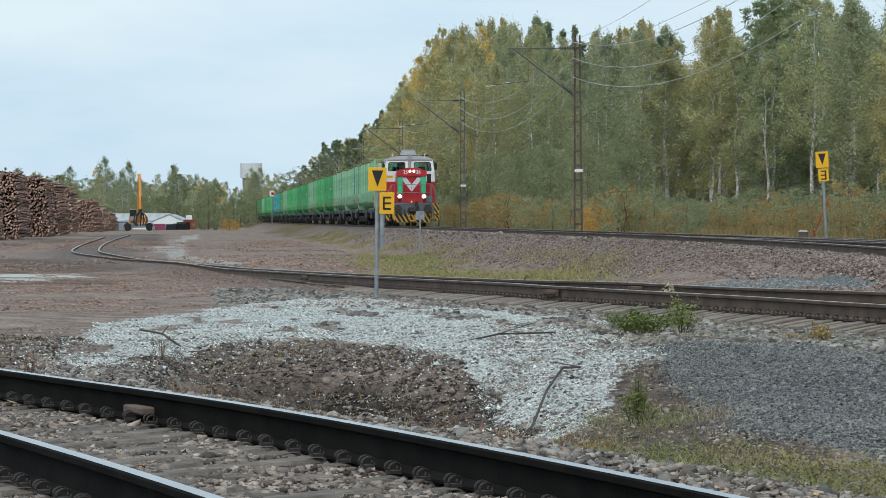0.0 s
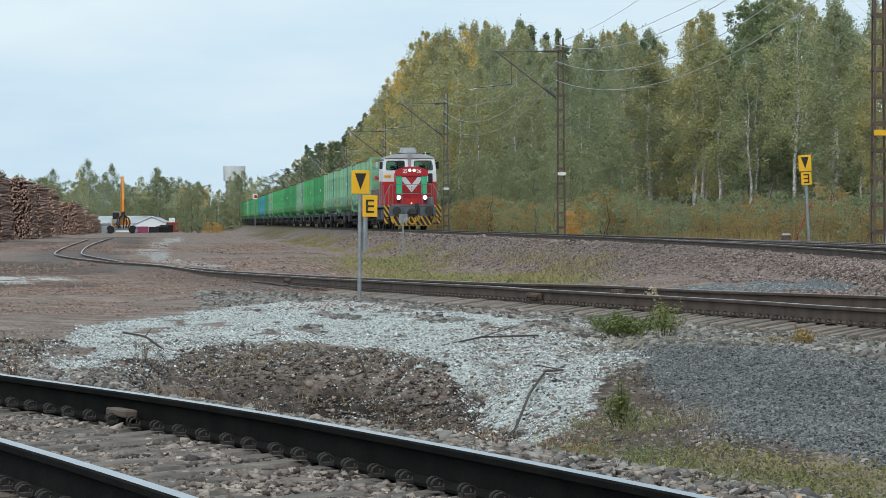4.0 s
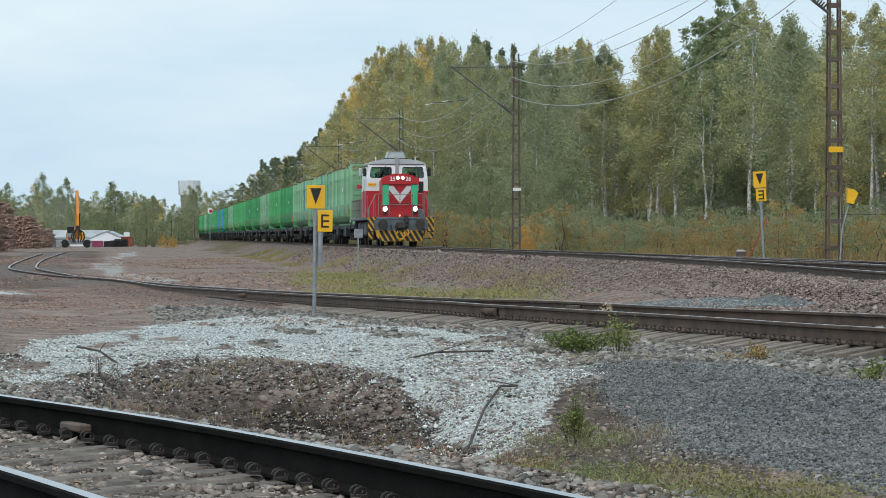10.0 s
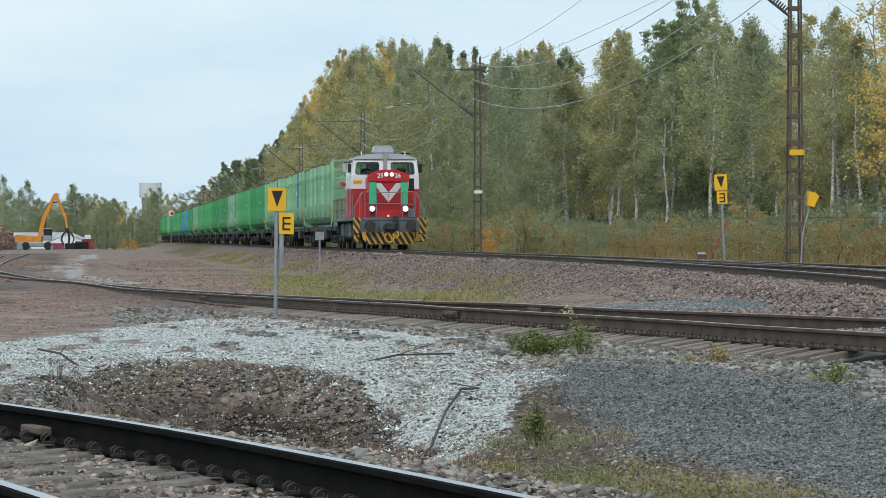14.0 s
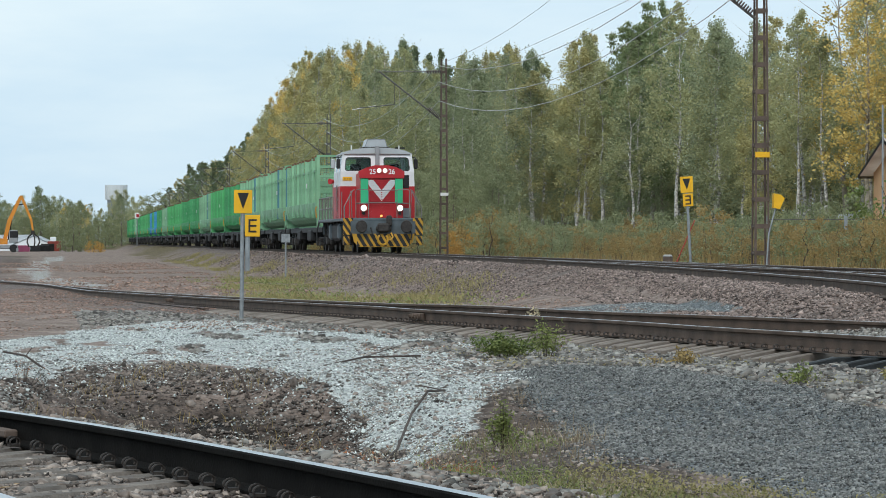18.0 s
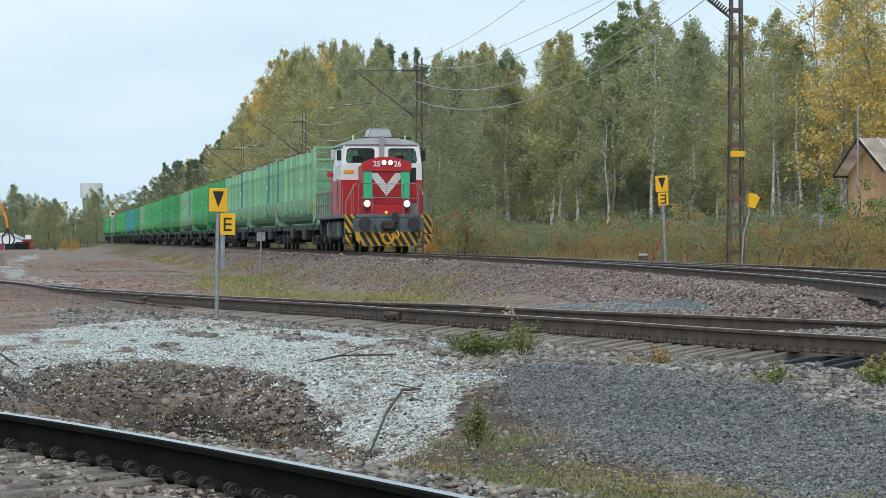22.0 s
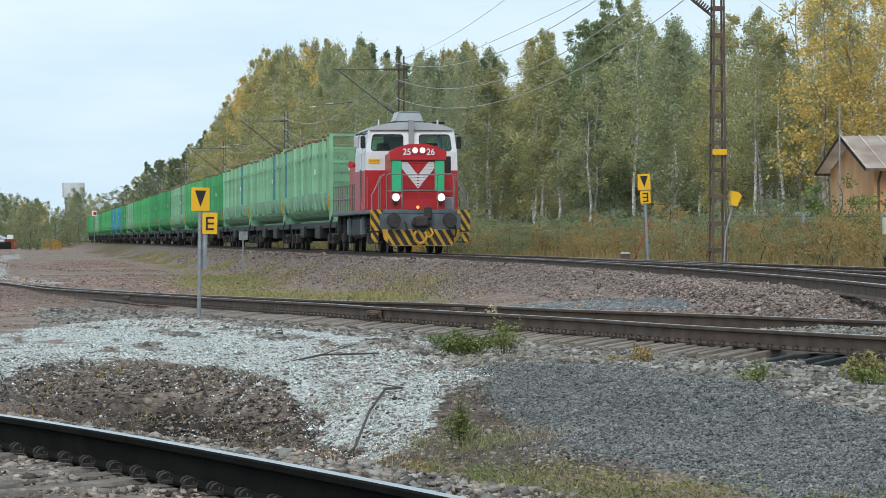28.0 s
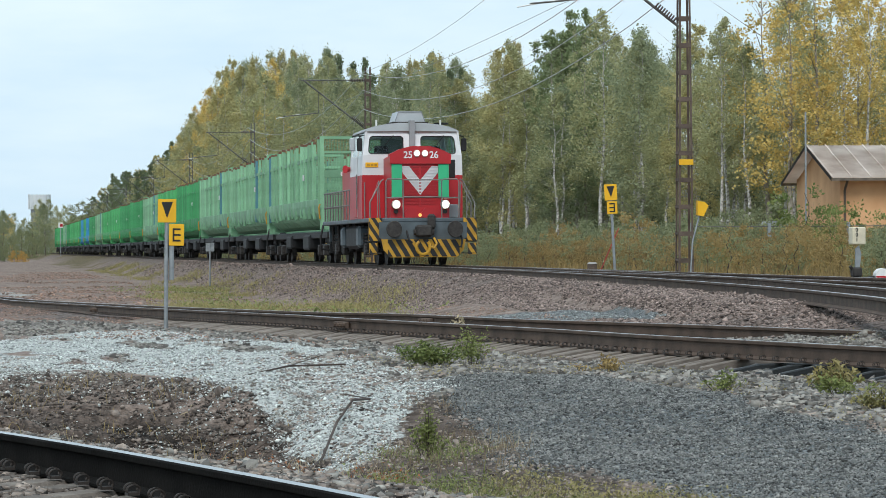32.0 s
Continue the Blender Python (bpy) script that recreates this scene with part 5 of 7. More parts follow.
def build_tree(seed, height, radius, trunk_r, bark, leaf, base_frac, shape, count, size, clumps, name, label, droop=0.5, bare=0):
    rnd = random.Random(seed)
    rng = np.random.default_rng(seed)
    t = tagged(empty(name), label, "tree", group="trees of the wood")
    pts = []
    lean = (rnd.uniform(-0.02, 0.02), rnd.uniform(-0.02, 0.02))
    bm = bmesh.new()
    rings = []
    for i in range(9):
        z = height * 0.97 * i / 8
        r = trunk_r * (1 - i / 8) ** 1.25 + 0.008
        c = Vector((lean[0] * z + 0.1 * math.sin(i * 1.3 + seed), lean[1] * z + 0.1 * math.cos(i * 1.7 + seed), z - 0.3 * (i == 0)))
        pts.append(c)
        rings.append([bm.verts.new(c + Vector((r * math.cos(a), r * math.sin(a), 0))) for a in (k * math.pi / 4 for k in range(8))])
    for a, b_ in zip(rings, rings[1:]):
        for k in range(8):
            bm.faces.new((a[k], a[(k + 1) % 8], b_[(k + 1) % 8], b_[k]))
    half = height * (1 - base_frac) / 2
    verts, centres = crown_cloud(rng, count, size, height - half, half, radius, shape, clumps, droop)
    ends = [tuple(c) for c in centres[::3]]
    limbs = []
    # bare twigs that stand out of the thinning top
    ends += [(rnd.gauss(0, radius * 0.35), rnd.gauss(0, radius * 0.35), height * rnd.uniform(0.9, 1.05)) for _ in range(bare)]
    for cx, cy, cz_ in ends:
        z0 = min(height * 0.93, max(height * max(base_frac, 0.02) * 0.8, cz_ - rnd.uniform(0.5, 1.6) - 0.5 * math.hypot(cx, cy)))
        i = min(7, int(z0 / (height * 0.97) * 8))
        base = pts[i].lerp(pts[i + 1], (z0 / (height * 0.97) * 8) - i)
        side = Vector((cy - base.y, base.x - cx, 0)).normalized() * trunk_r * 0.2
        up = Vector((0, 0, trunk_r * 0.2))
        tip = Vector((cx, cy, cz_))
        limbs += [base - side, base + side, tip, tip, base - up, base + up, tip, tip + up * 0.1]
    part("trunk", bm, bark, t, smooth=True)
    crown = quad_mesh("crown", np.vstack([verts, np.array([tuple(v) for v in limbs])]), leaf, t)
    crown.data.materials.append(bark)
    n, k = len(verts) // 4, len(limbs) // 4
    crown.data.polygons.foreach_set("material_index", [0] * n + [1] * k)
    tagged(crown, kind="stuff")
    return t


def birch_shape(u):
    return max(0.10, (1 - ((u + 0.25) / 1.25) ** 2)) ** 0.8 if u > -0.25 else 0.72 + 0.28 * (u + 1) / 0.75


def aspen_shape(u):
    return max(0.16, 1 - ((u + 0.1) / 1.12) ** 2) ** 0.6


def pine_shape(u):
    return 0.95 if u < 0.2 else max(0.15, 1 - (u - 0.2) / 0.9)


def spruce_shape(u):
    return max(0.06, (1 - u) / 2)


def bush_shape(u):
    return max(0.15, math.sqrt(max(0, 1 - (u * 0.9) ** 2)))


BIRCH = "slender birch with white trunk and thinning autumn leaves"
TREES = {
    "birch_olive": [build_tree(s, 20, 2.7, 0.14, BIRCH_BARK, LEAF_OLIVE, 0.2, birch_shape, 9000, 0.088, 150, "birch", BIRCH, 0.8, 5) for s in (1, 2, 3)],
    "birch_ochre": [build_tree(s, 20, 2.6, 0.14, BIRCH_BARK, LEAF_OCHRE, 0.18, birch_shape, 8200, 0.088, 140, "birch", "birch with ochre and dull green autumn leaves", 0.8, 8) for s in (31, 32)],
    "birch_green": [build_tree(s, 19, 2.9, 0.14, BIRCH_BARK, LEAF_GREEN, 0.2, birch_shape, 9500, 0.088, 150, "birch", "tall birch with hanging dull green leaves", 1.0, 4) for s in (4, 5, 33)],
    "birch_yellow": [build_tree(s, 20, 2.6, 0.14, BIRCH_BARK, LEAF_YELLOW, 0.22, birch_shape, 5600, 0.088, 120, "birch", "birch with golden yellow autumn leaves", 0.6, 8) for s in (6, 7)],
    "aspen_yellow": [build_tree(s, 21, 3.2, 0.2, ASPEN_BARK, LEAF_YELLOW, 0.22, birch_shape, 4800, 0.098, 120, "aspen", "tall aspen with yellow leaves and grey trunk", 0.3, 14) for s in (8, 34)],
    "aspen_green": [build_tree(s, 20, 2.5, 0.17, ASPEN_BARK, LEAF_ASPEN, 0.2, aspen_shape, 6800, 0.105, 120, "aspen", "tall aspen with fresh green leaves", 0.2) for s in (35, 36)],
    "birch_tall": [build_tree(s, 20, 2.4, 0.16, BIRCH_BARK, LEAF_OLIVE, 0.36, birch_shape, 6600, 0.088, 110, "birch", "tall birch with a long bare white trunk", 0.8, 6) for s in (15, 16)],
    "spruce": [build_tree(s, 20, 2.6, 0.2, GREY_BARK, LEAF_PINE, 0.06, spruce_shape, 7600, 0.11, 170, "spruce", "dark green spruce with a pointed top", 0.3) for s in (9, 10)],
    "pine": [build_tree(s, 18, 2.2, 0.2, GREY_BARK, LEAF_PINE, 0.45, pine_shape, 6000, 0.10, 120, "pine", "dark green pine with a bare lower trunk", 0.1) for s in (11, 12)],
    "alder": [build_tree(s, 10, 2.6, 0.12, GREY_BARK, LEAF_WILLOW, 0.02, bush_shape, 6600, 0.09, 120, "alder", "young grey-green alder with dense leaves", 0.2) for s in (13, 14)],
}
SHRUBS = {
    "willow": [build_tree(s, 2.6, 1.5, 0.03, TWIG, LEAF_WILLOW, -0.12, bush_shape, 2600, 0.055, 70, "willow_shrub", "grey-green willow shrub beside the track", 0.1) for s in (20, 21)],
    "russet": [build_tree(s, 2.2, 1.5, 0.03, TWIG, LEAF_RUSSET, -0.12, bush_shape, 2600, 0.048, 70, "russet_shrub", "russet autumn shrub beside the track", 0.1) for s in (22, 23)],
    "orange": [build_tree(s, 1.8, 1.4, 0.03, TWIG, LEAF_ORANGE, -0.12, bush_shape, 2400, 0.048, 60, "orange_shrub", "bright orange autumn shrub beside the track", 0.1) for s in (24,)],
    "green": [build_tree(s, 2.3, 1.4, 0.03, TWIG, LEAF_FRESH, -0.12, bush_shape, 2200, 0.048, 60, "green_shrub", "green leafy shrub beside the railway", 0.1) for s in (25,)],
}
used_trees = set()


def plant(kind, x, y, scale, rnd, table=TREES, sink=0.05, wide=1.0):
    protos_ = table[kind]
    p = protos_[rnd.randrange(len(protos_))]
    z = ground_z(x, y) - sink
    m = Matrix.LocRotScale((x, y, z), Euler((0, 0, rnd.uniform(0, 6.28))), None)
    o = p
    if p.name in used_trees:
        o = copy_thing(p, m)
    else:
        used_trees.add(p.name)
        o.matrix_basis = m
    o.scale = (scale * wide, scale * wide, scale * rnd.uniform(0.97, 1.03))
    return o


FOREST_EDGE = [(30, 700), (29, 436), (25.5, 332), (26.5, 292), (32.5, 274), (39.4, 262), (45, 231), (50, 199), (57, 178), (72, 160)]
# elevation of the tree tops in degrees by bearing, fitted to the camera's view
SKYLINE = ((0, 0.8), (2.3, 1.05), (2.7, 1.42), (3.3, 1.6), (3.7, 1.95), (4.05, 2.4), (4.35, 2.8), (4.7, 3.3), (5.2, 3.5), (6.8, 3.65), (7.2, 3.5), (8.45, 3.65),
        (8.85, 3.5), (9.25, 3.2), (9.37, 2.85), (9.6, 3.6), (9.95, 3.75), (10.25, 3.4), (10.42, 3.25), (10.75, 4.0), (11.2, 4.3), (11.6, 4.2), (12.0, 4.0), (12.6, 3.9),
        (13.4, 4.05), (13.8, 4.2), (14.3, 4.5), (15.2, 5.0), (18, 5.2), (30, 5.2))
# kinds of tree by bearing: up to this bearing, the kinds and their shares
MIXES = ((3.9, (("pine", 0.6), ("spruce", 0.2), ("birch_ochre", 0.2))), (4.9, (("birch_yellow", 0.35), ("birch_olive", 0.4), ("birch_ochre", 0.25))),
         (6.6, (("birch_olive", 0.45), ("birch_ochre", 0.35), ("birch_green", 0.2))), (8.0, (("birch_olive", 0.25), ("birch_green", 0.5), ("spruce", 0.25))),
         (9.3, (("birch_green", 0.4), ("spruce", 0.3), ("birch_ochre", 0.3))), (10.4, (("birch_ochre", 0.6), ("birch_olive", 0.4))),
         (11.5, (("aspen_green", 0.45), ("birch_green", 0.55))), (14.1, (("birch_green", 0.55), ("birch_olive", 0.3), ("birch_ochre", 0.15))),
         (90, (("birch_yellow", 0.14), ("aspen_yellow", 0.16), ("birch_ochre", 0.35), ("birch_olive", 0.35))))
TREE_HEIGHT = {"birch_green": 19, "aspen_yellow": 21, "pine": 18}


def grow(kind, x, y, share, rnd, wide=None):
    """A tree of the wood, its height scaled to the skyline seen from the camera, times a share."""
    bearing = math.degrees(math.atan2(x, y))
    high = math.tan(radians(float(np.interp(bearing, *zip(*SKYLINE))))) * math.hypot(x, y) + 0.5
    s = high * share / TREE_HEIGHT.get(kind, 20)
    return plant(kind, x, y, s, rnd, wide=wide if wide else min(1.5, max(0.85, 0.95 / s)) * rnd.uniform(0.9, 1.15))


def forest():
    rnd = random.Random(5)
    edge = smooth_line(FOREST_EDGE, 1.0)
    normal = np.gradient(edge, axis=0)
    normal /= np.hypot(normal[:, 0], normal[:, 1])[:, None]
    edge_bearing = np.degrees(np.arctan2(edge[:, 0], edge[:, 1]))

    def spot(bearing, back):
        k = int(np.argmin(np.abs(edge_bearing - bearing) + (edge[:, 1] > 420) * 9))
        d = math.hypot(*edge[k]) + back
        return d * math.sin(radians(bearing)), d * math.cos(radians(bearing))

    # the wood behind the main line: edge trees first, then rows behind
    for row, (back, gap) in enumerate(((0, 5.6), (5, 5.0), (11, 5.4), (18, 6.5), (28, 8.0), (40, 10.0))):
        k = rnd.uniform(0, 4)
        while k < len(edge) - 1:
            (x, y), (nx, ny) = edge[int(k)], normal[int(k)]
            x, y = x - ny * (back + rnd.uniform(-1.8, 1.8)), y + nx * (back + rnd.uniform(-1.8, 1.8))
            bearing = math.degrees(math.atan2(x, y))
            r = rnd.random()
            for most, mix in MIXES:
                if bearing < most:
                    break
            for kind, part_ in mix:
                r -= part_
                if r < 0:
                    break
            if bearing > 7.8 and row < 2 and rnd.random() < 0.55:
                kind = "birch_tall"
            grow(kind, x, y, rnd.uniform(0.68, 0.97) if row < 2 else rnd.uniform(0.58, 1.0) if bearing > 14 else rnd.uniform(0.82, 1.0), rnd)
            k += gap * rnd.uniform(0.65, 1.4) * (1.25 if y > 400 else 1) * (1.8 if y > 520 else 1)
    # trees that stand out along the edge
    for kind, bearing, back, share in (("birch_yellow", 4.42, -2, 1.0), ("birch_yellow", 4.5, 3, 1.02), ("birch_ochre", 4.15, 2, 1.0), ("birch_yellow", 5.6, 4, 1.0), ("birch_ochre", 5.05, 0, 1.0),
                                       ("birch_ochre", 8.95, -2, 0.93), ("birch_tall", 9.15, 1, 0.97), ("birch_ochre", 9.75, -2, 1.02), ("birch_tall", 9.95, 2, 1.0),
                                       ("aspen_green", 10.72, 6, 1.03), ("aspen_green", 10.85, 8, 1.0), ("aspen_green", 11.15, 9, 1.03), ("aspen_green", 11.3, 7, 0.98),
                                       ("birch_tall", 11.55, -2, 1.0), ("birch_green", 12.3, -1, 1.0), ("birch_tall", 13.75, -6, 1.0), ("birch_ochre", 13.3, 2, 1.0),
                                       ("aspen_yellow", 15.0, -6, 1.05), ("aspen_yellow", 15.5, -3, 1.05), ("birch_yellow", 16.4, -4, 1.05), ("aspen_yellow", 14.6, 2, 1.05), ("birch_yellow", 16.0, 3, 1.0)):
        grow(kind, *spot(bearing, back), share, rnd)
    # dark young spruces close the view between the trunks
    k = 30.0
    while k < len(edge) - 1:
        (x, y), (nx, ny) = edge[int(k)], normal[int(k)]
        for back in (15, 27, 41):
            o = plant("spruce" if rnd.random() < 0.6 else "alder", x - ny * (back + rnd.uniform(-3, 3)), y + nx * (back + rnd.uniform(-3, 3)), rnd.uniform(0.32, 0.5), rnd)
            o.scale = (o.scale[0] * 2.3, o.scale[1] * 2.3, o.scale[2] * (1 if "spruce" in o.name else 1.9))
        k += rnd.uniform(4, 6) * (3 if y > 400 else 1)
    # understorey along the edge of the wood
    k = 20.0
    while k < len(edge) - 1:
        (x, y), (nx, ny) = edge[int(k)], normal[int(k)]
        for back in (-3, 4, 9):
            if x / y > 0.15 and rnd.random() < 0.45:
                continue
            plant("alder", x - ny * (back + rnd.uniform(-2, 2)), y + nx * (back + rnd.uniform(-2, 2)), (rnd.uniform(0.3, 0.6) if x / y < 0.15 else rnd.uniform(0.12, 0.27)) * (1.2 if back > 0 else 0.8), rnd)
        k += rnd.uniform(4.5, 7.5) * (2.5 if y > 400 else 1)
    # alders and shrubs between the track and the wood
    y = 58.0
    while y < 330:
        for off, kinds in ((5.1, ("russet", "willow")), (6.6, ("russet", "russet", "willow")), (9.0, ("willow", "russet", "russet", "green")), (12.0, ("willow", "russet", "willow"))):
            x = main_x(y) + off + rnd.uniform(-0.9, 0.9)
            plant(kinds[rnd.randrange(len(kinds))], x, y + rnd.uniform(-1, 1), rnd.uniform(0.34, 0.58) * (1 if y < 120 else 1.25 if y < 170 else 1.6), rnd, SHRUBS)
        if y > 150 and (main_x(y) + 12) / y < 0.135:
            plant("alder", main_x(y) + 11.5 + rnd.uniform(-1.2, 1.5), y, rnd.uniform(0.4, 0.62), rnd)
            if y > 200:
                plant("alder", main_x(y) + 16 + rnd.uniform(-1.2, 1.5), y, rnd.uniform(0.45, 0.7), rnd)
        y += rnd.uniform(1.2, 1.9) * (1 if y < 120 else 2.0 if y < 180 else 3.6)
    for i in range(46):
        b_ = radians(rnd.uniform(8, 16.8))
        d = rnd.uniform(105, 175)
        plant("willow" if rnd.random() < 0.65 else "russet", d * math.sin(b_), d * math.cos(b_), rnd.uniform(0.5, 0.85), rnd, SHRUBS)
    for y in (134.5, 136, 138, 140, 142, 144, 137):
        plant("orange", main_x(y) + 4.9 + rnd.uniform(-0.5, 1.2), y, rnd.uniform(0.5, 0.75), rnd, SHRUBS)
    for x, y, k in ((23.2, 85, 1.05), (23.9, 85.6, 0.8), (25.2, 86.5, 0.75)):
        plant("green", x, y, k, rnd, SHRUBS)
    # trees round the far end of the yard
    for i in range(130):
        b_ = radians(-3.6 + 6.4 * (i + rnd.random()) / 130)
        d = rnd.uniform(620, 860)
        r = rnd.random()
        clear = 0.72 if 0.9 < math.degrees(b_) < 1.75 else 0.88
        tall = 0.98 if -2.4 < math.degrees(b_) < -0.4 and r < 0.3 else 0.82
        o = plant("birch_green" if r < 0.35 else "birch_olive" if r < 0.55 else "alder" if r < 0.78 else "birch_yellow" if r < 0.85 else "birch_olive" if r < 0.97 else "spruce", d * math.sin(b_), d * math.cos(b_),
              rnd.uniform(0.55, 1.15) * clear * (tall if not 0.55 <= r < 0.78 else 1.35), rnd, sink=1.5)
        o.scale = (o.scale[0] * 1.35, o.scale[1] * 1.35, o.scale[2])
    for i in range(44):
        b_ = radians(-3.6 + 6.0 * (i + rnd.random()) / 44)
        d = rnd.uniform(560, 600)
        plant("alder", d * math.sin(b_), d * math.cos(b_), rnd.uniform(0.28, 0.6), rnd, wide=1.4)
    for b_, d, k in ((0.62, 440, 0.62), (0.75, 445, 0.66), (0.48, 448, 0.5)):
        plant("alder", d * math.sin(radians(b_)), d * math.cos(radians(b_)), k, rnd)
    plant("orange", 420 * math.sin(radians(1.0)), 420, 0.9, rnd, SHRUBS)
    plant("orange", 425 * math.sin(radians(1.08)), 425, 0.7, rnd, SHRUBS)


forest()


# ---- the timber yard ----
def log_mesh(r, length):
    bm = tube((-length / 2, 0, 0), (length / 2, 0, 0), r, r * 0.85, 8)
    me = bpy.data.meshes.new("log")
    bm.to_mesh(me)
    bm.free()
    me.materials.append(LOG_BARK)
    me.materials.append(LOG_END)
    for p in me.polygons:
        p.material_index = 1 if abs(p.normal.x) > 0.9 else 0
    return me


LOG_MESHES = [log_mesh(0.06, 4.8), log_mesh(0.08, 5.1), log_mesh(0.1, 5.0)]


def log_pile(x, y, w, h, length, turn, seed):
    """Stacked pulpwood, turned to fit the view: the log ends face the camera."""
    rnd = random.Random(seed)
    pile = tagged(empty("log_pile", pose(x, y, ground_z(x, y) - 0.1, 0, 0, turn)), "tall stack of reddish-brown pine pulpwood logs", "log pile", group="log piles of the yard")
    verts, faces, idx = [], [], []
    sides = 6
    z, row = 0.06, 0
    while z < h:
        u = -w / 2 + (0.05 if row % 2 else 0)
        ww = w * (1 - 0.10 * (z / h) ** 3)
        while u < w / 2:
            r = rnd.uniform(0.04, 0.105)
            if abs(u) < ww / 2 and not (z > h * 0.9 and rnd.random() < 0.3):
                off, le = rnd.uniform(-0.4, 0.4), length * rnd.uniform(0.93, 1.05)
                k = len(verts)
                tilt, jit = rnd.uniform(-0.16, 0.16), rnd.uniform(-0.07, 0.07)
                for e in (-1, 1):
                    for q in range(sides):
                        a = 2 * math.pi * q / sides + seed
                        verts.append((off + e * le / 2, u + r * math.cos(a) + tilt * e, z + jit + r * math.sin(a) + e * tilt))
                for q in range(sides):
                    faces.append((k + q, k + (q + 1) % sides, k + sides + (q + 1) % sides, k + sides + q))
                    idx.append(0)
                faces.append(tuple(range(k, k + sides)))
                faces.append(tuple(range(k + 2 * sides - 1, k + sides - 1, -1)))
                idx += [1, 1]
            u += r * 2.02
        z += 0.118
        row += 1
    tagged(from_lists("stacked_timber", verts, faces, (LOG_BARK, LOG_END), pile, indices=idx), kind="stuff")
    for k in range(22):
        lg = LOG_MESHES[k % 3]
        o = new("log", lg)
        o.matrix_basis = pose(rnd.uniform(-0.5, 0.5), rnd.uniform(-w * 0.42, w * 0.42), h + rnd.uniform(-0.15, 0.3), 0, rnd.uniform(-4, 4), rnd.uniform(-7, 7))
        o.parent = pile
    return pile


for edge, y, w, h, turn, seed in ((-3.0, 235, 8, 5.6, 86, 1), (-2.54, 256, 8, 5.4, 82, 2), (-2.08, 300, 8, 5.6, 85, 3), (-1.86, 322, 7, 5.3, 80, 4), (-1.67, 345, 8, 5.2, 84, 5),
                                 (-1.26, 395, 8, 4.0, 81, 6), (-1.12, 420, 7, 3.2, 85, 7), (-0.98, 445, 6, 2.5, 80, 8)):
    log_pile(y * math.tan(radians(edge)) - 1.0 - 0.45 * w, y, w, h, 5.0, turn, seed)


def build_handler():
    """A wheeled timber crane; the upper part swings."""
    x, y = -4.85, 434
    h = tagged(empty("material_handler", pose(x, y, ground_z(x, y))), "orange wheeled timber crane with a grapple", "crane")
    part("undercarriage", box((-2.1, -1.3, 0.45), (2.1, 1.3, 1.05), 0.1), LOCO_GREY, h)
    for sx in (-1.5, 1.5):
        for sy in (-1.15, 1.15):
            part("wheel", tube((sx, sy - 0.25, 0.55), (sx, sy + 0.25, 0.55), 0.55, sides=16), BLACK, h)
        part("outrigger", box((sx * 1.35 - 0.15, -1.7, 0.1), (sx * 1.35 + 0.15, 1.7, 0.6), 0.05), LOCO_GREY, h)
    up = empty("upper_carriage", pose(0, 0, 1.1))
    up.parent = h
    part("machine_house", slab([(-2.9, 0.0), (0.7, 0.0), (0.7, 0.75), (-2.7, 1.0), (-2.9, 0.8)], -1.2, 1.2), EXC_ORANGE, up)
    part("cab", box((0.9, -1.25, 0.25), (2.1, -0.3, 1.9), 0.08), LOCO_GREY, up)
    part("cab_glass", box((1.0, -1.28, 0.9), (2.13, -0.4, 1.8), 0.03), BLACK, up)
    part("boom", slab([(0.0, 0.3), (0.5, 0.3), (1.25, 3.2), (2.7, 6.5), (2.45, 6.7), (2.15, 6.3), (0.65, 3.2)], -0.2, 0.2), EXC_ORANGE, up)
    part("stick", slab([(2.4, 6.45), (2.72, 6.65), (4.05, 3.4), (4.25, 1.9), (4.0, 1.9), (3.75, 3.3)], -0.16, 0.16), EXC_ORANGE, up)
    part("boom_cylinder", tube((0.8, 0.35, 0.6), (1.25, 0.35, 3.6), 0.11), IRON, up)
    part("stick_cylinder", tube((1.6, 0, 5.3), (2.9, 0, 5.5), 0.09), IRON, up)
    for k in range(5):
        a = 2 * math.pi * k / 5
        part("grapple_claw", pipe([(4.1, 0, 1.5), (4.1 + 0.75 * math.cos(a), 0.75 * math.sin(a), 1.0), (4.1 + 0.95 * math.cos(a), 0.95 * math.sin(a), 0.3), (4.1 + 0.6 * math.cos(a), 0.6 * math.sin(a), -0.35)], 0.1), IRON, up)
    part("grapple_head", box((3.85, -0.25, 1.3), (4.35, 0.25, 1.9), 0.06), IRON, up)
    return up


HANDLER = build_handler()


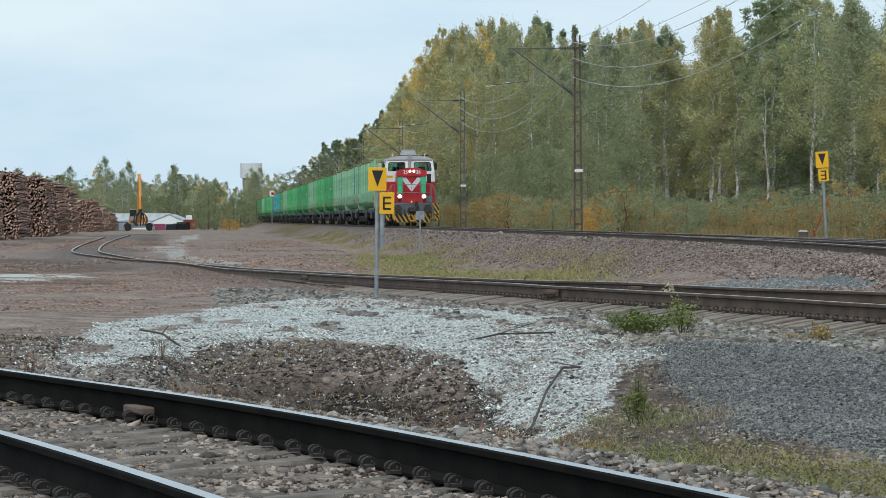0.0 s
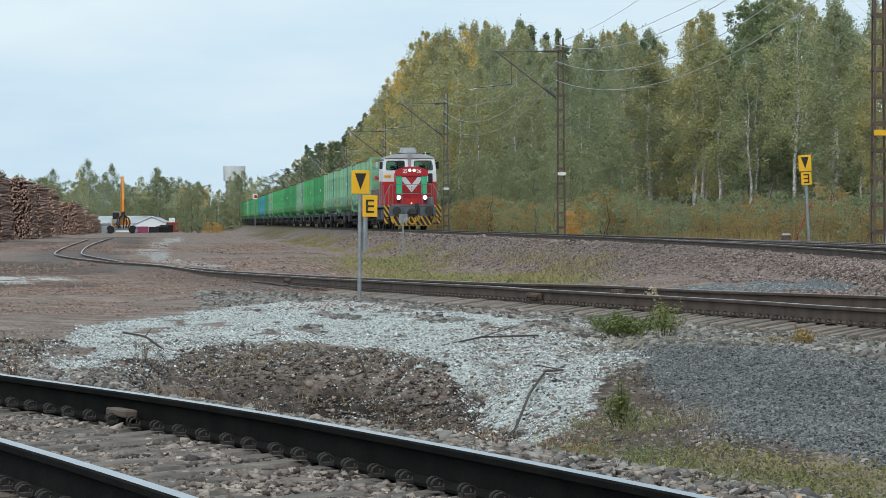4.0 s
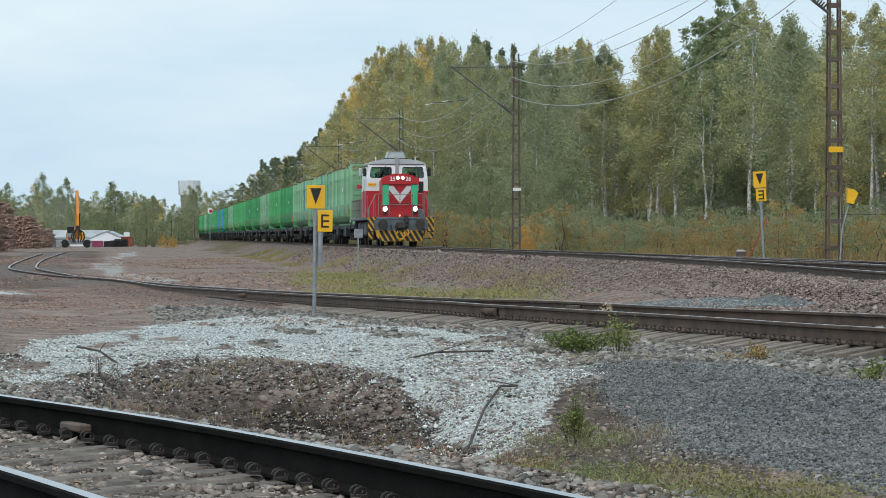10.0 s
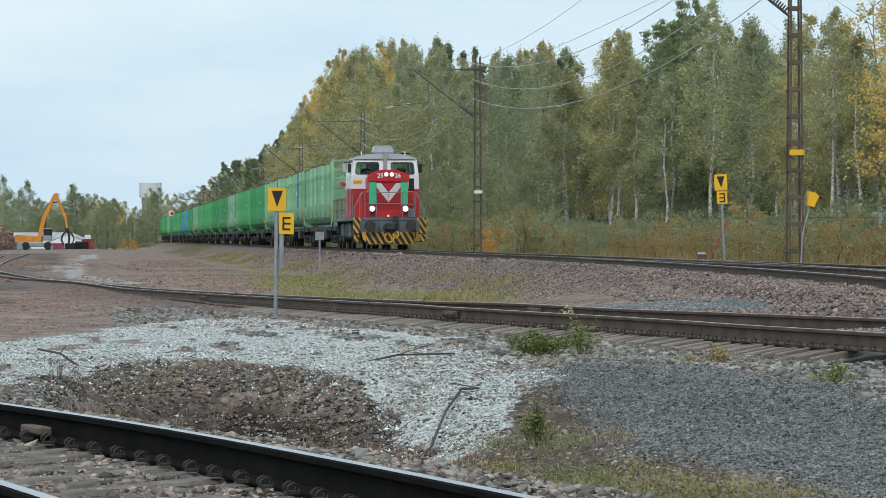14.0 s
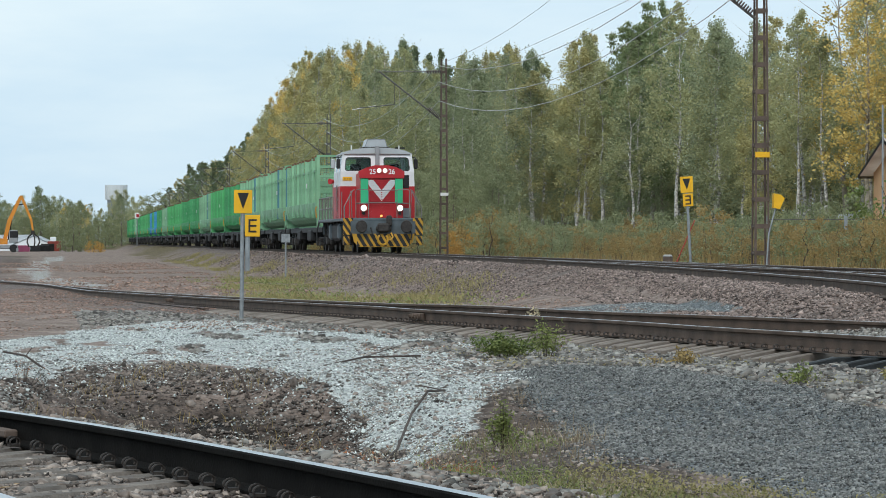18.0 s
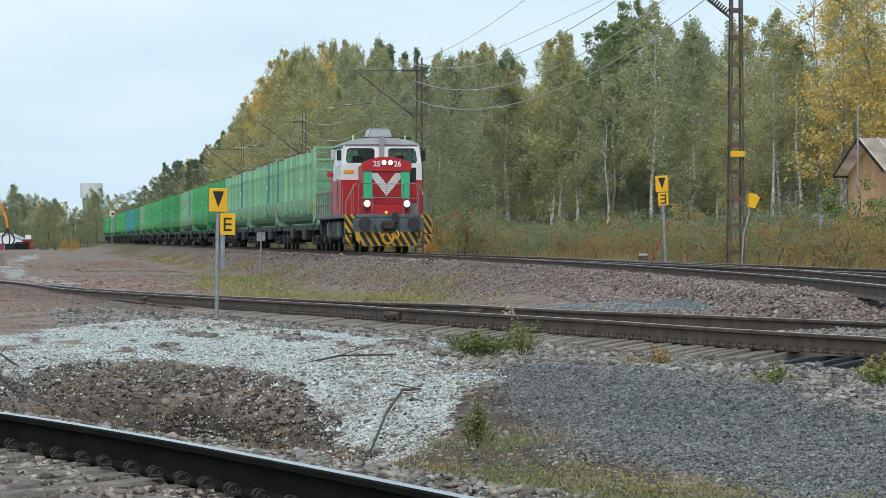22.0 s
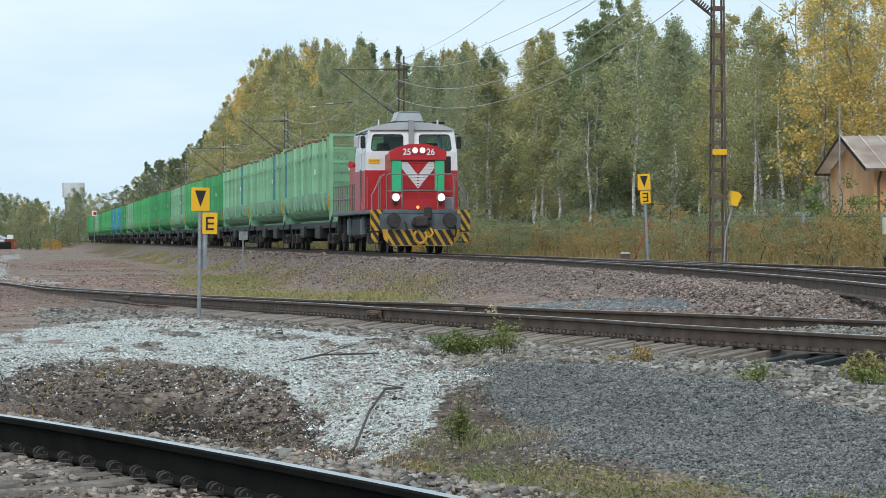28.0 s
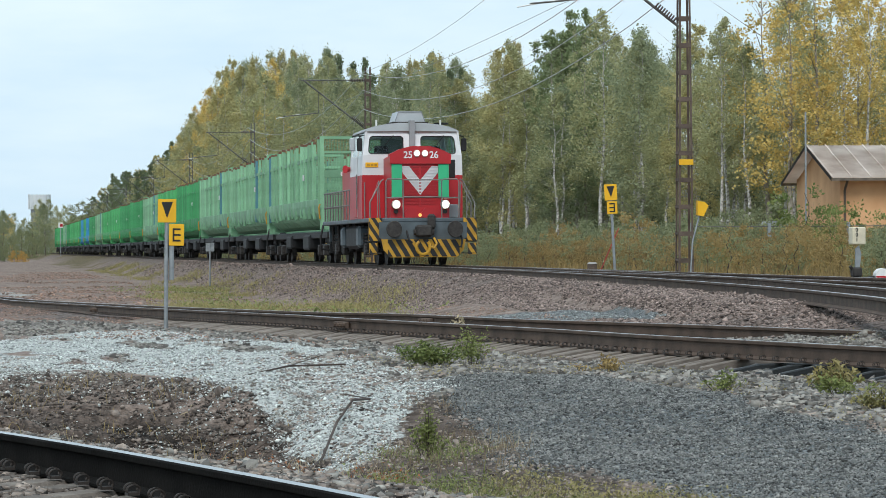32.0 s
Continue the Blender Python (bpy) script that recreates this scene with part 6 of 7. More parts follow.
def hall(x, y, w, d, eave, ridge, wall, roof, label, turn=0.0):
    h = tagged(empty("storage_hall", pose(x, y, ground_z(x, y) - 0.05, 0, 0, turn)), label, "hall", group="halls of the timber yard")
    part("front_wall", box((-w / 2, -d / 2, 0), (w / 2, -d / 2 + 0.2, eave)), wall, h)
    part("back_wall", box((-w / 2, d / 2 - 0.2, 0), (w / 2, d / 2, eave)), wall, h)
    for sx in (-1, 1):
        bm = bmesh.new()
        v = [bm.verts.new((sx * (w / 2 - q), yy, zz)) for q in (0, 0.2) for yy, zz in ((-d / 2 + 0.2, 0), (d / 2 - 0.2, 0), (d / 2 - 0.2, eave), (0, ridge - 0.1), (-d / 2 + 0.2, eave))]
        bm.faces.new(v[:5])
        bm.faces.new(v[5:][::-1])
        for i in range(5):
            bm.faces.new((v[i], v[5 + i], v[5 + (i + 1) % 5], v[(i + 1) % 5]))
        part("gable_wall", bm, wall, h)
    for sy in (-1, 1):
        bm = bmesh.new()
        v = [bm.verts.new(p) for p in ((-w / 2 - 0.2, sy * (d / 2 + 0.25), eave - 0.05), (w / 2 + 0.2, sy * (d / 2 + 0.25), eave - 0.05), (w / 2 + 0.2, 0, ridge), (-w / 2 - 0.2, 0, ridge))]
        f = bm.faces.new(v)
        bmesh.ops.solidify(bm, geom=[f], thickness=0.12)
        part("roof_slope", bm, roof, h)
    return h


hall(-5.4, 505, 9.5, 9, 1.5, 2.6, HALL_WHITE, HALL_WHITE, "long low white storage tent beyond the logs")
hall(-0.3, 500, 8, 6.4, 1.0, 2.4, HALL_WHITE, HALL_WHITE, "white gabled storage tent beyond the logs", 82)
hall(-9.6, 520, 9, 8, 1.5, 2.4, HALL_WHITE, HALL_WHITE, "white storage tent behind the log piles")


def small_box(name, x, y, size, mat, label, cat, turn=0, lift=0.0):
    w, d, h = size
    ob = part(name, box((-w / 2, -d / 2, 0), (w / 2, d / 2, h), 0.06), mat)
    for q in np.arange(-w / 2 + 0.2, w / 2 - 0.1, 0.3):
        part("rib", box((q - 0.04, -d / 2 - 0.03, 0.1), (q + 0.04, -d / 2, h - 0.1)), mat, ob)
    ob.matrix_basis = pose(x, y, ground_z(x, y) - 0.03 + lift, 0, 0, turn)
    return tagged(ob, label, cat)


small_box("scrap_container", -2.1, 455, (1.8, 1.6, 0.95), MAGENTA, "faded magenta open container in the yard", "container")
small_box("red_shed", 2.3, 462, (1.9, 1.9, 1.5), RED_WOOD, "small red shed at the yard's end", "shed")
small_box("white_tank", 2.2, 470, (0.9, 0.9, 2.1), HALL_WHITE, "white square tank behind the red shed", "tank")
for i, (x, m_) in enumerate(((-0.4, BLACK), (0.7, BLACK), (-6.9, LOCO_GREY), (1.3, IRON), (-7.4, BEAM_GREY))):
    small_box("scrap_heap", x, 450 + i, (1.5, 1.4, 0.9 + 0.1 * i), m_, "dark heap of scrap metal in the yard", "scrap heap", 20 * i)

# water tower far behind the trees
tower = tagged(empty("water_tower", pose(36.6, 1500, 0)), "pale slatted water tower above the far trees", "tower")
part("tank", tube((0, 0, 20.5), (0, 0, 27.4), 4.9, 5.3, sides=20), TOWER_WHITE, tower)
for k in range(20):
    a = 2 * math.pi * k / 20
    part("rib", box((-0.12, -0.12, 20.6), (0.12, 0.12, 27.6), 0, pose(5.2 * math.cos(a), 5.2 * math.sin(a), 0)), HALL_GREY, tower)
part("neck", tube((0, 0, -1), (0, 0, 20.5), 3.2, 4.2, sides=20), LOCO_GREY, tower)


# ---- the hut behind the main line ----
def build_hut():
    h = tagged(empty("hut", pose(27.38, 96.2, 0.32, 0, 0, -3)), "ochre plastered hut with a ribbed tin roof", "hut")
    W, D, E, R = 9.0, 6.6, 2.85, 3.82
    part("south_wall", box((0, 0, -0.3), (W, 0.2, E)), HUT_WALL, h)
    part("north_wall", box((0, D - 0.2, -0.3), (W, D, E)), HUT_WALL, h)
    for x0 in (0, W - 0.2):
        bm = bmesh.new()
        v = [bm.verts.new((x0 + q, yy, zz)) for q in (0, 0.2) for yy, zz in ((0.2, -0.3), (D - 0.2, -0.3), (D - 0.2, E), (D / 2, R - 0.1), (0.2, E))]
        bm.faces.new(v[:5]); bm.faces.new(v[5:][::-1])
        for i in range(5):
            bm.faces.new((v[i], v[5 + i], v[5 + (i + 1) % 5], v[(i + 1) % 5]))
        part("gable_wall", bm, HUT_WALL, h)
    for sy, y0 in ((1, -0.55), (-1, D + 0.55)):
        bm = bmesh.new()
        f = bm.faces.new([bm.verts.new(p) for p in ((-0.4, y0, E - 0.12), (W + 0.7, y0, E - 0.12), (W + 0.7, D / 2, R + 0.05), (-0.4, D / 2, R + 0.05))])
        bmesh.ops.solidify(bm, geom=[f], thickness=0.06)
        roof = part("roof_slope", bm, HUT_ROOF, h)
        for q in np.arange(-0.38, W + 0.75, 0.62):
            bm = bmesh.new()
            add_tube(bm, (q, y0, E - 0.1), (q, D / 2, R + 0.07), 0.022, sides=5)
            part("standing_seam", bm, HUT_ROOF, roof)
        part("eave_board", box((-0.4, min(y0, y0 + sy * 0.05), E - 0.21), (W + 0.7, max(y0, y0 + sy * 0.05), E - 0.13)), GREY_BARK, h)
        bm = bmesh.new()
        f = bm.faces.new([bm.verts.new(p) for p in ((-0.42, y0, E - 0.23), (-0.42, y0, E - 0.1), (-0.42, D / 2, R + 0.07), (-0.42, D / 2, R - 0.06))])
        bmesh.ops.solidify(bm, geom=[f], thickness=0.05)
        part("barge_board", bm, HUT_TRIM, h)
    part("downpipe", pipe([(0.1, -0.5, E - 0.2), (0.1, -0.1, E - 0.5), (0.1, -0.1, -0.2)], 0.04), MAST_RUST, h)
    part("corner_board", box((-0.03, -0.03, -0.3), (0.16, 0.0, E)), HUT_WALL, h)
    return h


build_hut()
pole = tagged(part("antenna_pole", tube((0, 0, 0), (0, 0, 4.9), 0.03), GALVANISED), "thin grey antenna pole beside the hut", "pole")
pole.matrix_basis = pose(26.05, 95.5, 0.2)
shed = tagged(empty("low_shed", pose(30.2, 116, 0.45, 0, 0, 2)), "low red shed with a grey tin roof", "shed")
part("wall", box((0, 0, -0.6), (2.6, 2.0, 1.25)), RED_WOOD, shed)
part("roof", slab([(-0.1, 1.22), (2.7, 1.22), (2.6, 1.42), (0.08, 1.42)], -0.2, 2.2), LOCO_GREY, shed)
for k in range(5):
    fp = tagged(part("fence_post", box((-0.04, -0.04, -0.2), (0.04, 0.04, 1.35)), GALVANISED), "grey steel fence post near the hut", "fence post", group="fence by the hut")
    fp.matrix_basis = pose(19.8 + 2.0 * k, 84.5 - 0.8 * k, 0.2)
    if k:
        fr = tagged(part("fence_rail", tube((-2.0, 0.8, 0), (0, 0, 0), 0.012), MAST_GREY), "thin grey rail of the fence", "fence rail", group="fence by the hut")
        fr.matrix_basis = pose(19.8 + 2.0 * k, 84.5 - 0.8 * k, 1.45)


# ---- small things along the main line ----
def point_lever():
    o = tagged(empty("point_indicator", pose(16.28, 56.1, MAIN_Z - 0.16)), "point indicator with a cream numbered box and lever", "point indicator")
    b = part("box", box((-0.14, -0.12, 0.68), (0.12, 0.12, 1.0), 0.015), PLATE_CREAM, o)
    for i, c in enumerate("001"):
        letters(c, 0.1, pose(-0.05, -0.125, 0.945 - i * 0.09, 90), b, SIGN_BLACK, "digit")
    part("blade", slab([(-0.05, 0.2), (0.03, 0.25), (0.06, 0.5), (0.02, 0.66), (-0.04, 0.6)], -0.03, 0.03), GALVANISED, o)
    bm = bmesh.new()
    add_box(bm, (-0.22, -0.25, -0.1), (0.25, 0.2, 0.08), bevel=0.03)
    add_box(bm, (-0.12, -0.12, 0.08), (0.06, 0.1, 0.26), bevel=0.03)
    part("base", bm, IRON, o)
    part("lever", tube((0, 0, 0.1), (-0.16, -0.05, 0.28), 0.03), IRON, o)
    part("weight", tube((0.45, -0.12, 0.1), (0.45, 0.1, 0.1), 0.14, sides=16), PLATE_WHITE, o, "round weight painted white and red")
    part("weight_half", slab([(0.31, 0.1), (0.59, 0.1), (0.55, 0.0), (0.45, -0.04), (0.35, 0.0)], -0.125, -0.121), RED, o)
    part("weight_arm", tube((0.1, 0, 0.05), (0.45, 0, 0.1), 0.03), IRON, o)


point_lever()
lamp = tagged(empty("track_box", pose(main_x(80.8) + 3.0, 80.8, MAIN_Z - 0.14)), "small brown cable box with a white cap", "cable box")
part("body", tube((0, 0, -0.05), (0, 0, 0.2), 0.13, sides=12), MAST_RUST, lamp)
part("cap", tube((0, 0, 0.2), (0, 0, 0.25), 0.14, 0.09, sides=12), CONCRETE, lamp)
stay = tagged(part("stay_rod", tube((0, 0, -0.1), (0.55, 0, 1.15), 0.012), RED), "thin red rod leaning beside the sign", "rod")
stay.matrix_basis = pose(main_x(79.5) + 2.9, 79.5, MAIN_Z - 0.16)
bag = tagged(empty("yellow_lamp", pose(main_x(70.6) + 3.38, 70.6, MAIN_Z - 0.14)), "yellow trackside lamp on a bent stalk", "lamp")
part("stalk", pipe([(-0.05, 0, 0.0), (0.0, 0, 0.75), (0.16, 0, 1.35)], 0.02), GALVANISED, bag)
part("shade", slab([(0.1, 1.36), (0.24, 1.33), (0.36, 1.58), (0.27, 1.66), (0.11, 1.69)], -0.09, 0.09), SIGN_YELLOW, bag)
for x, y, h_, w_ in ((9.75, 125.0, 1.75, 0.34),):
    ps = tagged(empty("marker_post", pose(x, y, ground_z(x, y))), "thin grey post with a square grey plate", "post")
    part("post", tube((0, 0, -0.1), (0, 0, h_), 0.035), GALVANISED, ps)
    part("plate", box((-w_ / 2, -0.02, h_ - w_), (w_ / 2, 0.0, h_)), GALVANISED, ps)
sg = tagged(empty("shunting_signal", pose(13.0, 420, MAIN_Z - 0.2)), "small red and white shunting signal on a post", "signal")
part("post", tube((0, 0, 0), (0, 0, 3.8), 0.06), GALVANISED, sg)
part("head", box((-0.3, -0.1, 3.7), (0.3, 0.1, 4.4), 0.03), PLATE_WHITE, sg)
part("red_panel", box((-0.1, -0.12, 3.85), (0.28, -0.1, 4.25)), RED, sg)


# ---- sleepers, fastenings ----
def sleeper_mesh(length, w, h, mat, name="sleeper"):
    bm = box((-length / 2, -w / 2, -h), (length / 2, w / 2, 0), 0.018)
    me = bpy.data.meshes.new(name)
    bm.to_mesh(me)
    bm.free()
    me.materials.append(mat)
    return me


def clip_mesh():
    """A double spring clip on its small plate."""
    bm = bmesh.new()
    for y0, tip in ((-0.026, 0.2), (0.026, -0.2)):
        loop = pipe([(0.037 * math.cos(a), y0 + 0.012 * math.cos(a), 0.036 * math.sin(a) + 0.012 + tip * 0.02) for a in np.linspace(-0.5, math.pi + 0.5, 9)], 0.0066, 5)
        me2 = bpy.data.meshes.new("tmp")
        loop.to_mesh(me2)
        loop.free()
        bm.from_mesh(me2)
        bpy.data.meshes.remove(me2)
    add_box(bm, (-0.03, -0.035, -0.03), (0.03, 0.035, -0.008))
    bmesh.ops.scale(bm, vec=(0.85, 0.72, 0.6), verts=bm.verts)
    bmesh.ops.translate(bm, vec=(0, 0, 0.016), verts=bm.verts)
    me = bpy.data.meshes.new("rail_clip")
    bm.to_mesh(me)
    bm.free()
    me.materials.append(CLIP_IRON)
    return me


CLIP = clip_mesh()


def lay(line, tops, pitch, s0, s1, mesh, parent, rails, drop, rnd, shift=0.0, clips=True, skew=0.0):
    """Sleepers at even steps along a centre line, with clips at the rails (offsets across)."""
    seg = np.hypot(*np.diff(line, axis=0).T)
    s = np.r_[0, np.cumsum(seg)]
    g = np.gradient(line, axis=0)
    k = s0
    while k < min(s1, s[-1]):
        x, y = np.interp(k, s, line[:, 0]), np.interp(k, s, line[:, 1])
        dx, dy = np.interp(k, s, g[:, 0]), np.interp(k, s, g[:, 1])
        z = tops(y)
        a = math.degrees(math.atan2(dy, dx)) - 90
        o = new("sleeper", mesh)
        o.matrix_basis = pose(x, y, z - drop, 0, 0, a + skew + rnd.uniform(-0.8, 0.8)) @ pose(shift + rnd.uniform(-0.04, 0.04), 0, rnd.uniform(-0.012, 0.004))
        o.parent = parent
        if clips:
            for r in rails:
                c = new("rail_clip", CLIP)
                c.matrix_basis = pose(x, y, z - drop + 0.012, 0, 0, a) @ pose(r, rnd.uniform(-0.02, 0.02), 0, 0, 0, rnd.uniform(-8, 8))
                c.parent = parent
        k += pitch * rnd.uniform(0.97, 1.03)


rnd_track = random.Random(11)
lay(NEAR_MIDDLE, lambda y: 0.0, 0.33, 7.0, 24.0, sleeper_mesh(3.0, 0.17, 0.16, SLEEPER), near_track, (0.86, -0.63), 0.158, rnd_track, skew=34)
MID_MIDDLE = smooth_line([(11.4, 15), (9.05, 21.3), (6.83, 29.8), (5.9, 33.8), (5.1, 38.0), (4.42, 41.5), (2.94, 56.1), (1.28, 77.5), (-0.15, 98.5), (-1.96, 115.2), (-3.45, 132), (-4.0, 142.4), (-4.7, 192)], 0.6)


def stub_sleeper_mesh(mat):
    """A concrete sleeper, narrowed and with ends falling outside the rails to fit the camera's view."""
    bm = slab([(-0.46, -0.16), (2.55, -0.16), (2.55, -0.05), (2.1, 0), (-0.1, 0), (-0.46, -0.05)], -0.027, 0.027)
    bmesh.ops.bevel(bm, geom=bm.edges[:], offset=0.009, segments=1, affect="EDGES")
    me = bpy.data.meshes.new("sleeper")
    bm.to_mesh(me)
    bm.free()
    me.materials.append(mat)
    return me


lay(MID_NEAR, mid_z, 0.25, 20.6, 46, stub_sleeper_mesh(SLEEPER_PALE), mid_track, (), 0.160, rnd_track, clips=False, skew=14)
lay(MID_NEAR, mid_z, 0.46, 7.0, 20.3, stub_sleeper_mesh(SLEEPER_BLACK), mid_track, (), 0.165, rnd_track, shift=-0.1, clips=False, skew=14)
for line in (MID_NEAR, MID_FAR):
    seg = np.hypot(*np.diff(line, axis=0).T)
    s_ = np.r_[0, np.cumsum(seg)]
    for k in np.arange(8, 52, 0.24):
        x, y = np.interp(k, s_, line[:, 0]), np.interp(k, s_, line[:, 1])
        i = int(np.searchsorted(s_, k))
        a = math.degrees(math.atan2(*(line[i] - line[i - 1])[::-1])) - 90
        c = new("rail_clip", CLIP)
        c.matrix_basis = pose(x, y, float(mid_z(y)) - 0.15, 0, 0, a) @ pose(-0.1, 0, 0)
        c.scale = (0.8, 0.8, 0.8)
        c.parent = mid_track
lay(np.array([(main_x(y), y) for y in np.arange(20, 150, 1.0)]), lambda y: MAIN_Z, 0.6, 0.3, 90, sleeper_mesh(2.6, 0.24, 0.16, SLEEPER), main_track, (), 0.165, rnd_track, clips=False)


def fishplate(x, y, z, a, parent, side, mat=RAIL_BROWN):
    bm = box((side * 0.045 - 0.02, -0.22, -0.125), (side * 0.045 + 0.02, 0.22, -0.04), 0.01)
    for q in (-0.15, -0.05, 0.05, 0.15):
        add_tube(bm, (side * 0.05, q, -0.08), (side * 0.095, q, -0.08), 0.024, sides=6)
    p = part("joint_plate", bm, mat, parent, "bolted joint plate on the rail")
    p.matrix_basis = pose(x, y, z, 0, 0, a)


joint = part("joint_block", box((-0.10, -0.16, -0.115), (-0.03, 0.16, -0.075), 0.008), MAST_RUST, near_track, "flat brown joint plate beside the rail")
joint.matrix_basis = pose(-0.12, 15.95, 0.0, 0, 0, 18)
for line, yy in ((MID_NEAR, 36.9), (MID_FAR, 38.6), (MID_NEAR, 58.0), (MID_FAR, 52.0)):
    x = float(np.interp(yy, line[:, 1], line[:, 0]))
    fishplate(x, yy, float(mid_z(yy)), 14, mid_track, -1)

# diverging rails of the main line turnout
for pts in TURNOUT:
    line = smooth_line(pts, 1.0)
    rail(line, np.full(len(line), MAIN_Z - 0.005), main_track, RAIL_BROWN)
    g = np.gradient(line, axis=0)
    for k in range(12, len(line) - 1, 1):
        if 30 < line[k][1] < 52:
            c = new("rail_clip", CLIP)
            c.matrix_basis = pose(line[k][0], line[k][1], MAIN_Z - 0.15, 0, 0, math.degrees(math.atan2(g[k][1], g[k][0])) - 90) @ pose(-0.1, 0, 0)
            c.parent = main_track


# ---- loose stones ----
ICO = [(0, 0, -1)] + [(0.894 * math.cos(a), 0.894 * math.sin(a), -0.447) for a in np.radians((0, 72, 144, 216, 288))] + \
      [(0.894 * math.cos(a), 0.894 * math.sin(a), 0.447) for a in np.radians((36, 108, 180, 252, 324))] + [(0, 0, 1)]
ICO_FACES = [(0, i + 1, (i + 1) % 5 + 1)[::-1] for i in range(5)] + [(11, 6 + i, 6 + (i + 1) % 5) for i in range(5)] + \
            [(i + 1, (i + 1) % 5 + 1, 6 + i) for i in range(5)] + [((i + 1) % 5 + 1, 6 + (i + 1) % 5, 6 + i) for i in range(5)]
OCTA = [(0, 0, -1), (1, 0, 0), (0, 1, 0), (-1, 0, 0), (0, -1, 0), (0, 0, 1)]
OCTA_FACES = [(0, 2, 1), (0, 3, 2), (0, 4, 3), (0, 1, 4), (5, 1, 2), (5, 2, 3), (5, 3, 4), (5, 4, 1)]
BRICKY = [(-1, -1, -1), (1, -1, -1), (1, 1, -1), (-1, 1, -1), (-1, -1, 1), (1, -1, 1), (1, 1, 1), (-1, 1, 1)]
BRICKY_FACES = [(0, 3, 2), (0, 2, 1), (4, 5, 6), (4, 6, 7), (0, 1, 5), (0, 5, 4), (1, 2, 6), (1, 6, 5), (2, 3, 7), (2, 7, 6), (3, 0, 4), (3, 4, 7)]


def stones(name, x, y, size, mat, label, seed, rich=True, flat=0.6, lift=0.15):
    """Broken stones lying on the ground at the given places, as one heap."""
    rng = np.random.default_rng(seed)
    n = len(x)
    base, tri = (np.array(ICO), np.array(ICO_FACES)) if rich == 2 else (np.array(BRICKY) * 0.75, np.array(BRICKY_FACES)) if rich else (np.array(OCTA), np.array(OCTA_FACES))
    z = ground_parts(x, y)[0]
    v = base[None] * (1 + rng.uniform(-0.38, 0.3, (n, len(base), 1))) + rng.uniform(-0.26, 0.26, (n, len(base), 3))
    s = (size * rng.lognormal(0, 0.35, n))[:, None, None] * np.stack([rng.uniform(0.7, 1.3, n), rng.uniform(0.7, 1.3, n), rng.uniform(flat * 0.7, flat * 1.3, n)], -1)[:, None, :]
    v = v * s
    a, t = rng.uniform(0, 6.28, n), rng.uniform(-0.6, 0.6, n)
    ca, sa, ct, st = np.cos(a)[:, None], np.sin(a)[:, None], np.cos(t)[:, None], np.sin(t)[:, None]
    X, Y_, Z_ = v[..., 0], v[..., 1] * ct - v[..., 2] * st, v[..., 1] * st + v[..., 2] * ct
    v = np.stack([X * ca - Y_ * sa + x[:, None], X * sa + Y_ * ca + y[:, None], Z_ + z[:, None] + s[..., 2] * lift], -1)
    f = (tri[None] + (np.arange(n) * len(base))[:, None, None]).reshape(-1, 3)
    me = bpy.data.meshes.new(name)
    v = v.reshape(-1, 3)
    me.vertices.add(len(v))
    me.vertices.foreach_set("co", v.ravel())
    me.loops.add(f.size)
    me.loops.foreach_set("vertex_index", f.ravel())
    me.polygons.add(len(f))
    me.polygons.foreach_set("loop_start", np.arange(len(f)) * 3)
    me.polygons.foreach_set("loop_total", np.full(len(f), 3))
    me.update(calc_edges=True)
    me.materials.append(mat)
    return tagged(new(name, me), label, "stones", kind="stuff")


def scatter(n, x0, x1, y0, y1, seed, keep):
    rng = np.random.default_rng(seed)
    y = rng.uniform(y0, y1, n)
    x = rng.uniform(x0, x1, n)
    m = keep(x, y, rng)
    return x[m], y[m]


def near_distance(x, y):
    d, side = distance_to(NEAR_OUTER[::3], x, y)
    return np.where(side < 0, d, -d)


def in_view(x, y, margin=0.015):
    u = x / np.maximum(y, 0.1)
    return (u > math.tan(radians(-3.2)) - margin) & (u < math.tan(radians(16.8)) + margin)


def keep_near(x, y, rng):
    d = near_distance(x, y)
    clear = (np.abs(d) > 0.1) & (np.abs(d + 1.5) > 0.1)
    return in_view(x, y, 0.06) & (d > -2.9) & (d < 1.5) & clear & (rng.random(len(x)) < np.where(d > 1.0, 0.75, 1))


x, y = scatter(270000, -4, 5, 8.8, 23, 1, lambda x, y, r: keep_near(x, y, r) & (r.random(len(x)) < 14 / np.maximum(y, 11)))
stones("ballast_stones", x, y, 0.0115, STONE_BROWN, "loose brown ballast stones between the near rails", 1, lift=0.25)
x, y = scatter(9500, -4, 5, 8.8, 20, 12, keep_near)
stones("ballast_stones", x, y, 0.0175, STONE_BROWN, "larger brown ballast stones between the near rails", 12, rich=2, flat=0.45)
x, y = scatter(84000, -4, 6, 8.8, 22, 2, lambda x, y, r: in_view(x, y, 0.03) & (near_distance(x, y) > 0.12) & (near_distance(x, y) < 1.5 + 0.6 * r.random(len(x))))
stones("shoulder_stones", x, y, 0.016, STONE_GREY, "grey broken stones along the track shoulder", 2, rich=2)
x, y = scatter(380000, -1.6, 4.8, 15, 44, 3, lambda x, y, r: in_view(x, y) & (white_cover(x, y) > 0.25 + 0.6 * r.random(len(x))) & (r.random(len(x)) < (20 / np.maximum(y, 18)) ** 2))
stones("white_gravel", x, y, 0.0068, STONE_WHITE, "pale crushed gravel spread over the bank", 3, rich=0, lift=0.3, flat=0.7)
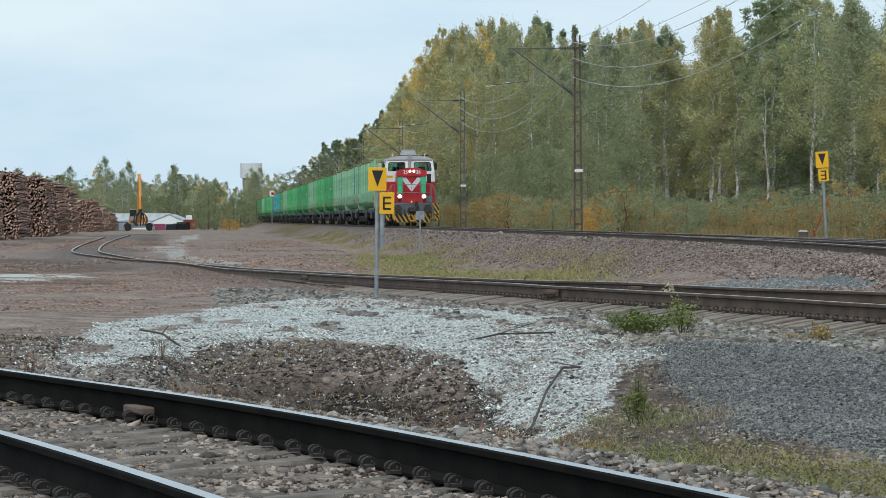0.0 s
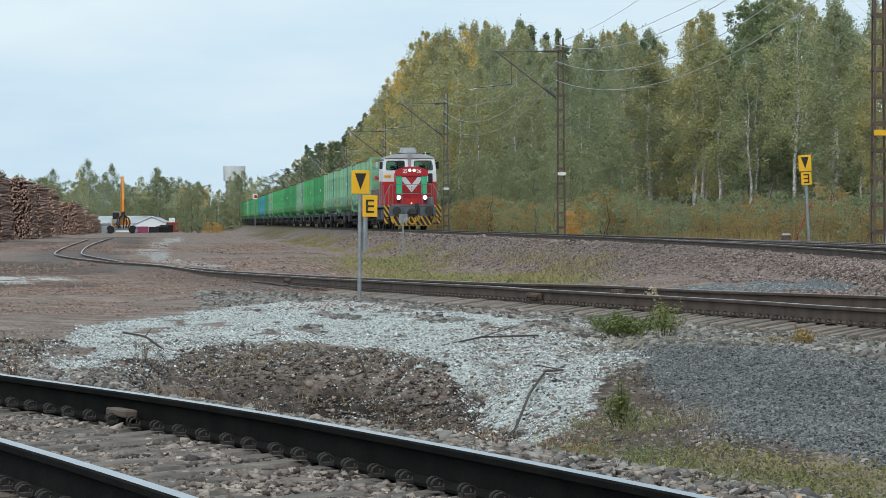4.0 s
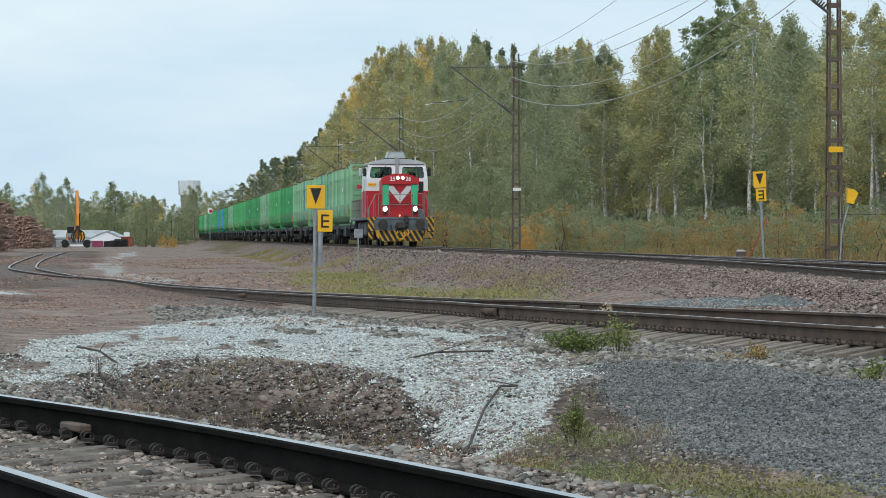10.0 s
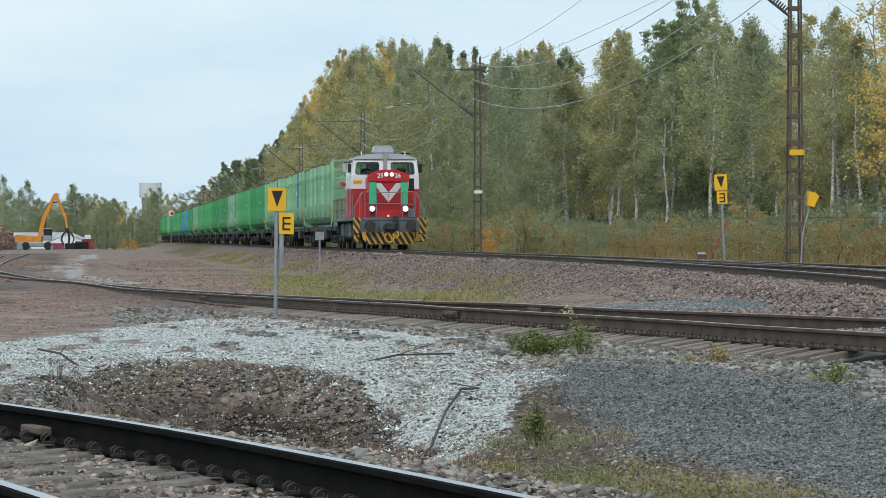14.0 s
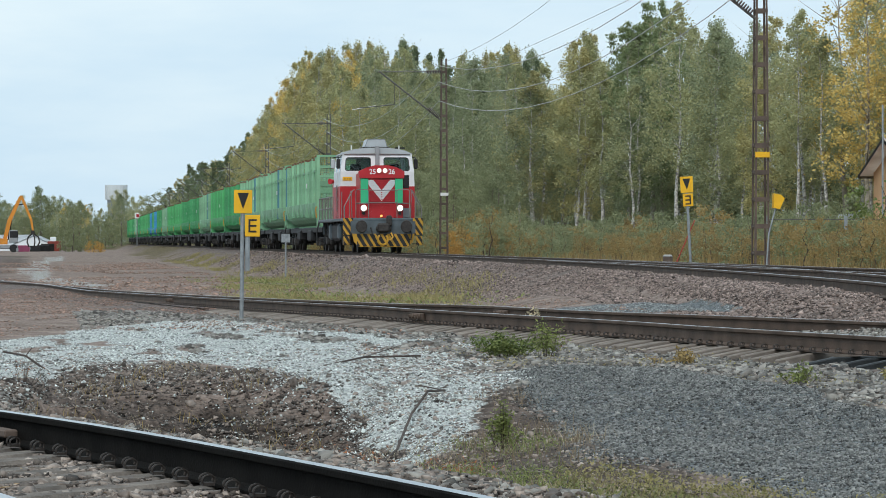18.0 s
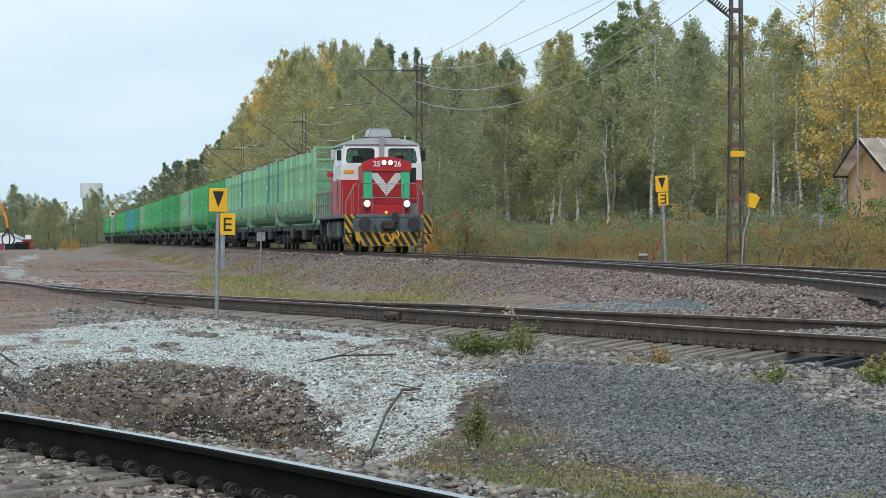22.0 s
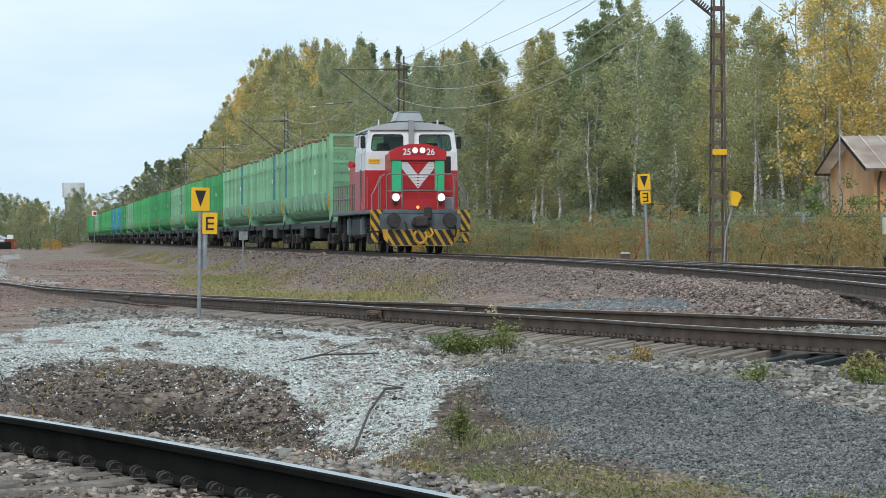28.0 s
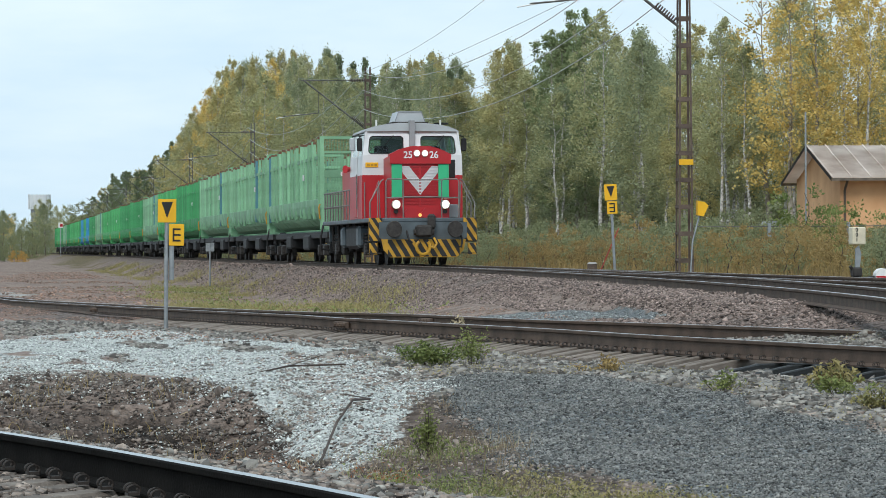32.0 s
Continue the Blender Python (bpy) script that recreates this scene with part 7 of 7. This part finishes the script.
x, y = scatter(260000, 2.2, 5.6, 11, 26, 4, lambda x, y, r: in_view(x, y) & (soft_inside(SLATE_AREA, x, y, 0.35) > r.random(len(x)) * 0.8))
stones("slate_gravel", x, y, 0.0062, STONE_DARK, "dark grey gravel heaped beside the track", 4, rich=0, lift=0.3, flat=0.7)


MID_BY_Y = MID_NEAR[np.argsort(MID_NEAR[:, 1])]


def keep_mid(x, y, rng):
    d = np.interp(y, MID_BY_Y[:, 1], MID_BY_Y[:, 0]) - x
    cover = np.where(d < 0.1, 0.5, np.where(d < 0.65, 0.25, np.where(d < 3.2, 1.0, 0.5))) * np.where(y > 33, 0.5, 1)
    return in_view(x, y) & (d > -2.6) & (d < 4.5) & (rng.random(len(x)) < cover) & (soft_inside(SLATE_AREA, x, y, 0.3) < 0.4) & (white_cover(x, y) < 0.5) & (near_distance(x, y) > 1.4)


x, y = scatter(150000, 0.5, 10.5, 14, 48, 5, keep_mid)
stones("siding_ballast", x, y, 0.017, STONE_GREY, "grey-brown ballast stones beside the siding", 5, lift=0.25)
x, y = scatter(90000, 0.5, 10.5, 14, 44, 15, keep_mid)
stones("siding_stones", x, y, 0.0165, STONE_GREY, "flat grey rubble beside the siding", 15, flat=0.6)
x, y = scatter(16000, 0.5, 10.5, 14, 44, 35, keep_mid)
stones("siding_stones", x, y, 0.0175, STONE_BROWN, "flat brown rubble beside the siding", 35, flat=0.6)
x, y = scatter(60000, 7, 12, 33, 52, 36, lambda x, y, r: in_view(x, y) & (soft_inside(STRIP_AREA, x, y, 0.4) > 0.5) & (ground_parts(x, y)[0] < 0.08))
stones("strip_gravel", x, y, 0.0095, STONE_BLUE, "blue-grey gravel strip between the tracks", 36, rich=0, lift=0.3)
x, y = scatter(430000, 7, 13.6, 30, 110, 6, lambda x, y, r: in_view(x, y) & (x - main_x(y) > -4.2 - np.clip((60 - y) * 0.05, 0, 0.9)) & (x - main_x(y) < -0.9) & ((soft_inside(STRIP_AREA, x, y, 0.4) < 0.5) | (ground_parts(x, y)[0] > 0.07)) & (r.random(len(x)) < (42 / y) ** 1.5))
stones("main_ballast", x, y, 0.0165, STONE_RED, "reddish-brown ballast on the main line bank", 6, rich=0, lift=0.2)
x, y = scatter(16000, 8, 13.6, 85, 190, 16, lambda x, y, r: in_view(x, y) & (x - main_x(y) > -4.2) & (x - main_x(y) < -0.9))
stones("main_ballast", x, y, 0.036, STONE_RED, "reddish-brown ballast on the farther main line bank", 16, rich=0, lift=0.0)
x, y = scatter(60000, -1.5, 5.6, 13, 30, 7, lambda x, y, r: in_view(x, y) & (near_distance(x, y) > 1.2) & (soft_inside(SLATE_AREA, x, y, 0.3) < 0.6) & (r.random(len(x)) < np.where((x / y < 0.1) & (near_distance(x, y) > 1.7), 0.15, 0.7)))
stones("scattered_stones", x, y, 0.009, STONE_BROWN, "stones and clods scattered over the bank", 7)
x, y = scatter(70000, -2, 3.2, 13, 27, 17, lambda x, y, r: in_view(x, y) & (near_distance(x, y) > 1.1) & (near_distance(x, y) < 4.4) & (x / y < 0.115) & (soft_inside(WHITE_AREA, x, y, 0.4) < 0.5) & (rills(x, y, near_distance(x, y)) < 0.5 + 0.25 * r.random(len(x))))
stones("bank_clods", x, y, 0.0125, CLOD, "dark wet clods and roots on the eroded bank", 17, rich=0, flat=0.7, lift=0.3)
x, y = scatter(64000, -2, 3.2, 13, 27, 37, lambda x, y, r: in_view(x, y) & (near_distance(x, y) > 1.3) & (near_distance(x, y) < 4.6) & (x / y < 0.115) & (hash_noise(x, y, 0.7, 38) > 0.4) & (rills(x, y, near_distance(x, y)) > 0.5 - 0.1 * r.random(len(x))))
stones("strewn_gravel", x, y, 0.0078, STONE_GREY, "pale gravel strewn down the eroded bank", 37, rich=0, flat=0.7, lift=0.3)
edge_line = np.array(WHITE_AREA + WHITE_AREA[:1])


def spilled(x, y, r):
    """Gravel that has run down over the edge of the bank, in streaks, thinner with the distance."""
    d = near_distance(x, y)
    far = distance_to(edge_line, x, y)[0] + 0.9 * (rills(x, y, d) - 0.35)
    return in_view(x, y) & (d > 1.2) & (d < 5) & ~inside(WHITE_AREA, x, y) & (x / y < 0.125) & (r.random(len(x)) < np.exp(-np.maximum(far, 0) / 0.22))


x, y = scatter(150000, -1.6, 3.4, 14.5, 27, 19, spilled)
stones("spilled_gravel", x, y, 0.0085, STONE_WHITE, "pale gravel spilled in streaks down the bank", 19, rich=0, flat=0.7, lift=0.3)
rng_ = np.random.default_rng(57)
for name, n_, mat, size, label in (("gravel_runs", 240, STONE_WHITE, 0.0075, "pale gravel run down the bank in thin streaks"), ("soil_runs", 420, CLOD, 0.0125, "dark clods slid down the bank in streaks")):
    k = rng_.integers(0, len(edge_line) - 9, n_) + 8
    u = rng_.random(n_)[:, None]
    start = edge_line[k] * (1 - u) + edge_line[np.minimum(k + 1, len(edge_line) - 1)] * u + rng_.normal(0, 0.25, (n_, 2)) * np.array([1, 1.6])
    each = 46
    run = rng_.uniform(0.5, 2.2, n_)
    way = np.stack([rng_.normal(-0.5, 0.1, n_), rng_.normal(-0.87, 0.1, n_)], -1)
    step = rng_.random((n_, each)) * run[:, None]
    px = (start[:, None, :] + way[:, None, :] * step[..., None] + rng_.normal(0, 0.025, (n_, each, 2))).reshape(-1, 2)
    dn_ = near_distance(px[:, 0], px[:, 1])
    px = px[(dn_ > 1.25) & (dn_ < 4.8) & (px[:, 0] / px[:, 1] < 0.115) & ~inside(WHITE_AREA, px[:, 0], px[:, 1])]
    stones(name, px[:, 0], px[:, 1], size, mat, label, 57, rich=0, flat=0.7, lift=0.35)
x, y = scatter(2600, -3, 4, 9, 20, 18, keep_near)
stones("leaf_litter", x, y, 0.014, LITTER, "fallen yellow and brown leaves on the ballast", 18, rich=0, flat=0.08, lift=6.0)
x, y = scatter(100000, -8, 9, 34, 90, 8, lambda x, y, r: in_view(x, y) & (x < main_x(y) - 5) & (hash_noise(x, y, 2.5, 51) > 0.4))
stones("yard_debris", x, y, 0.014, CHIP, "bark chips and debris on the yard soil", 8, rich=0, flat=0.5)
x, y = scatter(30000, -12, 9, 80, 230, 9, lambda x, y, r: in_view(x, y) & (x < main_x(y) - 6) & (hash_noise(x, y / 3, 3.5, 52) > 0.4))
stones("yard_debris", x, y, 0.034, CHIP, "bark chips and wood debris on the yard soil", 9, rich=0, flat=0.6)


# ---- grass, weeds, twigs ----
def blades(name, x, y, height, mat, label, seed, width=0.006, lean=0.5):
    """Narrow bent blades standing on the ground."""
    rng = np.random.default_rng(seed)
    n = len(x)
    z = ground_parts(x, y)[0] - 0.01
    h = height * rng.uniform(0.4, 1.3, n)
    a = rng.uniform(0, 6.28, n)
    l = lean * rng.uniform(0.1, 1, n) * h
    b = rng.uniform(0, 6.28, n)
    w = width * rng.uniform(0.6, 1.4, n)
    p = np.stack([x, y, z], -1)
    side = np.stack([np.cos(b) * w, np.sin(b) * w, 0 * w], -1)
    mid = p + np.stack([np.cos(a) * l * 0.35, np.sin(a) * l * 0.35, h * 0.6], -1)
    tip = p + np.stack([np.cos(a) * l, np.sin(a) * l, h], -1)
    v = np.stack([p - side, p + side, mid + side * 0.7, mid - side * 0.7, tip], 1).reshape(-1, 3)
    k = (np.arange(n) * 5)[:, None]
    quads, tris = (k + np.array([0, 1, 2, 3])), (k + np.array([3, 2, 4]))
    me = bpy.data.meshes.new(name)
    me.vertices.add(len(v))
    me.vertices.foreach_set("co", v.ravel())
    loops = np.concatenate([quads, tris], 1).ravel()
    me.loops.add(len(loops))
    me.loops.foreach_set("vertex_index", loops)
    me.polygons.add(2 * n)
    starts = (np.arange(n) * 7)[:, None] + np.array([0, 4])
    me.polygons.foreach_set("loop_start", starts.ravel())
    me.polygons.foreach_set("loop_total", np.tile([4, 3], n))
    me.update(calc_edges=True)
    me.materials.append(mat)
    return tagged(new(name, me), label, "grass", kind="stuff")


def tufted(n, x0, x1, y0, y1, seed, keep, spread=0.12, each=14):
    cx, cy = scatter(n, x0, x1, y0, y1, seed, keep)
    rng = np.random.default_rng(seed + 100)
    x = np.repeat(cx, each) + rng.normal(0, spread, len(cx) * each)
    y = np.repeat(cy, each) + rng.normal(0, spread * 1.3, len(cy) * each)
    return x, y


def herbs(name, x, y, height, leaf, mat, label, seed):
    """Low creeping leaves, each a small blade of its own, heaped into cushions."""
    rng = np.random.default_rng(seed)
    n = len(x)
    z = ground_parts(x, y)[0]
    p = np.stack([x, y, z + height * rng.random(n) ** 1.6 * (0.3 + hash_noise(x, y, 0.15, seed))], -1)
    a, t = rng.uniform(0, 6.28, n), rng.uniform(-0.9, 0.9, n)
    s = leaf * rng.uniform(0.5, 1.5, n)
    u = np.stack([np.cos(a) * np.cos(t), np.sin(a) * np.cos(t), np.sin(t)], -1) * s[:, None]
    w = np.stack([-np.sin(a), np.cos(a), rng.uniform(-0.7, 0.7, n)], -1) * s[:, None] * 0.38
    v = np.stack([p - u, p - w, p + u, p + w], 1).reshape(-1, 3)
    me = bpy.data.meshes.new(name)
    me.vertices.add(4 * n)
    me.vertices.foreach_set("co", v.ravel())
    me.loops.add(4 * n)
    me.loops.foreach_set("vertex_index", np.arange(4 * n))
    me.polygons.add(n)
    me.polygons.foreach_set("loop_start", np.arange(n) * 4)
    me.polygons.foreach_set("loop_total", np.full(n, 4))
    me.update(calc_edges=True)
    me.materials.append(mat)
    return tagged(new(name, me), label, "weeds", kind="stuff")


def foot(lo, hi, u0, u1, patch, seed, least):
    """A stretch along the foot of the bank, in patches."""
    return lambda x, y, r: in_view(x, y) & (near_distance(x, y) > lo) & (near_distance(x, y) < hi) & (x / y > u0) & (x / y < u1) & (hash_noise(x, y / 1.6, patch, seed) > least) & (soft_inside(SLATE_AREA, x, y, 0.3) < 0.35) & (soft_inside(WHITE_AREA, x, y, 0.4) < 0.5)


x, y = tufted(5200, 0.5, 6, 9, 19, 21, foot(1.15, 2.5, 0.165, 0.4, 0.5, 61, 0.36), 0.07, 18)
herbs("moss_and_grass", x, y, 0.09, 0.011, LEAF_GRASS, "yellow-green low grass on the track shoulder", 21)
blades("grass", x[::4], y[::4], 0.05, LEAF_GRASS, "thin yellow-green blades on the track shoulder", 21, 0.0022, 1.3)
x, y = tufted(1500, 0.5, 4, 12, 19, 22, foot(1.1, 2.5, 0.08, 0.14, 0.35, 62, 0.46), 0.06, 22)
herbs("red_weeds", x, y, 0.10, 0.010, LEAF_RED, "reddish dry weeds at the foot of the bank", 22)
x, y = tufted(1300, 0.5, 5, 12, 20, 29, foot(1.3, 3.6, 0.115, 0.17, 0.4, 68, 0.42), 0.06, 24)
herbs("green_herbs", x, y, 0.09, 0.010, LEAF_FRESH, "green herbs at the foot of the bank", 29)
blades("grass", x[::4], y[::4], 0.085, LEAF_FRESH, "bent grass blades at the foot of the bank", 29, 0.002, 1.1)
x, y = tufted(420, 1.5, 4, 13, 22, 53, foot(1.6, 4.6, 0.12, 0.185, 0.5, 54, 0.3), 0.08, 12)
blades("dry_stalks", x, y, 0.11, LEAF_BROWN, "brown dry stalks on the flank of the gravel heap", 53, 0.002, 1.2)
herbs("brown_weeds", x[::2], y[::2], 0.07, 0.012, LEAF_BROWN, "withered brown weeds on the flank of the gravel heap", 54)
x, y = tufted(600, 0.5, 5, 12.5, 20, 23, foot(1.1, 4.0, 0.03, 0.19, 0.5, 63, 0.42), 0.1, 8)
blades("dry_stalks", x, y, 0.09, STRAW, "dry straw-coloured stalks on the bank", 23, 0.0014, 1.3)
x, y = tufted(420, -1.5, 3, 12.5, 26, 39, foot(1.1, 4.2, -0.06, 0.1, 0.6, 69, 0.4), 0.1, 8)
blades("dead_weeds", x, y, 0.10, LEAF_RUSSET, "dead brown weeds on the eroded bank", 39, 0.0018, 1.2)
x, y = tufted(1700, 3.4, 9, 13, 30, 40, lambda x, y, r: keep_mid(x, y, r) & (hash_noise(x, y / 2, 0.6, 70) > 0.55), 0.1, 16)
herbs("rubble_weeds", x, y, 0.06, 0.011, LEAF_GRASS, "yellow-green weeds among the rubble", 40)
x, y = tufted(13000, 1, 12, 44, 240, 24, lambda x, y, r: in_view(x, y) & (x - main_x(y) > -9.0 + np.clip((y - 70) * 0.05, 0, 4)) & (x - main_x(y) < -2.9 - 3.0 * np.clip((72 - y) / 18, 0, 1)) & (hash_noise(x, y / 4, 1.4, 42) > 0.3 + 0.35 * r.random(len(x))) & (soft_inside(STRIP_AREA, x, y, 0.5) < 0.3), 0.3, 11)
blades("grass", x[::2], y[::2], 0.15, LEAF_GRASS, "patchy straw grass on the embankment foot", 24, 0.010, 1.2)
herbs("embankment_herbs", x[1::4], y[1::4], 0.20, 0.035, LEAF_GRASS, "low green and yellow herbs on the embankment foot", 24)
x, y = tufted(1600, 3, 11, 48, 130, 25, lambda x, y, r: in_view(x, y) & (x - main_x(y) > -8) & (x - main_x(y) < -4) & (hash_noise(x, y / 4, 1.3, 64) > 0.6), 0.2, 12)
herbs("green_weeds", x, y, 0.2, 0.04, LEAF_FRESH, "fresh green weeds in the embankment grass", 25)
x, y = tufted(2600, 15, 40, 45, 130, 26, lambda x, y, r: in_view(x, y) & (x - main_x(y) > 3.9) & (x - main_x(y) < 9), 0.3, 14)
blades("grass", x, y, 0.26, LEAF_RUSSET, "brownish dry grass behind the main line", 26, 0.012)
x, y = tufted(260, -1, 6, 22, 40, 27, lambda x, y, r: in_view(x, y) & (np.abs(distance_to(MID_MIDDLE[::4], x, y)[0] - 3.0) < 1.0) & (hash_noise(x, y, 1.2, 66) > 0.55), 0.15, 9)
herbs("red_weeds", x, y, 0.06, 0.014, LEAF_RED, "low reddish weeds beside the siding", 27)


def twigs(name, n, x0, x1, y0, y1, seed, keep, label, size, mat, downhill=False):
    x, y = scatter(n, x0, x1, y0, y1, seed, keep)
    rnd = random.Random(seed)
    bm = bmesh.new()
    zz = ground_parts(x, y)[0]
    for px_, py_, pz in zip(x, y, zz):
        a = rnd.gauss(4.18, 0.35) if downhill else rnd.uniform(0, 6.28)
        l = size * rnd.uniform(0.4, 1.4)
        up = rnd.gauss(-0.2, 0.25) if downhill else rnd.uniform(-0.15, 0.55)
        p = Vector((px_, py_, pz))
        q = p + Vector((math.cos(a) * l, math.sin(a) * l, up * l))
        add_tube(bm, p, q, (0.0045 if downhill else 0.0028) * rnd.uniform(0.6, 1.5), 0.0014, sides=4)
    ob = part(name, bm, mat)
    return tagged(ob, label, "twigs", kind="stuff")


def bank(x, y, r):
    d = near_distance(x, y)
    return in_view(x, y) & (d > 1.2) & (d < 4.6) & (x / y < 0.1) & (soft_inside(WHITE_AREA, x, y, 0.4) < 0.6) & (soft_inside(SLATE_AREA, x, y, 0.3) < 0.3)


twigs("washed_roots", 5200, -1.5, 4, 13.5, 27, 33, bank, "dark roots washed bare, running down the eroded bank", 0.12, TWIG, True)
twigs("roots_and_twigs", 1800, -1.5, 4, 13.5, 27, 31, bank, "dark roots and twigs on the eroded bank", 0.075, TWIG)
twigs("pale_twigs", 420, -1.5, 4, 13, 25, 32, bank, "pale broken twigs on the bank", 0.14, STRAW, True)


def branch(points, r, label, mat=TWIG, side=()):
    b = tagged(empty("fallen_branch"), label, "branch", group="branches on the gravel")
    pts = [Vector((x, y, ground_z(x, y) + h)) for x, y, h in points]
    bm = pipe(pts, r, 6)
    part("stem", bm, mat, b)
    for q in side:
        i, dx, dy, dz = q
        part("shoot", pipe([pts[i], pts[i] + Vector((dx, dy, dz))], r * 0.5, 5), mat, b)


branch([(1.3, 15.5, 0.0), (1.51, 16.2, 0.02), (1.7, 17.0, 0.035), (1.92, 17.8, 0.03), (2.17, 19.1, 0.045), (2.40, 20.3, 0.05), (2.58, 20.9, 0.05), (2.76, 21.4, 0.03)], 0.0085, "long dark branch lying across the gravel", side=((7, -0.14, 0.35, 0.02), (3, -0.12, 0.5, 0.04), (4, 0.08, 0.6, 0.02)))
branch([(0.05, 24.8, 0.0), (-0.1, 25.3, 0.08), (-0.28, 25.8, 0.1)], 0.009, "short dark branch on the bank's edge", side=((1, 0.05, 0.05, 0.06),))
branch([(1.5, 22.6, 0.0), (1.46, 22.7, 0.1), (1.42, 22.8, 0.17)], 0.008, "bent stick standing in the gravel")
branch([(2.3, 25.5, 0.0), (2.7, 26.2, 0.05), (3.2, 26.4, 0.04)], 0.008, "thin dark branch on the gravel", side=((1, 0.3, 0.2, 0.08),))


def leafy_plant(x, y, w, h, leaf, n, size, seed, name, label, stalks=14):
    rnd = random.Random(seed)
    p = tagged(empty(name, pose(x, y, ground_z(x, y))), label, "plant")
    bm = bmesh.new()
    tops = []
    for _ in range(stalks):
        a, q = rnd.uniform(0, 6.28), rnd.random()
        t = Vector((w / 2 * q * math.cos(a), w * 0.5 * q * math.sin(a), h * (1 - 0.5 * q * q) * rnd.uniform(0.6, 1.1)))
        add_tube(bm, (t.x * 0.3, t.y * 0.3, -0.03), t, 0.0025, 0.001, sides=4)
        tops.append(t)
    tagged(part("stalk", bm, TWIG, p), kind="stuff")
    verts, faces = [], []
    for _ in range(n):
        t = tops[rnd.randrange(stalks)]
        c = t * rnd.uniform(0.35, 1.0) + Vector((rnd.gauss(0, w * 0.06), rnd.gauss(0, w * 0.06), rnd.gauss(0, h * 0.07)))
        e = Euler((rnd.uniform(-0.9, 0.9), rnd.uniform(-0.9, 0.9), rnd.uniform(0, 6.28))).to_matrix()
        s = size * rnd.uniform(0.6, 1.3)
        k = len(verts)
        verts += [c + e @ Vector(q) for q in ((-s, 0, 0), (0, -s * 0.4, 0.1 * s), (s, 0, 0), (0, s * 0.4, 0.1 * s))]
        faces.append((k, k + 1, k + 2, k + 3))
    tagged(from_lists("leaves", verts, faces, leaf, p), kind="stuff")
    return p


leafy_plant(3.95, 26.9, 0.75, 0.26, LEAF_FRESH, 1700, 0.02, 71, "low_bush", "low dark green leafy bush on the gravel")
leafy_plant(4.35, 26.9, 0.5, 0.32, LEAF_FRESH, 800, 0.018, 72, "low_bush", "low green bush with upright shoots on the gravel")
leafy_plant(2.62, 17.7, 0.26, 0.26, LEAF_FRESH, 600, 0.016, 73, "green_weed", "bushy green weed at the gravel's edge", 24)
leafy_plant(5.15, 21.0, 0.3, 0.16, LEAF_FRESH, 300, 0.018, 74, "green_weed", "small green weed on the grey gravel")
leafy_plant(6.05, 21.4, 0.5, 0.2, LEAF_GRASS, 600, 0.028, 75, "low_bush", "low yellow-green bush beside the sleepers")
leafy_plant(5.75, 20.2, 0.5, 0.17, LEAF_FRESH, 420, 0.02, 81, "low_bush", "low green weed spreading over the rubble")
leafy_plant(5.55, 18.6, 0.5, 0.14, LEAF_GRASS, 460, 0.02, 82, "low_bush", "low yellow-green weed at the gravel's edge")
leafy_plant(5.0, 24.2, 0.6, 0.15, LEAF_RUSSET, 300, 0.02, 83, "dry_weed", "brownish dry weed on the rubble")
leafy_plant(5.4, 34.1, 0.5, 0.4, STRAW, 120, 0.03, 76, "dry_weed", "dry spindly weed against the rail", 8)
leafy_plant(-0.1, 22.4, 0.35, 0.17, LEAF_RED, 60, 0.010, 77, "dry_weed", "reddish dry weed on the bank", 12)
leafy_plant(0.62, 21.3, 0.5, 0.2, LEAF_RED, 80, 0.010, 78, "dry_weed", "brown dead weed on the bank", 16)
leafy_plant(-0.95, 20.9, 0.3, 0.18, LEAF_RED, 60, 0.010, 79, "dry_weed", "reddish dead weed by the rail", 14)

motions()
